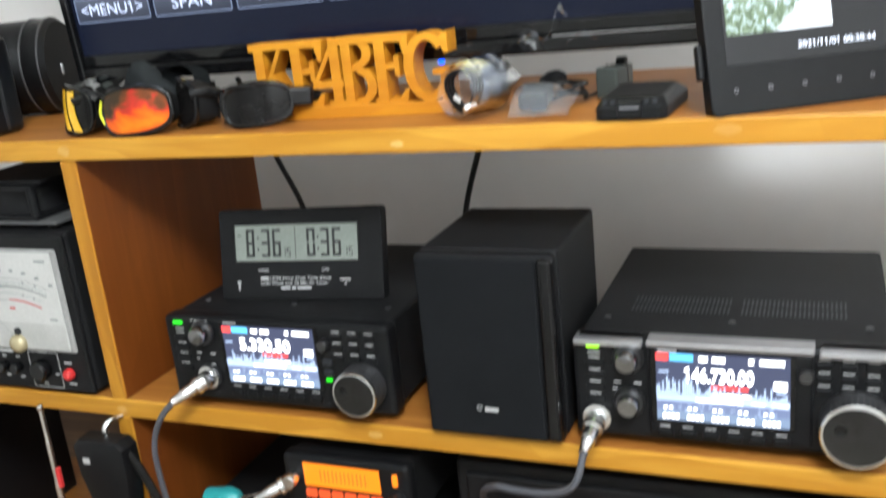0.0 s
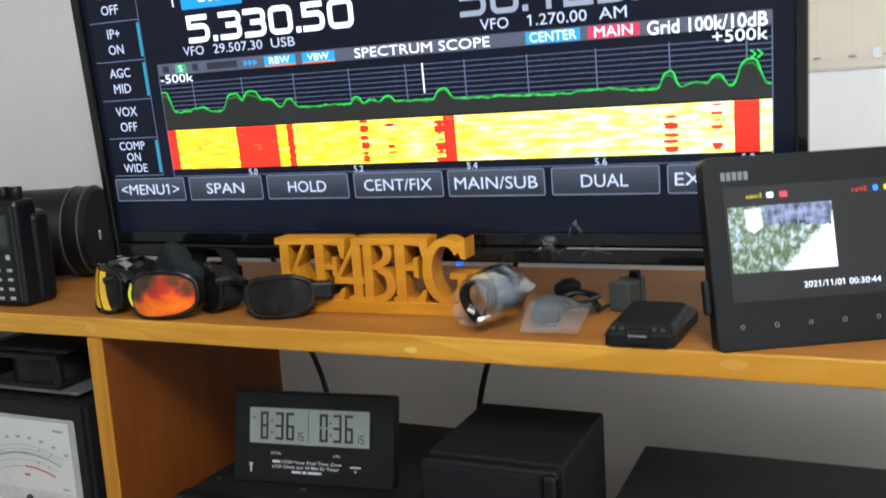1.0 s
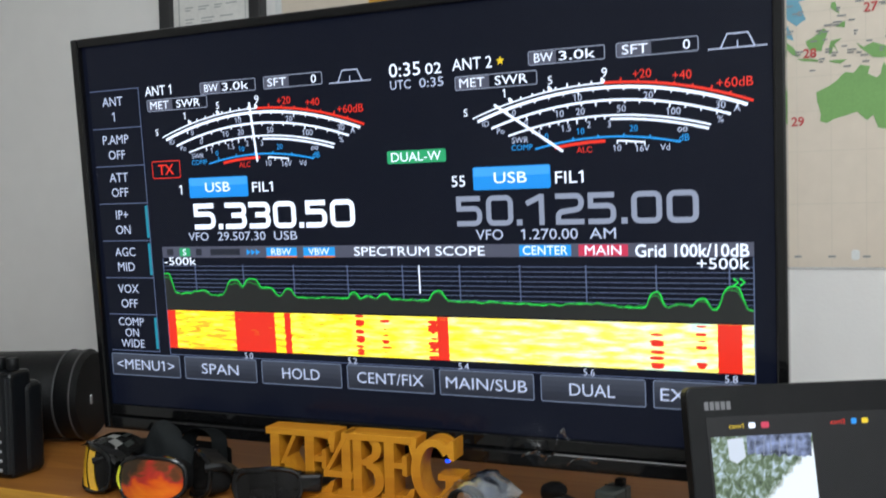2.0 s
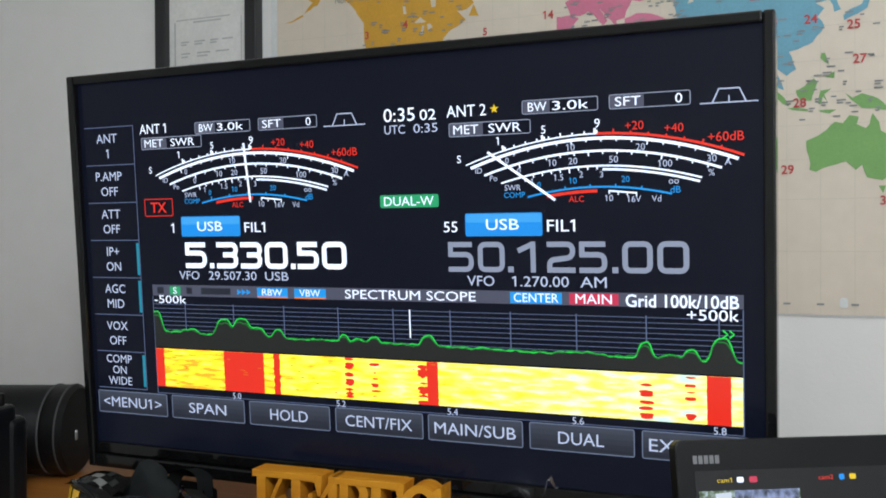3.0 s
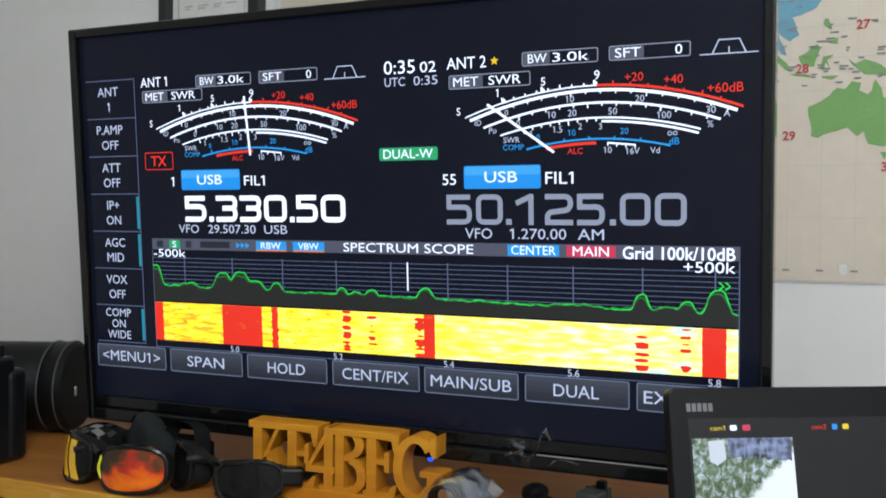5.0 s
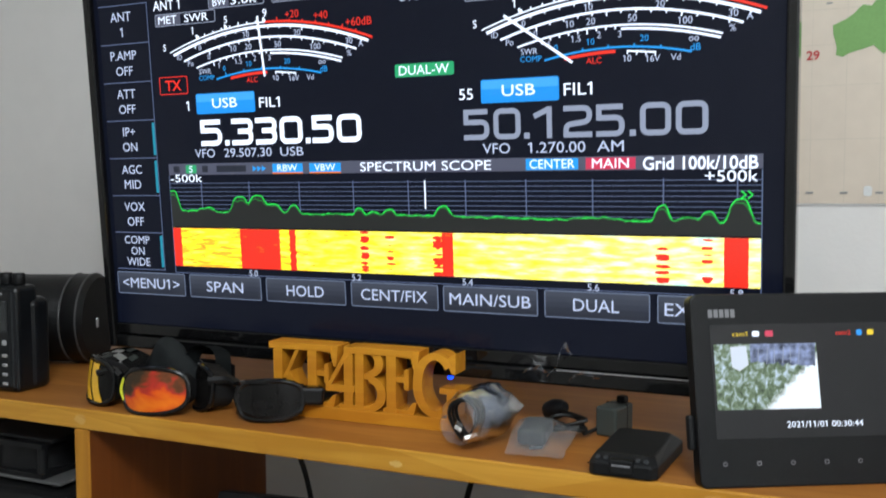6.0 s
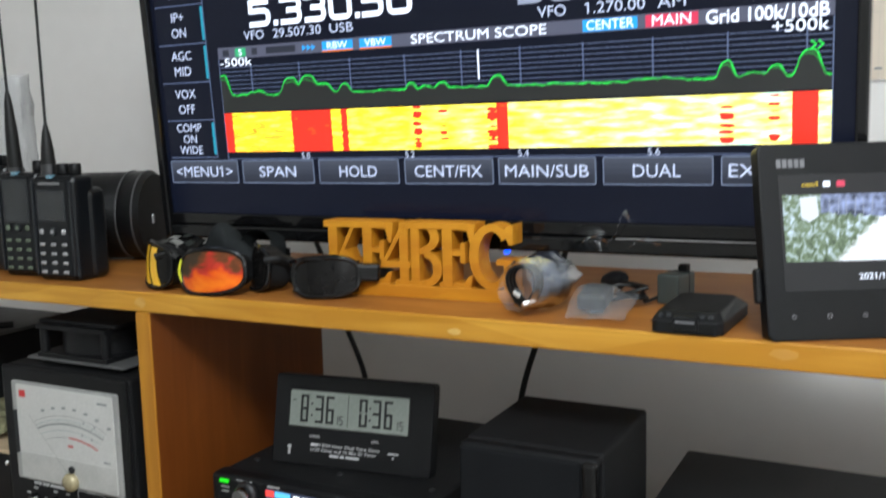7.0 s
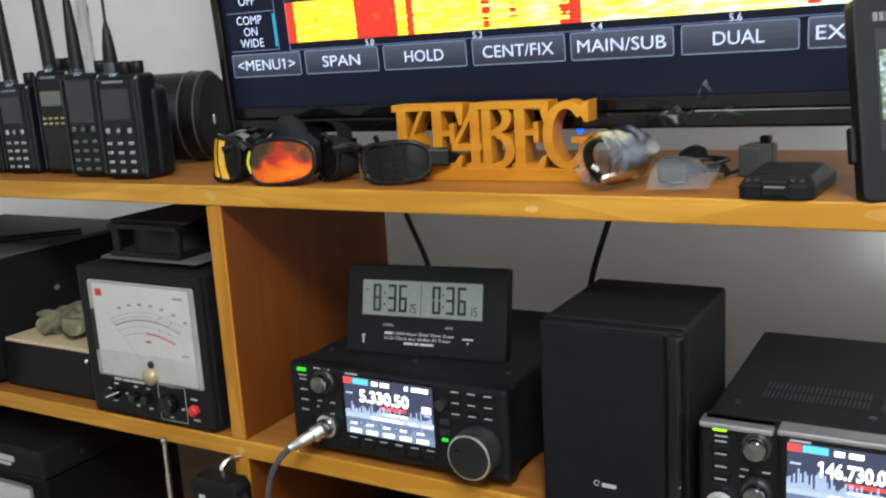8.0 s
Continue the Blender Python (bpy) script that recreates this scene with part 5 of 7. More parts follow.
def plugged_cable(x, y, z, way, path, name, label):
    """A chrome round plug with its cable."""
    ob = thing(name, pose(x, y, z), label, "cable", "microphone cables")
    w = Vector(way).normalized()
    part("plug", lathe([(0.0078, 0), (0.0086, 0.0015), (0.0086, 0.004), (0.0076, 0.0045), (0.0076, 0.006), (0.0086, 0.0065), (0.0086, 0.011), (0.0064, 0.0125), (0.0064, 0.022), (0.0056, 0.0225), (0.0056, 0.026), (0.0048, 0.027), (0.0040, 0.037)], (0, 0, 0), way, 24), CHROME, ob, "chrome screw-on plug", True)
    part("cord", tube([w * 0.036] + [Vector(p) for p in path], 0.0030, 8, 10), CABLE_GREY, ob, "grey cord", True)
    return ob


plugged_cable(0.1270, -0.0060, 1.0835, (-0.55, -0.75, -0.32), [(-0.032, -0.034, -0.026), (-0.044, -0.036, -0.052), (-0.049, -0.033, -0.090), (-0.048, -0.026, -0.180), (-0.045, -0.02, -0.300)], "microphone_cable", "grey microphone cord with chrome plug in the radio front")
plugged_cable(0.505, -0.0010, 1.0770, (-0.10, -0.93, -0.35), [(-0.007, -0.043, -0.030), (-0.015, -0.046, -0.040), (-0.034, -0.044, -0.047), (-0.058, -0.040, -0.050), (-0.080, -0.034, -0.053), (-0.098, -0.018, -0.072), (-0.105, 0.010, -0.120), (-0.10, 0.012, -0.20)], "microphone_cable", "grey microphone cord with chrome plug in the radio front")

# ---- loudspeaker ----
spk = thing("loudspeaker", pose(0.359, 0.0, MID), "black box loudspeaker with cloth front and glossy edge strip", "speaker")
part("cabinet", rbox(0.0, 0.119, 0.010, 0.137, 0.003, 0.166, 0.003, 2), BLACK_MATT, spk)
part("front_frame", rbox(0.0, 0.119, -0.006, 0.0098, 0.003, 0.166, 0.005, 3), BLACK, spk)
part("grille_cloth", rbox(0.0025, 0.1055, -0.0095, -0.0062, 0.006, 0.1635, 0.0025, 3), GRILLE, spk, "dark grey cloth front")
part("edge_strip", rbox(0.1063, 0.1185, -0.0098, 0.0030, 0.005, 0.1640, 0.0040, 5), BLACK_GLOSS, spk, "glossy black strip")
mark = bars([(0.0535, 0.0655, 0.0295, 0.0330)], -0.0098)
part("logo", strip([(0.0490 + 0.0022 * math.cos(0.7 * k), 0.0322 + 0.0022 * math.sin(0.7 * k)) for k in range(9)], 0.0007, -0.0098, mark), WHITE_INK, spk, "small pale maker's mark")
for x in (0.015, 0.104):
    for y in (0.015, 0.12):
        part("foot", lathe([(0.006, 0), (0.006, 0.0035)], (x, y, 0), (0, 0, 1), 12), RUBBER, spk)

# ---- dual clock on the radio ----
clock = thing("desk_clock", pose(0.121, 0.050, MID + 0.0940, 0, 0, 7), "black two-zone desk clock standing on the radio", "clock")
tilt = Matrix.Rotation(radians(-13), 4, "X")
cb = slab(rounded(0.0, 0.170, 0.0, 0.089, 0.004), 0.0, 0.016, bevel=0.0012)
bmesh.ops.transform(cb, matrix=tilt, verts=cb.verts)
part("clock_body", cb, BLACK, clock)
part("clock_stand", rbox(0.04, 0.13, 0.012, 0.045, 0.0, 0.028, 0.006, 2), BLACK, clock)


def on_clock(bm, name, material, label=""):
    bmesh.ops.transform(bm, matrix=tilt, verts=bm.verts)
    return part(name, bm, material, clock, label)


lcd = on_clock(flat(rounded(0.0175, 0.1455, 0.0385, 0.0735, 0.001), -0.0005), "lcd_glass", LCD, "grey liquid-crystal display")
on_clock(outline(0.0165, 0.1465, 0.0375, 0.0745, 0.001, 0.001, -0.0004), "lcd_rim", BLACK_GLOSS)


def seven(ch, u, v, w, h, t, bm):
    segs = {"0": "abcdef", "1": "bc", "2": "abged", "3": "abgcd", "4": "fgbc", "5": "afgcd", "6": "afgedc", "7": "abc", "8": "abcdefg", "9": "abcdfg", "-": "g"}[ch]
    spots = dict(a=(u, u + w, v + h - t, v + h), g=(u, u + w, v + h / 2 - t / 2, v + h / 2 + t / 2), d=(u, u + w, v, v + t), f=(u, u + t, v + h / 2 + t * 0.3, v + h - t * 0.3), b=(u + w - t, u + w, v + h / 2 + t * 0.3, v + h - t * 0.3),
                 e=(u, u + t, v + t * 0.3, v + h / 2 - t * 0.3), c=(u + w - t, u + w, v + t * 0.3, v + h / 2 - t * 0.3))
    bars([spots[s] for s in segs], -0.0009, bm)


for text, us in (("8", (0.0295,)), ("36", (0.0460, 0.0575)), ("0", (0.0935,)), ("36", (0.1080, 0.1200))):
    for ch, u in zip(text, us):
        dg = bmesh.new()
        seven(ch, u, 0.0425, 0.0088, 0.0270, 0.0026, dg)
        on_clock(dg, "digit", LCD_INK)
for u in (0.0690, 0.1330):
    dg = bmesh.new()
    seven("1", u - 0.001, 0.0425, 0.0032, 0.0085, 0.0010, dg)
    seven("5", u + 0.0035, 0.0425, 0.0038, 0.0085, 0.0010, dg)
    on_clock(dg, "small_digits", LCD_INK)
for u in (0.0412, 0.1042):
    on_clock(bars([(u, u + 0.0018, 0.0485, 0.0508), (u, u + 0.0018, 0.0600, 0.0623)], -0.0009), "colon", LCD_INK)
on_clock(bars([(0.0205, 0.0245, 0.0630, 0.0642)], -0.0009), "minus", LCD_INK)
on_clock(bars([(0.0812, 0.0819, 0.0410, 0.0715)], -0.0009), "divider_line", LCD_INK)
for words, box in (("LOCAL", (0.041, 0.0525, 0.0282, 0.0308)), ("UTC", (0.108, 0.1155, 0.0282, 0.0308)), ("12/24 Hour Dual Time Zone", (0.053, 0.117, 0.0200, 0.0230)), ("LCD Clock and 10 Min ID Timer", (0.043, 0.114, 0.0152, 0.0182))):
    caption = lettering(words, box, -0.0006, WHITE_INK, clock, 0.012)
    caption.matrix_local = tilt
on_clock(bars([(0.043, 0.0515, 0.0202, 0.0226), (0.064, 0.074, 0.0108, 0.0130), (0.0755, 0.080, 0.0108, 0.0130), (0.0815, 0.096, 0.0108, 0.0130), (0.126, 0.137, 0.0190, 0.0205), (0.1305, 0.1325, 0.0150, 0.0168)], -0.0006), "print", WHITE_INK, "small white print")
on_clock(bars([(0.0185, 0.0205, 0.010, 0.019), (0.0175, 0.0215, 0.0165, 0.019)], -0.0006), "mast_sign", WHITE_INK)

# ---- cables behind the shelf ----
for pts, lab in ((((-0.02, 0.34, 1.33), (0.018, 0.325, 1.27), (0.040, 0.310, 1.232), (0.068, 0.305, 1.176), (0.085, 0.30, 1.12), (0.10, 0.30, 1.053)), "black cable hanging down behind the shelf"),
                 (((0.338, 0.34, 1.36), (0.322, 0.32, 1.28), (0.310, 0.305, 1.236), (0.291, 0.300, 1.173), (0.280, 0.295, 1.10), (0.275, 0.29, 1.0535)), "black cable hanging down behind the shelf")):
    tagged(part("cable", tube(pts, 0.0034, 8, 10), RUBBER, None, shade=True), lab, "cable", "cables behind the shelf")

# ---- big meter in the left compartment ----
met = thing("panel_meter", pose(-0.2050, -0.001, MID), "black test meter box with a large white dial", "meter")
part("case", rbox(0.0, 0.187, 0.004, 0.130, 0.004, 0.176, 0.004, 2), BLACK_MATT, met)
face = part("front_panel", rbox(0.0, 0.187, -0.002, 0.0038, 0.004, 0.176, 0.003, 2), BLACK, met)
part("window_rim", slab(rounded(0.010, 0.169, 0.052, 0.163, 0.003), -0.009, -0.0021, bevel=0.0015), mat("pale_grey_rim", (0.30, 0.30, 0.29), 0.4), met, "pale translucent window rim")
card = part("dial_card", slab(rounded(0.019, 0.163, 0.055, 0.160, 0.002), -0.0102, -0.0091), DIAL, met, "white dial card")
yc = -0.0106
part("lower_band", slab(rounded(0.0195, 0.1625, 0.0556, 0.0845, 0.001), -0.0106, -0.0101), mat("pale_band", (0.44, 0.44, 0.42), 0.35), met, "pale lower window band")
part("red_mark", bars([(0.024, 0.034, 0.146, 0.154)], yc), RED, met)


def dial_arc(half, top, end, w, a=-1.0, b=1.0, n=30, cx=0.0985):
    return strip([(cx + half * (a + (b - a) * k / n), top - (top - end) * (a + (b - a) * k / n) ** 2) for k in range(n + 1)], w, yc)


part("scale_arc", dial_arc(0.0540, 0.1325, 0.1205, 0.0005), INK_GREY, met)
part("scale_arc", dial_arc(0.0510, 0.1282, 0.1170, 0.0006), INK_TEAL, met)
part("scale_arc", dial_arc(0.0455, 0.1165, 0.1075, 0.0006), INK_TEAL, met)
part("scale_arc", dial_arc(0.0490, 0.1235, 0.1135, 0.0017), INK_GREY, met)
part("scale_arc", dial_arc(0.0400, 0.1090, 0.1010, 0.0017, -0.05, 1.0), MAP_RED, met)
part("scale_arc", dial_arc(0.0400, 0.1090, 0.1010, 0.0006, -0.9, -0.12), INK_GREY, met)
part("red_figure", bars([(0.0945, 0.1025, 0.0985, 0.1010)], yc), MAP_RED, met)
marks = bmesh.new()
for k in range(25):
    f = -1 + 2 * k / 24
    u, v = 0.0985 + 0.049 * f, 0.1235 - 0.010 * f * f
    tall = 0.0042 if k % 4 == 0 else 0.0024
    strip([(u, v), (u + 0.42 * f * tall, v + tall)], 0.0006, yc, marks)
for k in range(7):
    f = -0.72 + 1.80 * k / 6
    u, v = 0.0985 + 0.054 * f, 0.1410 - 0.0125 * f * f
    bars([(u - 0.0028, u + 0.0028, v - 0.0014, v + 0.0014)], yc, marks)
for f in (0.42, 0.72):
    bars([(0.0985 + 0.052 * f - 0.001, 0.0985 + 0.052 * f + 0.001, 0.1285 - 0.010 * f * f, 0.1312 - 0.010 * f * f), (0.0985 + 0.045 * f - 0.001, 0.0985 + 0.045 * f + 0.001, 0.1150 - 0.010 * f * f, 0.1178 - 0.010 * f * f)], yc, marks)
bars([(0.142, 0.156, 0.150, 0.1525), (0.146, 0.156, 0.088, 0.0900)], yc, marks)
tagged(part("scale_marks", marks, INK_GREY, met), kind="stuff")
part("pointer", strip([(0.0985, 0.062), (0.038, 0.128)], 0.0005, yc - 0.001), INK_GREY, met)
part("pivot_cover", lathe([(0.010, 0), (0.010, 0.004), (0.008, 0.007), (0.003, 0.0085)], (0.097, -0.0106, 0.061), (0, -1, 0), 24), mat("clear_brass_pivot", (0.42, 0.36, 0.22), 0.25, 0.3), met, "pale brass pivot cover", True)
part("pivot_screw", lathe([(0.004, 0), (0.004, 0.002)], (0.099, -0.0112, 0.0745), (0, -1, 0), 14), GREY_DARK, met)
part("title_print", bars([(0.040, 0.052, 0.0455, 0.0485), (0.0535, 0.064, 0.0455, 0.0485), (0.0655, 0.088, 0.0455, 0.0485)], -0.0024), WHITE_INK, met)
for x in (0.042, 0.073, 0.092):
    knob(face, x, 0.030, -0.002, 0.0055, 0.010, BLACK_GLOSS, "small_knob")
part("lever", rbox(-0.012, 0.012, -0.013, -0.010, -0.0012, 0.0012, 0.0008, m=pose(0.044, 0, 0.031, 0, -22, 0)), CHROME, face, "bright switch lever")
knob(face, 0.126, 0.030, -0.002, 0.0105, 0.012, BLACK_GLOSS, "selector_knob", ribs=14)
part("knob_border", outline(0.107, 0.148, 0.008, 0.049, 0.003, 0.0009, -0.0024), WHITE_INK, met)
part("red_button", lathe([(0.0062, 0), (0.0060, 0.005), (0.004, 0.007)], (0.160, -0.002, 0.026), (0, -1, 0), 20), RED, face, "round red push button", True)
part("control_print", tiny_marks([(0.030, 0.034, 0.006, 0.002), (0.042, 0.041, 0.007, 0.002), (0.036, 0.020, 0.009, 0.002), (0.057, 0.031, 0.005, 0.002), (0.073, 0.041, 0.006, 0.002), (0.073, 0.019, 0.006, 0.002), (0.092, 0.041, 0.006, 0.002), (0.093, 0.018, 0.006, 0.002),
                                  (0.128, 0.0485, 0.012, 0.002), (0.124, 0.0125, 0.006, 0.002), (0.142, 0.024, 0.005, 0.002), (0.112, 0.032, 0.004, 0.002), (0.160, 0.038, 0.010, 0.002), (0.161, 0.0145, 0.010, 0.002)], -0.0024), WHITE_INK, met)
for ob in met.children:
    if ob.name.split(".")[0] in ("window_rim", "dial_card", "lower_band", "red_mark", "scale_arc", "red_figure", "scale_marks", "pointer", "pivot_cover", "pivot_screw"):
        ob.location = (0.0080, 0.0045, -0.0020)
part("window_side", slab(rounded(0.0205, 0.0245, 0.080, 0.128, 0.001), -0.0062, -0.0046), GREY_DARK, met, "dark slot inside the window")
for x in (0.02, 0.165):
    for y in (0.015, 0.11):
        part("foot", lathe([(0.007, 0), (0.007, 0.0045)], (x, y, 0), (0, 0, 1), 12), RUBBER, met)

# ---- fan lying on the meter ----
fan = thing("cooling_fan", pose(-0.112, 0.066, MID + 0.176), "black square cooling fan lying on the meter", "fan")
part("base_plate", rbox(-0.068, 0.078, -0.054, 0.058, 0.005, 0.0085, 0.002, 2), mat("dusty_grey_plate", (0.085, 0.085, 0.085), 0.6), fan, "dusty grey plate under the fan")
for x in (-0.05, 0.06):
    for y in (-0.04, 0.045):
        part("rubber_foot", lathe([(0.006, 0), (0.006, 0.0052)], (x, y, 0), (0, 0, 1), 12), RUBBER, fan)
for z0 in (0.0088, 0.0400):
    ring = bmesh.new()
    outer, n = 0.052, 32
    verts = []
    for zz in (z0, z0 + 0.005):
        a = [ring.verts.new((max(-1, min(1, 1.42 * math.cos(2 * math.pi * k / n))) * outer, max(-1, min(1, 1.42 * math.sin(2 * math.pi * k / n))) * outer, zz)) for k in range(n)]
        c = [ring.verts.new((0.047 * math.cos(2 * math.pi * k / n), 0.047 * math.sin(2 * math.pi * k / n), zz)) for k in range(n)]
        verts.append((a, c))
    (a0, c0), (a1, c1) = verts
    for k in range(n):
        j = (k + 1) % n
        for q in ((a1[k], a1[j], c1[j], c1[k]), (a0[j], a0[k], c0[k], c0[j]), (a0[k], a0[j], a1[j], a1[k]), (c0[j], c0[k], c1[k], c1[j])):
            ring.faces.new(q)
    part("flange", ring, BLACK, fan)
duct = lathe([(0.0475, 0.0138), (0.0470, 0.020), (0.0470, 0.034), (0.0475, 0.040)], (0, 0, 0), (0, 0, 1), 36)
bmesh.ops.delete(duct, geom=[f for f in duct.faces if len(f.verts) > 4], context="FACES_ONLY")
part("duct", duct, BLACK, fan, shade=True)
for sx in (-1, 1):
    for sy in (-1, 1):
        part("corner_post", rod((sx * 0.046, sy * 0.046, 0.0137), (sx * 0.046, sy * 0.046, 0.0402), 0.0050, seg=14), BLACK, fan)
part("hub", lathe([(0.018, 0.012), (0.019, 0.014), (0.019, 0.040), (0.016, 0.042)], (0, 0, 0), (0, 0, 1), 24), BLACK, fan, shade=True)
for k in range(7):
    bl = bmesh.new()
    a0 = 2 * math.pi * k / 7
    rows_b = []
    for j in range(5):
        t = j / 4
        rows_b.append([bl.verts.new((r * math.cos(a0 + 0.75 * t), r * math.sin(a0 + 0.75 * t), 0.017 + 0.020 * t)) for r in (0.018, 0.032, 0.0455)])
    for p, q in zip(rows_b, rows_b[1:]):
        for i in range(2):
            bl.faces.new((p[i], p[i + 1], q[i + 1], q[i]))
    bmesh.ops.solidify(bl, geom=bl.faces[:], thickness=0.0012)
    part("blade", bl, BLACK, fan)
part("loose_cover", rbox(-0.055, 0.060, -0.045, 0.055, 0.0452, 0.0490, 0.0015), BLACK_MATT, fan, "thin black cover on the fan")

# ---- other gear in the left compartment ----
amp = thing("equipment_case", pose(-0.72, -0.015, MID), "large matt black equipment case with a grey lid", "case")
part("body", rbox(0.0, 0.318, 0.0, 0.29, 0.006, 0.160, 0.003), BLACK_MATT, amp)
part("lid", rbox(-0.001, 0.319, -0.001, 0.291, 0.1602, 0.165, 0.0015), mat("dark_grey_lid", (0.075, 0.075, 0.072), 0.6, var=0.25, scale=30), amp, "dark grey lid")
part("side_screw", lathe([(0.0045, 0), (0.004, 0.0015)], (0.318, 0.13, 0.105), (1, 0, 0), 14), CHROME, amp)
for x in (0.03, 0.29):
    for y in (0.03, 0.26):
        part("foot", lathe([(0.009, 0), (0.009, 0.0065)], (x, y, 0), (0, 0, 1), 12), RUBBER, amp)
tagged(part("black_pen", rod((-0.52, 0.05, MID + 0.1705), (-0.405, 0.17, MID + 0.1705), 0.005, 0.0045, 14), BLACK, None, shade=True), "black pen lying on the equipment case lid", "pen")
tray = thing("storage_box", pose(-0.398, 0.020, MID), "low black box with a beige cork top", "box")
part("body", rbox(0.0, 0.165, 0.0, 0.19, 0.001, 0.058, 0.003), BLACK, tray)
part("cork_top", rbox(0.004, 0.161, 0.004, 0.186, 0.0582, 0.063, 0.001), MUD, tray, "beige cork sheet")
part("corner_rivet", lathe([(0.003, 0), (0.002, 0.0015)], (0.159, 0.0, 0.050), (0, -1, 0), 12), CHROME, tray)
heap = bmesh.new()
bmesh.ops.create_icosphere(heap, subdivisions=4, radius=1.0, matrix=Matrix.Translation((-0.318, 0.085, MID + 0.0765)) @ Matrix.Diagonal((0.058, 0.045, 0.0125, 1)))
crumple(heap, 0.016, 55, 2.0)
for v in heap.verts:
    v.co.z = max(v.co.z, MID + 0.0634)
tagged(part("crumpled_cloth", heap, OLIVE, None, shade=True), "crumpled olive and brown cloth on the cork top", "cloth")
dome = bmesh.new()
bmesh.ops.create_icosphere(dome, subdivisions=4, radius=1.0, matrix=Matrix.Translation((-0.290, 0.145, MID + 0.0955)) @ Matrix.Diagonal((0.032, 0.028, 0.0320, 1)))
crumple(dome, 0.003, 60, 5.0)
tagged(part("plastic_cup", dome, FILM, None, shade=True), "small clear plastic cup on the cork top", "cup")

# ---- below the middle shelf ----
deck = thing("equipment_case", pose(-0.62, 0.0, 0.9365), "flat black equipment case stacked on a meter unit", "case")
part("body", rbox(0.0, 0.295, 0.0, 0.22, 0.002, 0.0400, 0.003), BLACK_MATT, deck)
part("side_button", lathe([(0.004, 0), (0.003, 0.002)], (0.295, 0.06, 0.018), (1, 0, 0), 12), GREY_DARK, deck)
part("name_print", bars([(0.19, 0.240, 0.018, 0.026), (0.205, 0.232, 0.012, 0.0165)], -0.0004), WHITE_INK, deck, "pale unreadable name print")
gauge = thing("meter_unit", pose(-0.62, 0.005, 0.7702), "black unit with pale twin meter windows", "meter")
part("body", rbox(0.0, 0.290, 0.0, 0.22, 0.0, 0.166, 0.003), BLACK, gauge)
for x0 in (0.06, 0.165):
    part("meter_window", rbox(x0, x0 + 0.095, -0.004, 0.001, 0.085, 0.150, 0.002), DIAL, gauge, "pale meter window")
    part("window_surround", outline(x0 - 0.006, x0 + 0.101, 0.079, 0.156, 0.003, 0.006, -0.0045), KEY, gauge)
# Plain black box added in the dark compartment to carry radio and tool.
base = thing("support_box", pose(0.045, 0.035, 0.7702), "black box added under the middle shelf to carry radio and tool", "power supply")
part("body", rbox(0.0, 0.30, 0.0, 0.24, 0.0, 0.130, 0.004), BLACK_MATT, base)
part("front_grille", rbox(0.02, 0.28, -0.003, 0.001, 0.02, 0.112, 0.002), BLACK, base)
# Black block added to fill the shaded compartment; no such case is known.
shade_block = thing("equipment_case", pose(0.362, 0.030, 0.7702), "tall black block added as shade under the middle shelf", "case")
part("body", rbox(0.0, 0.66, 0.0, 0.24, 0.0, 0.235, 0.004), BLACK_MATT, shade_block)
part("block_front", rbox(0.01, 0.65, -0.004, 0.001, 0.01, 0.225, 0.003), BLACK, shade_block)

mob = thing("mobile_radio", pose(0.199, -0.006, 0.9384), "black mobile radio with an amber backlit display", "radio")
part("body", rbox(0.004, 0.128, 0.016, 0.15, 0.006, 0.072, 0.003), BLACK_MATT, mob)
front = part("front_panel", rbox(0.0, 0.132, 0.0, 0.018, 0.004, 0.0745, 0.005, 3), BLACK, mob)
part("foot", rbox(0.01, 0.12, 0.045, 0.19, -0.038, 0.0062, 0.002), RUBBER, mob)
part("display", bars([(0.0225, 0.1025, 0.044, 0.0680)], -0.0006), G_AMBER, mob, "amber backlit display")
dd = bmesh.new()
for k, ch in enumerate("146730"):
    rect0 = 0.040 + 0.0085 * k
    bars([(rect0, rect0 + 0.0010, 0.050, 0.062), (rect0 + 0.0045, rect0 + 0.0055, 0.050, 0.062)], -0.0010, dd)
part("display_digits", dd, G_ORANGE_DIM, mob)
for k in range(6):
    part("lit_key", rbox(0.0225 + 0.0138 * k, 0.0340 + 0.0138 * k, -0.0022, 0.001, 0.032, 0.0405, 0.001), G_ORANGE_DIM, front, "red backlit key")
knob(front, 0.012, 0.052, 0.0, 0.0070, 0.014, CHROME, "left_knob")
knob(front, 0.119, 0.040, 0.0, 0.0085, 0.015, STEEL_DARK, "right_knob")
part("lamp_button", rbox(0.1155, 0.1210, -0.0030, 0.001, 0.054, 0.0665, 0.0020), G_AMBER, front, "orange lit button")
plugged_cable(0.206, -0.008, 0.985, (-0.75, -0.6, -0.3), [(-0.045, -0.035, -0.030), (-0.060, -0.040, -0.080), (-0.055, -0.020, -0.15), (-0.05, 0.0, -0.2)], "microphone_cable", "chrome plug and cord in the mobile radio front")

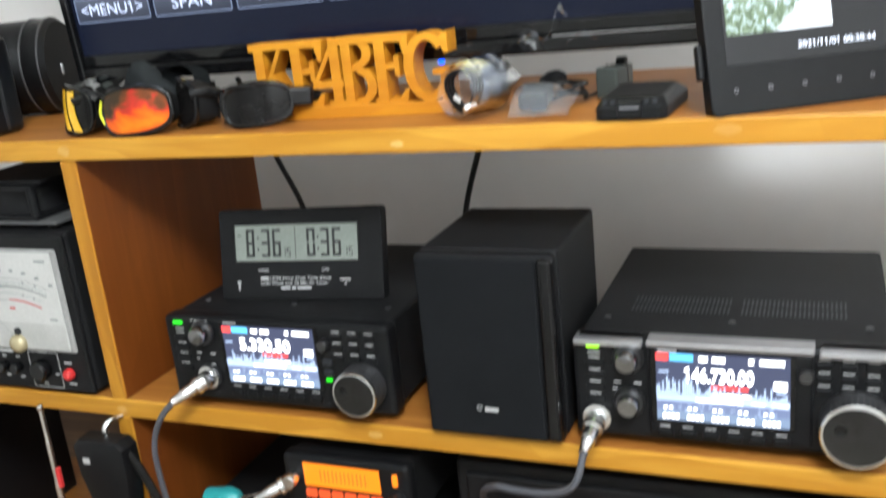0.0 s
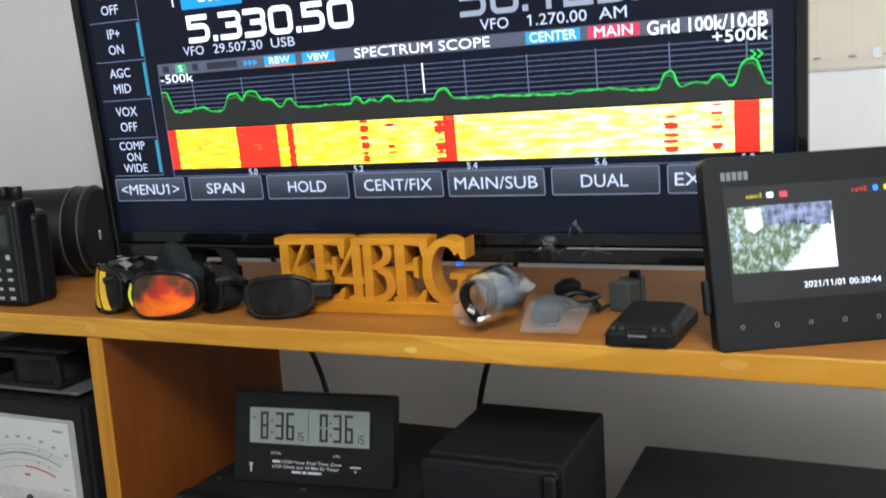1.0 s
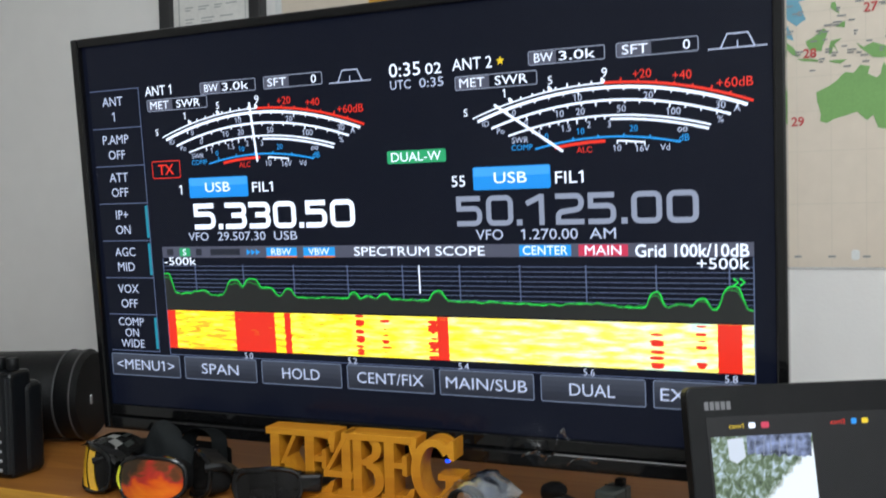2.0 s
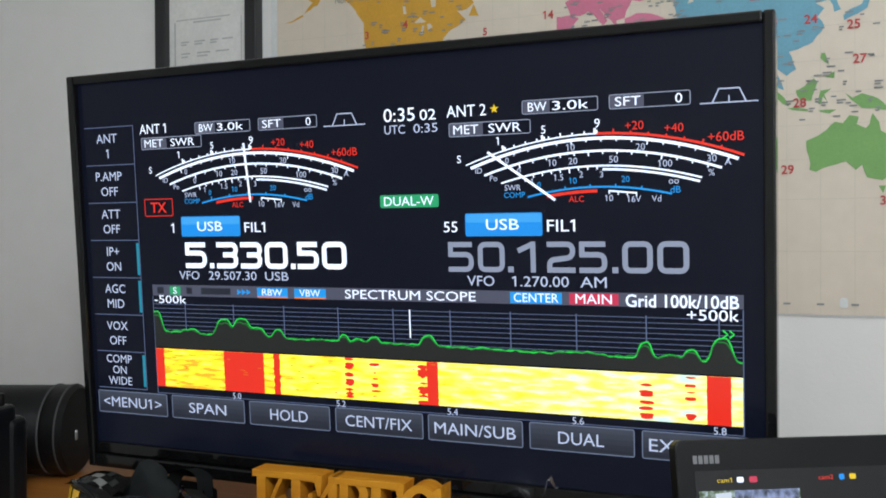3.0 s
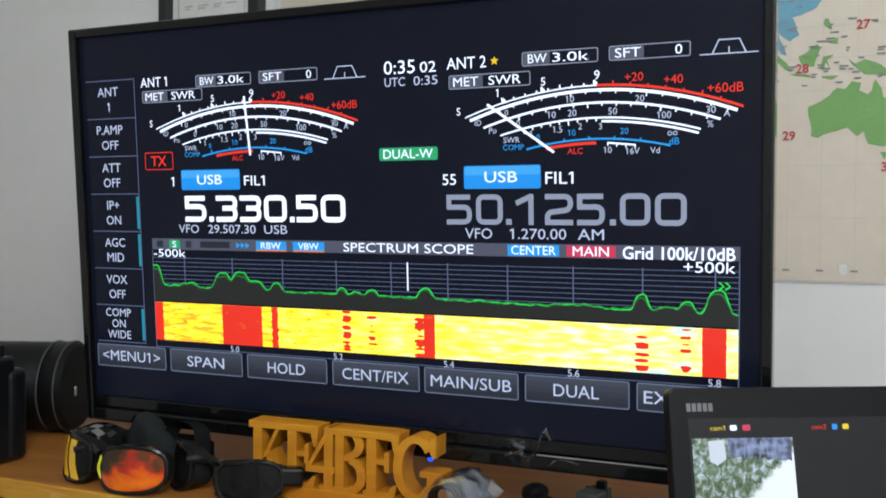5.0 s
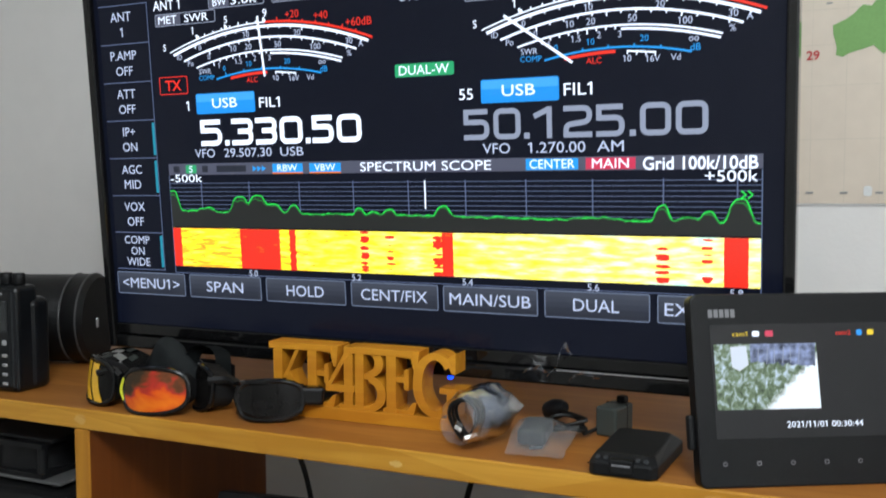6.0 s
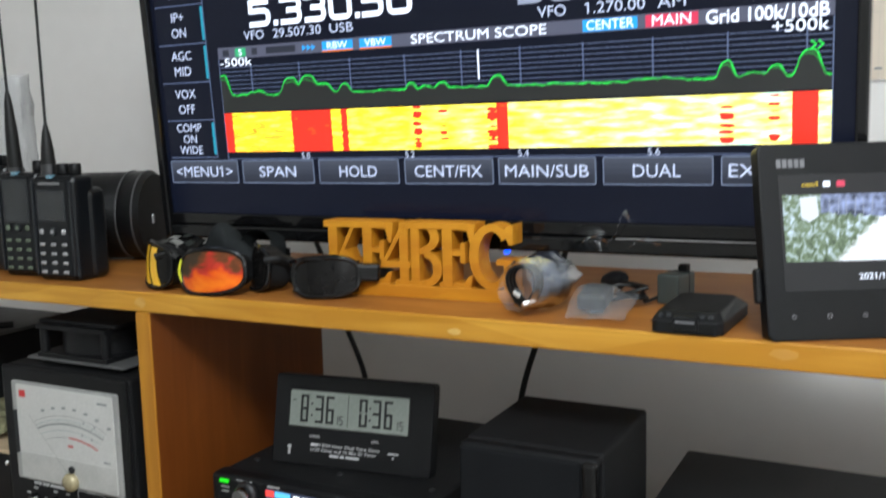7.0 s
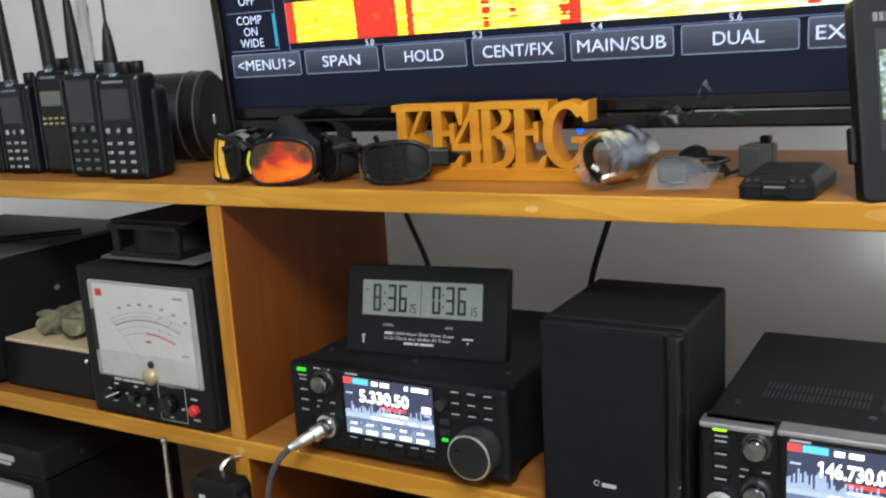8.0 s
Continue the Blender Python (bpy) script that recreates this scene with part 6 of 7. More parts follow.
tool = thing("screwdriver", pose(0.088, 0.072, 0.9004), "teal-handled tool with a bright metal tip on the black box", "tool")
part("grip", lathe([(0.006, 0), (0.0125, 0.004), (0.0130, 0.030), (0.0095, 0.040), (0.0060, 0.044)], (-0.030, -0.030, 0.0135), (0.86, 0.05, 0.10), 18), TEAL, tool, "teal plastic grip", True)
part("shaft", rod((0.012, -0.028, 0.0190), (0.055, -0.026, 0.0330), 0.0022, 0.0012, 10), CHROME, tool, "bright metal shaft")
hmic = thing("hand_microphone", pose(-0.002, -0.024, 0.925), "black hand microphone hanging from the lower divider", "microphone")
mb = slab([(-0.014, 0.0), (0.024, 0.0), (0.034, 0.055), (0.034, 0.086), (0.026, 0.094), (-0.022, 0.094), (-0.030, 0.086), (-0.029, 0.055)], -0.012, 0.014, bevel=0.005)
part("body", mb, BLACK, hmic, shade=True)
part("mark", bars([(-0.018, -0.009, 0.068, 0.075)], -0.0125), WHITE_INK, hmic)
part("hook", tube([(0.004, 0.004, 0.092), (0.004, 0.004, 0.102), (0.006, 0.012, 0.107), (0.010, 0.0238, 0.106)], 0.0030, 8, 6), CHROME, hmic, "chrome hanging hook", True)
part("cord", tube([(0.030, 0.0, 0.080), (0.040, 0.006, 0.05), (0.050, 0.012, 0.0), (0.055, 0.014, -0.08), (0.03, 0.0, -0.17)], 0.0045, 8, 8), RUBBER, hmic, "black cord", True)
whip = thing("handheld_scanner", pose(-0.080, -0.022, 0.7502), "small handheld set with a long chrome telescopic whip", "radio")
part("body", rbox(-0.025, 0.025, -0.015, 0.015, 0.0, 0.10, 0.005, 3), BLACK, whip)
for z0, z1, r in ((0.10, 0.205, 0.0038), (0.205, 0.255, 0.0031), (0.255, 0.290, 0.0025)):
    part("whip_section", rod((0.0 + 0.012 * (z0 - 0.1), 0, z0), (0.012 * (z1 - 0.1), 0, z1), r, seg=12), CHROME, whip, "chrome tube section", True)
part("whip_tip", lathe([(0.0030, 0), (0.0036, 0.001), (0.0036, 0.005), (0.0020, 0.0065)], (0.0023, 0, 0.290), (0, 0, 1), 12), CHROME, whip, "", True)
part("red_sleeve", rod((0.0042, 0.0008, 0.200), (0.0045, 0.0008, 0.222), 0.0033, seg=12), RED, whip, "red sleeve")

# ---- handheld radios on the top shelf ----
def handheld(m, w, d, hgt, whip_len, label, screen_kind, knobs, seed, lean=0.0):
    ht = thing("handheld_radio", m, label, "radio", "handheld radios on the shelf")
    r = random.Random(seed)
    body = part("body", rbox(0, w, 0, d, 0, hgt, 0.006, 3), HANDHELD, ht)
    part("battery_pack", rbox(0.002, w + 0.003, d * 0.55, d + 0.014, 0.0, hgt * 0.88, 0.009, 4), HANDHELD, ht)
    part("face_plate", rbox(0.004, w - 0.006, -0.0022, 0.003, 0.004, hgt - 0.004, 0.003, 2), HANDHELD, ht)
    s0, s1 = {"tall": (0.58, 0.86), "wide": (0.66, 0.80), "large": (0.53, 0.93)}[screen_kind]
    key_mat = {"tall": KEY_BRIGHT, "wide": mat("yellowed_key", (0.30, 0.27, 0.10), 0.5), "large": mat("green_grey_key", (0.10, 0.13, 0.09), 0.5)}[screen_kind]
    part("display", rbox(0.009, w - 0.011, -0.0034, -0.0020, hgt * s0, hgt * s1, 0.001), mat("dim_lcd", (0.13, 0.145, 0.12), 0.2) if screen_kind == "wide" else mat("dark_glass", (0.028, 0.031, 0.033), 0.15), ht, "grey display window")
    if screen_kind != "large":
        part("label_strip", rbox(0.012, w - 0.016, -0.0031, -0.0020, hgt * 0.915, hgt * 0.94, 0.0004, 1), KEY, ht)
    part("display_rim", outline(0.0075, w - 0.0095, hgt * s0 - 0.0015, hgt * s1 + 0.0015, 0.0015, 0.0016, -0.0030), GREY_DARK, ht, "dark grey display surround")
    for x0, x1 in ((0.0008, 0.0030), (w - 0.0048, w - 0.0026)):
        part("side_rail", rbox(x0, x1, -0.0030, 0.004, 0.006, hgt - 0.006, 0.0010, 2), GREY_DARK, ht, "slim grey side rail")
    # Pale blue chip paints a glint on the upper front edge.
    part("top_glint", rbox(w * 0.40, w * 0.40 + 0.006, -0.0024, 0.006, hgt - 0.003, hgt + 0.0008, 0.0008, 2), mat("pale_blue_glint", (0.16, 0.30, 0.38), 0.15), ht, "small pale blue chip painting a glint")
    part("belt_clip", rbox(w * 0.3, w * 0.7, d + 0.0142, d + 0.0180, hgt * 0.25, hgt * 0.86, 0.0015, 2), BLACK, ht)
    keys = bmesh.new()
    if screen_kind == "wide":
        for i in range(4):
            for j in range(2):
                x = 0.011 + (w - 0.024) * i / 3
                rbox(x - 0.003, x + 0.003, -0.004, -0.002, hgt * (0.53 - 0.05 * j), hgt * (0.53 - 0.05 * j) + 0.003, 0.0008, 1, keys)
    else:
        for i in range(3):
            for j in range(4):
                x, z = 0.0125 + (w - 0.027) * i / 2, hgt * (0.09 + 0.088 * j)
                rbox(x - 0.0036, x + 0.0036, -0.0042, -0.002, z - 0.0018, z + 0.0018, 0.0009, 1, keys)
        for i in range(3):
            x, z = 0.0125 + (w - 0.027) * i / 2, hgt * 0.475
            rbox(x - 0.003, x + 0.003, -0.0042, -0.002, z - 0.003, z + 0.003, 0.0012, 1, keys)
    tagged(part("keypad", keys, key_mat, ht, "small grey keys"), kind="stuff")
    if screen_kind != "wide":
        part("select_key", lathe([(0.005, 0), (0.0045, 0.002)], (w / 2 - 0.001, -0.002, hgt * 0.475), (0, -1, 0), 16), GREY_DARK, ht)
    for k in range(knobs):
        x = w - 0.011 - 0.017 * k
        part("top_knob", lathe([(0.0060, 0), (0.0066, 0.001), (0.0066, 0.011), (0.0055, 0.0125)], (x, d * 0.5, hgt), (0, 0, 1), 18), BLACK, ht, shade=True)
    ax = 0.010
    thick = {4: 0.050, 5: 0.085, 6: 0.150, 7: 0.150}.get(seed, 0.10)
    ant = part("antenna", lathe([(0.0078, 0), (0.0080, 0.010), (0.0066, thick * 0.55), (0.0042, thick * 0.92), (0.0030, thick), (0.0016, thick + 0.006), (0.0014, whip_len - 0.004), (0.0024, whip_len - 0.003), (0.0024, whip_len)], (ax, d * 0.5, hgt), (lean, 0, 1), 16), RUBBER, ht, "black whip antenna", True)
    part("antenna_ring", lathe([(0.0084, 0), (0.0084, 0.005 if seed != 4 else 0.012)], (ax, d * 0.5, hgt), (0, 0, 1), 16), STEEL_DARK, ht)
    return ht


handheld(pose(-0.159, 0.020, TOP, 0, 0, 4), 0.058, 0.032, 0.113, 0.36, "black handheld radio with keypad and whip antenna", "tall", 2, 4)
handheld(pose(-0.226, 0.030, TOP, 0, 0, 6), 0.055, 0.034, 0.116, 0.34, "black handheld radio with a square dark display", "large", 1, 5, -0.03)
handheld(pose(-0.300, 0.052, TOP, 0, 0, 5), 0.052, 0.034, 0.122, 0.30, "black handheld radio with a small grey display", "wide", 2, 6, -0.06)
handheld(pose(-0.366, 0.046, TOP, 0, 0, 5), 0.052, 0.032, 0.108, 0.22, "black handheld radio with keypad beside its neighbours", "tall", 1, 7, -0.05)
handheld(pose(-0.436, 0.046, TOP, 0, 0, 5), 0.054, 0.032, 0.112, 0.20, "black handheld radio at the end of the row", "tall", 1, 8, -0.04)

sl = bmesh.new()
n_s = 28
ring0 = []
for j in range(14):
    z = TOP + 0.0005 + 0.235 * j / 13
    ring0.append([sl.verts.new((-0.395 + (0.036 + 0.003 * math.sin(5 * k)) * math.cos(2 * math.pi * k / n_s), 0.185 + 0.020 * math.sin(2 * math.pi * k / n_s), z)) for k in range(n_s)])
for a, c in zip(ring0, ring0[1:]):
    for k in range(n_s):
        sl.faces.new((a[k], a[(k + 1) % n_s], c[(k + 1) % n_s], c[k]))
crumple(sl, 0.006, 45, 3.0)
tagged(part("plastic_sleeve", sl, FILM, None, shade=True), "upright crinkled clear plastic sleeve behind the handheld radios", "bag")

# ---- round black case behind the handhelds ----
drum = thing("round_case", pose(-0.172, 0.190, TOP + 0.0550, 0, 0, 20), "round black leather case lying on its side", "case")
part("body", lathe([(0.046, -0.150), (0.0535, -0.146), (0.0538, -0.012), (0.0530, -0.010)], (0, 0, 0), (1, 0, 0), 48), LEATHER, drum, shade=True)
part("lid", lathe([(0.0530, -0.010), (0.0545, -0.008), (0.0545, 0.012), (0.050, 0.017), (0.010, 0.019)], (0, 0, 0), (1, 0, 0), 48), LEATHER, drum, "padded round lid", True)
for x in (-0.010, 0.010):
    pts = [(x, 0.0545 * math.cos(2 * math.pi * k / 48), 0.0545 * math.sin(2 * math.pi * k / 48)) for k in range(48)]
    part("piping", tube(pts, 0.0012, 6, closed=True), PIPING, drum, "grey edge piping", True)
part("latch", rbox(0.017, 0.0205, -0.016, -0.011, -0.010, 0.002, 0.0015, 2), SILVER, drum, "bright metal latch")

# ---- goggles ----
def lens_shell(w, h, bulge, n=14, rings=7):
    bm = bmesh.new()
    c = bm.verts.new((0, -bulge, 0))
    prev = None
    for j in range(1, rings + 1):
        f = j / rings
        cur = []
        for k in range(4 * n):
            a = 2 * math.pi * k / (4 * n)
            ca, sa = math.cos(a), math.sin(a)
            x = w / 2 * math.copysign(abs(ca) ** 0.62, ca) * f
            z = h / 2 * math.copysign(abs(sa) ** 0.62, sa) * f * (1 - 0.12 * (ca > 0) * ca)
            cur.append(bm.verts.new((x, -bulge * (1 - (2 * x / w) ** 2) - 0.12 * bulge * (1 - (2 * z / h) ** 2), z)))
        for k in range(4 * n):
            j2 = (k + 1) % (4 * n)
            bm.faces.new((c, cur[k], cur[j2]) if prev is None else (prev[k], cur[k], cur[j2], prev[j2]))
        prev = cur
    loop = [v.co.copy() for v in prev]
    return bm, loop


def ribbon(points, across, width, thick):
    """A flat woven band along a bent line."""
    bm = bmesh.new()
    side = Vector(across).normalized() * width / 2
    rows_r = [(bm.verts.new(p - side), bm.verts.new(p), bm.verts.new(p + side)) for p in smooth_path(points, 6)]
    for a, b in zip(rows_r, rows_r[1:]):
        for k in range(2):
            bm.faces.new((a[k], a[k + 1], b[k + 1], b[k]))
    bmesh.ops.solidify(bm, geom=bm.faces[:], thickness=thick)
    return bm


def goggles(m, label, left, right, lens_mats, stripe=False):
    """Wraparound glasses; left and right: place, turn, width, height of each lens."""
    g = thing("goggles", m, label, "goggles", "goggles on the shelf")
    for (x, y, z, yaw, roll, w, h), lens_mat in zip((left, right), lens_mats):
        mm = pose(x, y, z, -6, roll, yaw)
        bm, loop = lens_shell(w, h, 0.010)
        bmesh.ops.transform(bm, matrix=mm, verts=bm.verts)
        part("lens", bm, lens_mat, g, shade=True)
        part("rim", tube([mm @ (p + Vector((0, 0.001, 0))) for p in loop[::2]], 0.0026, 8, closed=True), BLACK_GLOSS, g, "glossy black rim", True)
        cup = bmesh.new()
        a = [cup.verts.new(mm @ (p + Vector((0, 0.002, 0)))) for p in loop]
        b = [cup.verts.new(mm @ (Vector((p.x * 0.90, p.y + 0.022, p.z * 0.88)))) for p in loop]
        for k in range(len(a)):
            j = (k + 1) % len(a)
            cup.faces.new((a[k], a[j], b[j], b[k]))
        part("foam_cup", cup, BLACK_MATT, g, shade=True)
    pl, pr_ = Vector(left[:3]), Vector(right[:3])
    return g, pl, pr_


g1, a1, b1 = goggles(pose(0, 0, TOP), "orange mirrored wraparound goggles resting on the top shelf", (0.012, 0.028, 0.0235, -24, 4, 0.058, 0.044), (0.0905, 0.0160, 0.0222, 8, -3, 0.070, 0.0425), (LENS_DARK, LENS_ORANGE))
for x0, x1 in ((-0.0125, -0.0025), (0.0020, 0.0125)):
    band = bmesh.new()
    place = pose(0.012, 0.028, 0.0235, -6, 4, -24)
    grid_b = []
    for j in range(11):
        z = -0.0185 + 0.037 * j / 10
        lean = -0.005 * (z / 0.022) + 0.004 * (z / 0.022) ** 2
        row = []
        for i in range(7):
            x = max(-0.0285, x0 + (x1 - x0) * i / 6 + lean)
            row.append(band.verts.new(place @ Vector((x, -0.010 * (1 - (2 * x / 0.058) ** 2) - 0.0012 * (1 - (2 * z / 0.044) ** 2) - 0.0007, z))))
        grid_b.append(row)
    for p, q in zip(grid_b, grid_b[1:]):
        for i in range(6):
            band.faces.new((p[i], p[i + 1], q[i + 1], q[i]))
    bmesh.ops.remove_doubles(band, verts=band.verts[:], dist=0.00005)
    bmesh.ops.solidify(band, geom=band.faces[:], thickness=-0.0004)
    part("yellow_band", band, LENS_YELLOW, g1, "yellow reflective band", True)
part("nose_bridge", tube([(0.020, 0.012, 0.034), (0.034, 0.020, 0.037), (0.050, 0.014, 0.033)], 0.0034, 8, 6), BLACK_GLOSS, g1, "", True)
part("yellow_edge", tube([(0.0565, 0.010, 0.033), (0.0545, 0.008, 0.021), (0.0585, 0.009, 0.008)], 0.0014, 6, 6), mat("yellow_green_edge", (0.55, 0.55, 0.03), 0.3), g1, "yellow-green lens edge", True)
pouch = bmesh.new()
bmesh.ops.create_icosphere(pouch, subdivisions=4, radius=1.0, matrix=Matrix.Translation((0.052, 0.080, 0.029)) @ Matrix.Diagonal((0.035, 0.015, 0.033, 1)))
for v in pouch.verts:
    f = max(0.0, (v.co.z - 0.02) / 0.046)
    v.co.x = 0.053 + (v.co.x - 0.053) * (1 - 0.66 * f) - 0.002 * f
crumple(pouch, 0.004, 55, 4.0)
for v in pouch.verts:
    v.co.z = max(v.co.z, 0.0006)
part("strap", pouch, FABRIC, g1, "folded grey fabric strap", True)
wrap = bmesh.new()
corners = [Vector(p) for p in ((-0.018, 0.034, 0.041), (0.032, 0.022, 0.038), (0.048, 0.056, 0.046), (-0.004, 0.062, 0.049))]
net = [[wrap.verts.new(corners[0].lerp(corners[1], i / 8).lerp(corners[3].lerp(corners[2], i / 8), j / 5) + Vector((0, 0, 0.004 * math.sin(math.pi * i / 8) - 0.016 * (i / 8) ** 4 * (1 - j / 5)))) for i in range(9)] for j in range(6)]
for j in range(5):
    for i in range(8):
        wrap.faces.new((net[j][i], net[j][i + 1], net[j + 1][i + 1], net[j + 1][i])).material_index = 1 if (i + 2 * j) % 7 in (1, 2) and 0 < j < 4 else (2 if (i + 2 * j) % 7 == 5 else 0)
bmesh.ops.solidify(wrap, geom=wrap.faces[:], thickness=0.0016)
part("frame_wing", wrap, [BLACK_GLOSS, mat("silver_facet", (0.42, 0.42, 0.41), 0.35, 0.3), GREY_GREEN], g1, "black wing with silver and grey facets", True)
# Black band added for the straps and shade behind the lenses.
part("dark_backing", ribbon([(-0.022, 0.060, 0.0185), (0.000, 0.092, 0.0185), (0.050, 0.104, 0.0185), (0.100, 0.104, 0.0185), (0.128, 0.088, 0.0185)], (0, 0, 1), 0.036, 0.0020), BLACK_MATT, g1, "black band added to darken the gap behind the goggles", True)
tmp = tube([(-0.012, 0.05, 0.030), (0.0, 0.075, 0.028), (0.03, 0.09, 0.020)], 0.005, 8, 6)
part("side_arm", tmp, BLACK, g1, "", True)

g2, a2, b2 = goggles(pose(0, 0, TOP), "black wraparound goggles with smoke lenses on the shelf", (0.123, 0.050, 0.0225, -38, 3, 0.050, 0.044), (0.2065, 0.0370, 0.0195, 20, -4, 0.060, 0.036), (LENS_DARK, LENS_DARK))
part("temple_block", rbox(-0.012, 0.012, -0.004, 0.010, -0.009, 0.008, 0.003, 2, m=pose(0.2395, 0.054, 0.023, 0, 4, 38)), BLACK_GLOSS, g2)
part("brow_bar", tube([(0.170, 0.033, 0.0315), (0.190, 0.0255, 0.0365), (0.210, 0.0315, 0.0365), (0.232, 0.0520, 0.0310)], 0.0026, 8, 6), BLACK_GLOSS, g2, "", True)
part("lower_bar", tube([(0.174, 0.031, 0.0060), (0.192, 0.0250, 0.0030), (0.212, 0.0330, 0.0032), (0.230, 0.0520, 0.0075)], 0.0026, 8, 6), BLACK_GLOSS, g2, "", True)
part("frame_edge", tube([(0.178, 0.029, 0.032), (0.176, 0.028, 0.020), (0.180, 0.028, 0.008)], 0.0040, 8, 6), BLACK_GLOSS, g2, "", True)
part("nose_bridge", tube([(0.138, 0.034, 0.032), (0.156, 0.042, 0.033), (0.178, 0.032, 0.029)], 0.0045, 8, 6), BLACK, g2, "", True)
part("strap", ribbon([(0.070, 0.078, 0.008), (0.071, 0.088, 0.034), (0.079, 0.092, 0.049), (0.094, 0.094, 0.053), (0.109, 0.092, 0.046), (0.116, 0.084, 0.026), (0.116, 0.076, 0.006)], (-0.25, -1, 0.15), 0.020, 0.0022), FABRIC, g2, "looped black strap", True)
part("side_arm", tube([(0.240, 0.056, 0.020), (0.240, 0.080, 0.018), (0.228, 0.112, 0.012)], 0.0065, 8, 6), BLACK, g2, "", True)

# ---- wooden letter sign ----
sign = thing("wooden_sign", pose(0.190, 0.060, TOP, 0, 0, 2), "amber varnished wooden sign of cut-out block letters", "sign")
part("base", slab(rounded(0.004, 0.190, 0.0, 0.0115, 0.001), -0.001, 0.026, bevel=0.0008), SIGN_WOOD, sign)
Z0, Z1 = 0.0105, 0.0690


def letter(shapes):
    bm = bmesh.new()
    for k, pts in enumerate(shapes):
        slab(pts, 0.0003 * k, 0.0245 - 0.0003 * k, bm)
    part("letter", bm, SIGN_WOOD, sign)


def bar(x0, x1, z0, z1):
    return [(x0, z0), (x1, z0), (x1, z1), (x0, z1)]


def ring_part(cx, cz, rx, rz, ix, iz, a0, a1, n=18):
    out = [(cx + rx * math.cos(radians(a0 + (a1 - a0) * k / n)), cz + rz * math.sin(radians(a0 + (a1 - a0) * k / n))) for k in range(n + 1)]
    return out + [(cx + ix * math.cos(radians(a1 - (a1 - a0) * k / n)), cz + iz * math.sin(radians(a1 - (a1 - a0) * k / n))) for k in range(n + 1)]


def e_letter(x):
    return [bar(x + 0.004, x + 0.0135, Z0, Z1), bar(x, x + 0.018, Z1 - 0.006, Z1), [(x + 0.0135, Z1), (x + 0.0135, Z1 - 0.006), (x + 0.028, Z1 - 0.007), (x + 0.031, Z1 - 0.019), (x + 0.034, Z1 - 0.019), (x + 0.036, Z1)],
            bar(x + 0.0135, x + 0.023, 0.0400, 0.0450), [(x + 0.021, 0.0340), (x + 0.0255, 0.0330), (x + 0.0255, 0.0520), (x + 0.021, 0.0510)], bar(x, x + 0.017, Z0, Z0 + 0.005), [(x + 0.0135, Z0), (x + 0.030, Z0), (x + 0.033, 0.0230), (x + 0.029, 0.0220), (x + 0.024, 0.0155), (x + 0.0135, 0.0150)]]


letter([bar(0.004, 0.0135, Z0, Z1), bar(-0.001, 0.018, Z1 - 0.006, Z1), bar(0.0, 0.017, Z0, Z0 + 0.005), [(0.0135, 0.0350), (0.0290, Z1 - 0.003), (0.0330, Z1 - 0.003), (0.0180, 0.0360)], bar(0.0245, 0.0400, Z1 - 0.006, Z1 - 0.0002), [(0.0150, 0.0400), (0.0195, 0.0450), (0.0380, Z0), (0.0280, Z0)], bar(0.0240, 0.0390, Z0, Z0 + 0.005)])
letter(e_letter(0.0370))
letter([[(0.0600, 0.0300), (0.0830, Z1), (0.0880, Z1), (0.0660, 0.0330)], bar(0.0600, 0.0900, 0.0270, 0.0330), bar(0.0790, 0.0880, Z0, Z1), bar(0.0740, 0.0920, Z0, Z0 + 0.005)])
letter([bar(0.0910, 0.0995, Z0, Z1), bar(0.0865, 0.1060, Z1 - 0.006, Z1), bar(0.0865, 0.1060, Z0, Z0 + 0.005), ring_part(0.1030, 0.0555, 0.0160, 0.0135, 0.0075, 0.0080, -90, 90), ring_part(0.1040, 0.0270, 0.0175, 0.0165, 0.0085, 0.0105, -90, 90), bar(0.0980, 0.1050, 0.0400, 0.0455)])
letter(e_letter(0.1185))
for x0, x1 in ((-0.001, 0.0660), (0.0865, 0.1490)):
    part("top_bar", slab(bar(x0, x1, Z1 - 0.0060, Z1 + 0.0003), -0.0004, 0.0249, bevel=0.0006), SIGN_WOOD, sign)
letter([ring_part(0.1700, 0.0400, 0.0215, 0.0290, 0.0125, 0.0225, 40, 320, 30), [(0.1800, Z1 - 0.006), (0.1860, Z1 - 0.018), (0.1895, Z1 - 0.018), (0.1895, Z1), (0.1850, Z1 - 0.002)], bar(0.1810, 0.1890, Z0, 0.0350), [(0.1740, 0.0330), (0.1960, 0.0330), (0.1960, 0.0380), (0.1740, 0.0380)]])

# ---- bagged cable ----
bag = thing("plastic_bag", pose(0.411, 0.044, TOP, 0, 0, -14) @ Matrix.Diagonal((0.80, 0.80, 0.96, 1)), "clear plastic bag holding a coiled cable", "bag")
sk = bmesh.new()
rows_k = []
for j in range(15):
    t = j / 14
    cy = -0.038 + 0.088 * t
    rx, rz = 0.022 + 0.004 * math.sin(3 * t), 0.020 + 0.004 * math.sin(4 * t) - (0.016 * max(0, t - 0.75) / 0.25)
    rows_k.append([sk.verts.new((rx * math.cos(2 * math.pi * k / 26) + 0.004 * t, cy, 0.0255 + 0.004 * t + rz * math.sin(2 * math.pi * k / 26))) for k in range(26)])
for a, c in zip(rows_k, rows_k[1:]):
    for k in range(26):
        sk.faces.new((a[k], a[(k + 1) % 26], c[(k + 1) % 26], c[k]))
sk.faces.new(rows_k[-1])
crumple(sk, 0.0045, 75, 6.0)
for v in sk.verts:
    v.co.z = max(v.co.z, 0.0006)
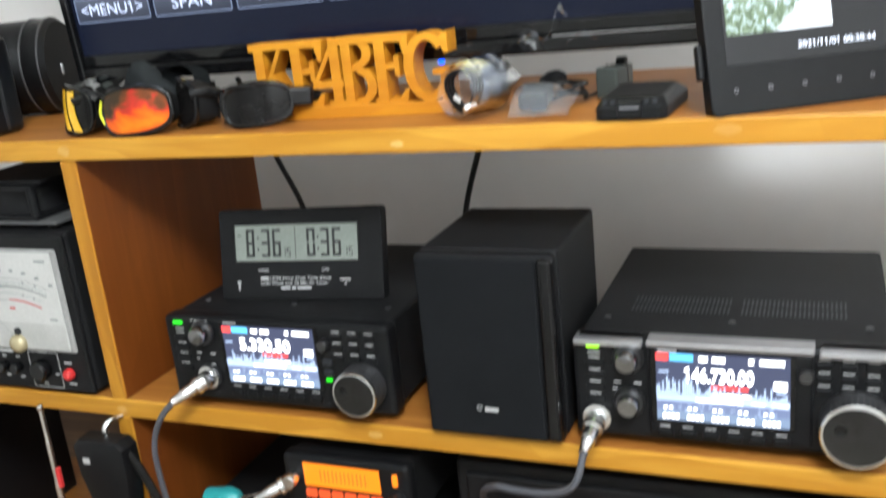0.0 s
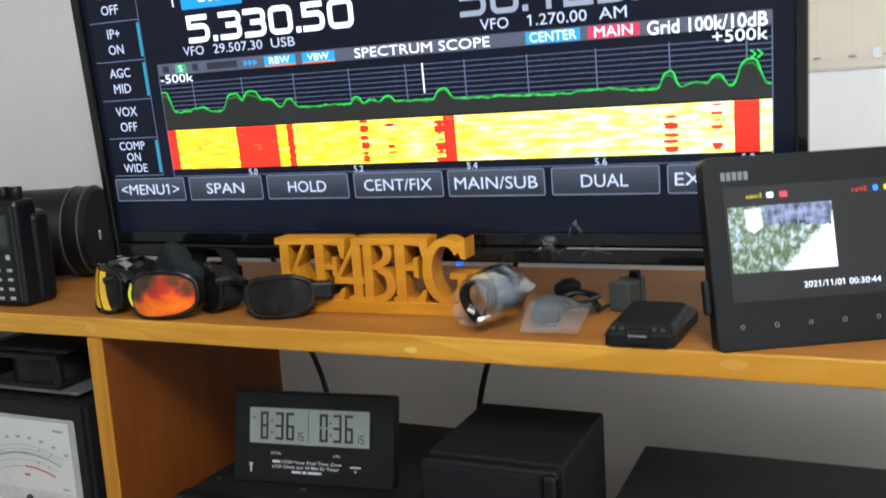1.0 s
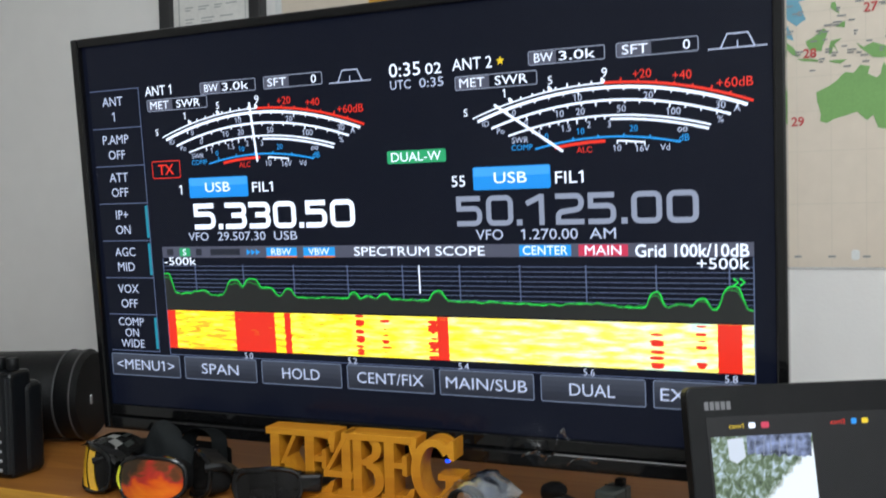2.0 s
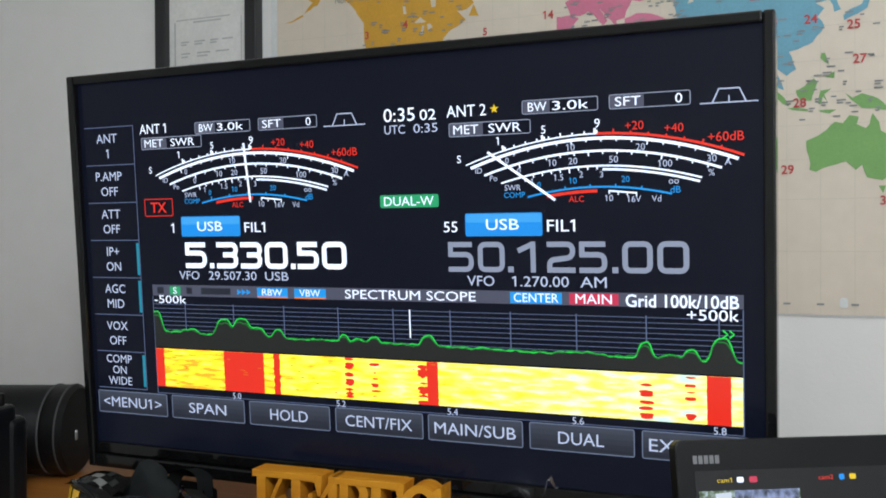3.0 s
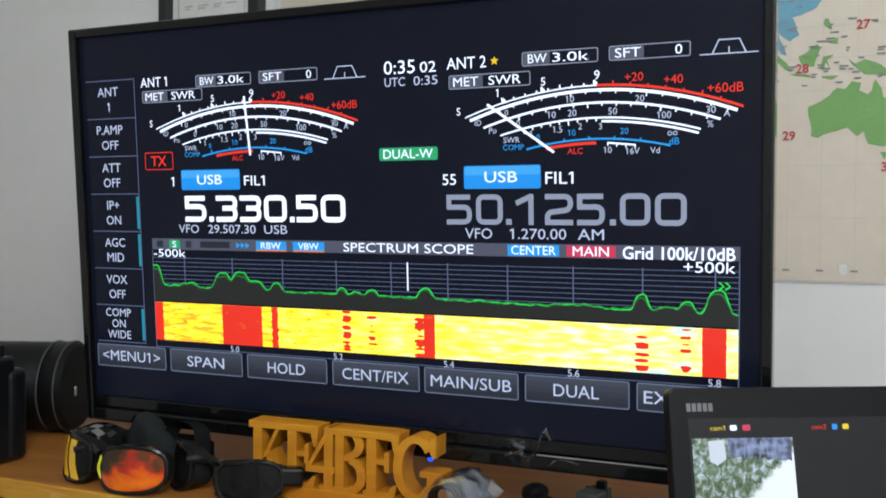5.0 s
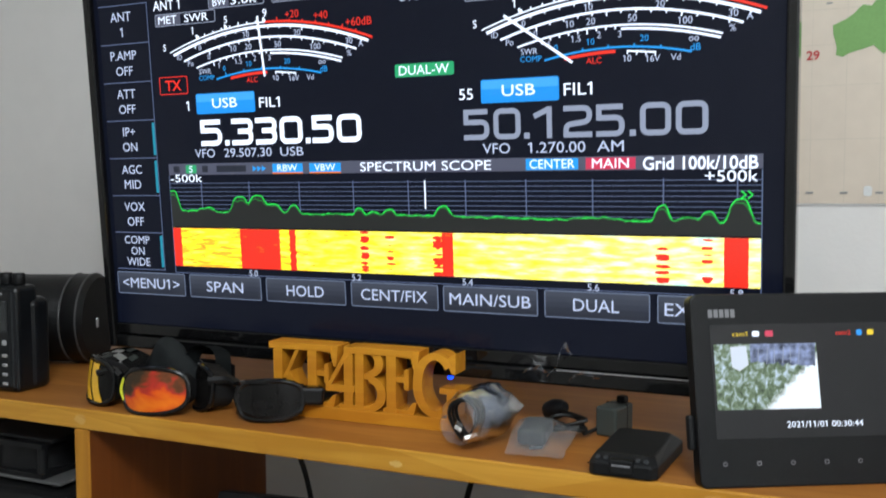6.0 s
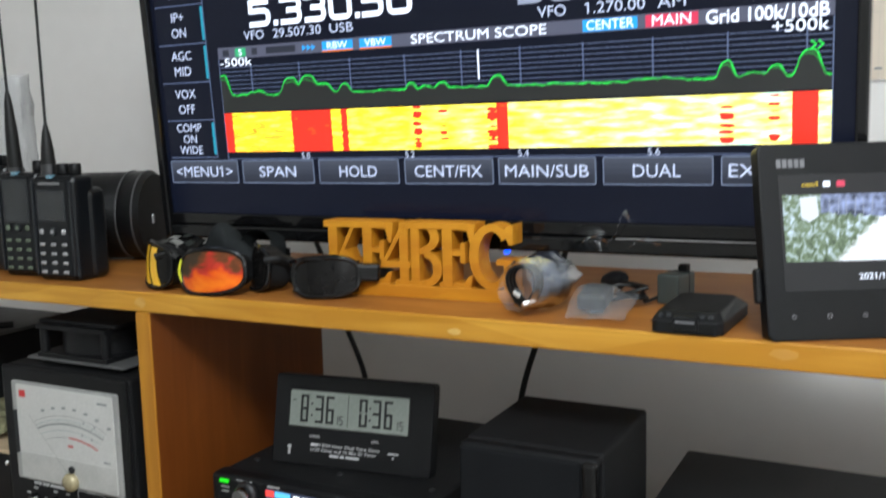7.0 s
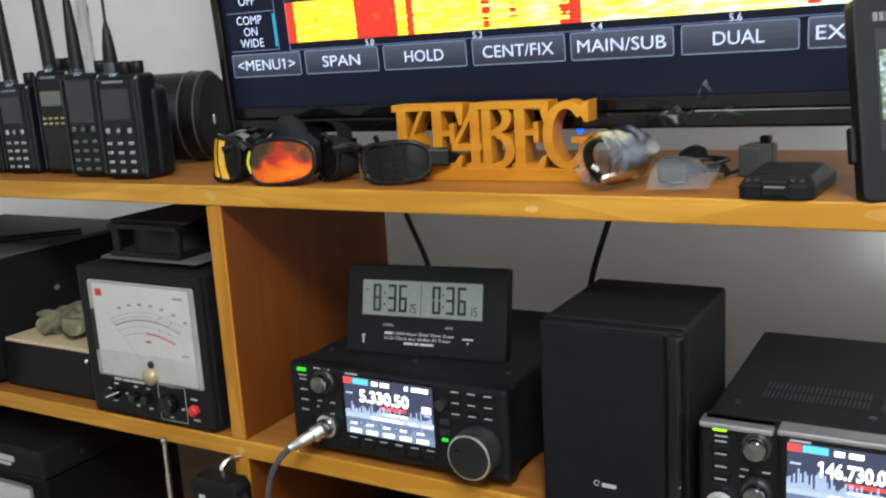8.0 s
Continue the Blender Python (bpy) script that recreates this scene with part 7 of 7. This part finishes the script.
part("film", sk, FILM_MILKY, bag, "crinkled clear film", True)
SLATE = mat("slate_plastic", (0.085, 0.10, 0.135), 0.5)
bundle = bmesh.new()
bmesh.ops.create_icosphere(bundle, subdivisions=4, radius=1.0, matrix=Matrix.Translation((0.001, 0.020, 0.0265)) @ Matrix.Diagonal((0.0170, 0.0240, 0.0165, 1)))
crumple(bundle, 0.0045, 70, 12.0)
part("wrapped_bundle", bundle, SLATE, bag, "slate grey wrapped bundle inside", True)
for k in range(3):
    pts = [(0.017 * math.cos(2 * math.pi * i / 20) - 0.002, -0.026 + 0.006 * k + 0.004 * math.sin(2 * math.pi * i / 10), 0.025 + 0.017 * math.sin(2 * math.pi * i / 20)) for i in range(20)]
    part("coil", tube(pts, 0.0019, 7, closed=True), RUBBER, bag, "black cable coil", True)
part("plug", rbox(-0.004, 0.004, -0.010, 0.010, -0.0018, 0.0018, 0.0006, m=pose(-0.003, -0.032, 0.020, 0, 30, 35)), CHROME, bag, "bright metal plug")
part("plug", rbox(-0.004, 0.004, -0.007, 0.007, -0.002, 0.002, 0.0008, m=pose(0.011, -0.031, 0.012, 10, -30, -40)), CHROME, bag, "bright metal plug")

small = thing("plastic_bag", pose(0.4420, 0.014, TOP, 7, 0, 5), "small flat zip bag holding a black part", "bag")
fl = bmesh.new()
bmesh.ops.create_grid(fl, x_segments=22, y_segments=14, size=0.5, matrix=Matrix.Translation((0.026, 0.036, 0.012)) @ Matrix.Diagonal((0.047, 0.072, 1, 1)))
for v in fl.verts:
    u, w = (v.co.x - 0.020) / 0.022, (v.co.y - 0.036) / 0.024
    v.co.z = 0.003 + 0.015 * math.exp(-(u ** 4 + w ** 4))
crumple(fl, 0.0016, 90, 9.0)
for v in fl.verts:
    v.co.z = max(v.co.z, 0.0012)
part("film", fl, FILM_MILKY, small, "crinkled clear film", True)
part("black_part", rbox(0.006, 0.030, 0.024, 0.058, 0.0005, 0.0145, 0.004, 3), GREY_DARK, small, "black plastic part inside")
part("metal_pin", rod((0.020, 0.012, 0.0045), (0.030, 0.016, 0.0045), 0.0016, seg=10), GREY_DARK, small)

# ---- loose cable and car adapter ----
lead = thing("power_adapter", pose(0.512, 0.118, TOP, 0, 0, -14), "grey-green plug-in power adapter with a coiled black lead", "adapter")
part("block", rbox(-0.0150, 0.0050, -0.016, 0.016, 0.0004, 0.0260, 0.0022, 3), GREY_GREEN, lead)
part("block_seam", rbox(-0.0153, 0.0053, 0.004, 0.0052, 0.0002, 0.0263, 0.0004, 1), BLACK, lead)
part("top_clip", rbox(-0.007, 0.001, 0.006, 0.015, 0.0258, 0.0320, 0.0015, 2), BLACK, lead)
coil = [(-0.014, -0.012, 0.006)]
for k in range(34):
    a = 2 * math.pi * k / 11
    coil.append((-0.034 + (0.016 + 0.002 * math.sin(k)) * math.cos(a), -0.030 + 0.011 * math.sin(a), 0.004 + 0.0003 * k + 0.003 * math.sin(k * 0.8)))
coil += [(-0.046, -0.014, 0.016), (-0.056, -0.008, 0.016)]
part("lead", tube(coil, 0.0016, 7, 4), RUBBER, lead, "coiled black lead", True)
part("strain_plug", lathe([(0.004, 0), (0.0085, 0.003), (0.0095, 0.012), (0.0080, 0.020), (0.0045, 0.026)], (-0.072, -0.002, 0.0100), (0.75, -0.25, 0.30), 16), BLACK, lead, "", True)

# ---- black hinged case ----
hc = thing("hinged_case", pose(0.517, 0.001, TOP), "small black plastic case with a clasp, beside the adapter", "case")
hb = bmesh.new()
lo = [(0.0, 0.0), (0.004, -0.003), (0.046, -0.003), (0.051, 0.002), (0.055, 0.082), (0.049, 0.092), (0.004, 0.092), (0.0, 0.086)]
hi = [(0.004, 0.008), (0.006, 0.006), (0.044, 0.006), (0.047, 0.009), (0.047, 0.074), (0.043, 0.080), (0.008, 0.080), (0.004, 0.076)]
lv = [hb.verts.new((x, y, 0.0006)) for x, y in lo]
mv = [hb.verts.new((x, y, 0.0100)) for x, y in lo]
tv_ = [hb.verts.new((x, y, 0.0165)) for x, y in hi]
hb.faces.new(lv[::-1])
hb.faces.new(tv_)
for a, c in ((lv, mv), (mv, tv_)):
    for k in range(8):
        hb.faces.new((a[k], a[(k + 1) % 8], c[(k + 1) % 8], c[k]))
bmesh.ops.bevel(hb, geom=hb.edges[:], offset=0.0012, segments=2, affect="EDGES", profile=0.5)
part("shell", hb, BLACK, hc)
part("clasp", rbox(0.016, 0.034, -0.0048, 0.004, 0.003, 0.0140, 0.0012, 2), BLACK, hc, "black clasp")
part("clasp_slot", rbox(0.018, 0.032, -0.0052, -0.0046, 0.009, 0.0105, 0.0002, 1), KEY, hc)
for x in (0.0065, 0.0125, 0.0365, 0.0425):
    part("rivet", lathe([(0.0020, 0), (0.0016, 0.0010)], (x, 0.001, 0.0132), (0, -0.75, 0.66), 10), GREY_DARK, hc)
part("seam", rbox(-0.0004, 0.0480, -0.0036, -0.0030, 0.0088, 0.0096, 0.0001, 1), BLACK, hc)

# ---- camera monitor ----
def night_material():
    """Dim trees at night, blue-grey and blotchy."""
    m = glow("lit_night_blue", (0.1, 0.1, 0.16), 1.0)
    nt = m.node_tree
    n = nt.nodes.new("ShaderNodeTexNoise")
    n.inputs["Scale"].default_value, n.inputs["Detail"].default_value = 150, 5
    co = nt.nodes.new("ShaderNodeTexCoord")
    nt.links.new(co.outputs["Object"], n.inputs["Vector"])
    rp = nt.nodes.new("ShaderNodeValToRGB")
    e = rp.color_ramp.elements
    e[0].position, e[0].color = 0.36, (0.012, 0.022, 0.05, 1)
    e[1].position, e[1].color = 0.70, (0.36, 0.46, 0.80, 1)
    nt.links.new(n.outputs["Fac"], rp.inputs[0])
    nt.links.new(rp.outputs[0], nt.nodes["Principled BSDF"].inputs["Emission Color"])
    return m


mon = thing("camera_monitor", pose(0.600, -0.004, TOP, 0, 0, 29), "black monitor showing a garden camera picture, leaning back", "monitor")
back_tilt = Matrix.Rotation(radians(-13), 4, "X")
MW, MH = 0.252, 0.139


def on_monitor(bm, name, material, label="", parent=None, shade=False):
    bmesh.ops.transform(bm, matrix=back_tilt, verts=bm.verts)
    return part(name, bm, material, parent or mon, label, shade)


on_monitor(slab(rounded(0.0, MW, 0.0, MH, 0.006), 0.0, 0.014, bevel=0.0015), "casing", BLACK, "black plastic casing")
on_monitor(rbox(0.02, MW - 0.02, 0.014, 0.030, 0.02, MH - 0.02, 0.006, 2), "rear_housing", BLACK_MATT)
on_monitor(rbox(-0.005, 0.0, 0.004, 0.012, 0.027, 0.052, 0.002, 2), "side_bump", BLACK)
part("kickstand", rbox(0.07, 0.18, 0.030, 0.062, 0.0, 0.004, 0.001), BLACK_MATT, mon)
part("kickstand_leg", rbox(0.08, 0.17, 0.046, 0.050, 0.002, 0.055, 0.001), BLACK_MATT, mon)
panel_m = on_monitor(flat(rounded(0.0135, MW - 0.0135, 0.0345, 0.1165, 0.001), -0.0004), "screen", TAB_SCREEN, "grey lit screen")
pic = bars([(-0.0385, 0.0385, -0.0235, 0.0235)], 0)
bmesh.ops.transform(pic, matrix=Matrix.Translation((0, 0, 0)), verts=pic.verts)
picture = part("camera_picture", pic, G_PICTURE, mon, "night picture of bushes beside a bright path")
picture.matrix_local = back_tilt @ Matrix.Translation((0.0540, -0.0008, 0.0785))
corner = flat([(-0.0265, 0.0215), (-0.0145, 0.0225), (-0.0135, 0.0085), (-0.0205, 0.0040), (-0.0260, 0.0070)], -0.0004)
light_patch = part("bright_patch", corner, glow("lit_pale_patch", (0.75, 0.85, 1.0), 0.95), mon)
light_patch.matrix_local = back_tilt @ Matrix.Translation((0.0540, -0.0008, 0.0785))
low = [(-0.012 + 0.0485 * k / 24, 0.0105 + 0.0030 * noise.noise(Vector((k * 0.55, 2, 7))) - 0.00016 * k) for k in range(25)]
dark_band = flat(low + [(0.0375, 0.0235), (-0.0115, 0.0235)], -0.0003)
dark_top = part("dark_tree_band", dark_band, night_material(), mon)
dark_top.matrix_local = back_tilt @ Matrix.Translation((0.0540, -0.0008, 0.0785))
for k in range(6):
    trunk = strip([(-0.006 + 0.006 * k, 0.009), (-0.0055 + 0.006 * k + 0.001 * (k % 2), 0.021)], 0.0005, -0.0006)
    tk = part("tree_trunk", trunk, G_DIM, mon)
    tk.matrix_local = back_tilt @ Matrix.Translation((0.0540, -0.0008, 0.0785))
for box, g in (((0.0450, 0.0502, 0.1074, 0.1114), G_WHITE), ((0.0545, 0.0607, 0.1072, 0.1116), G_MAGENTA), ((0.1240, 0.1282, 0.1072, 0.1114), G_BLUE), ((0.1322, 0.1372, 0.1074, 0.1114), G_YELLOW)):
    on_monitor(flat(rounded(*box, 0.0012), -0.0008), "status_sign", g)
for words, box, g in (("cam1", (0.030, 0.0412, 0.1077, 0.1110), G_YELLOW), ("cam2", (0.108, 0.1195, 0.1077, 0.1110), G_RED)):
    name_ob = lettering(words, box, -0.0008, g, mon)
    name_ob.matrix_local = back_tilt
date = lettering("2021/11/01 00:30:44", (0.066, 0.123, 0.0418, 0.0460), -0.0008, G_WHITE, mon)
date.matrix_local = back_tilt
mk = bmesh.new()
for k in range(5):
    bars([(0.013 + 0.0042 * k, 0.0162 + 0.0042 * k, 0.1215, 0.1275)], -0.0005, mk)
on_monitor(mk, "maker_mark", KEY, "pale maker's mark")
for k in range(7):
    x = 0.0185 + 0.0250 * k
    on_monitor(outline(x - 0.0017, x + 0.0017, 0.0155, 0.0187, 0.0008 if k % 2 else 0.0015, 0.0007, -0.0005), "touch_sign", KEY)
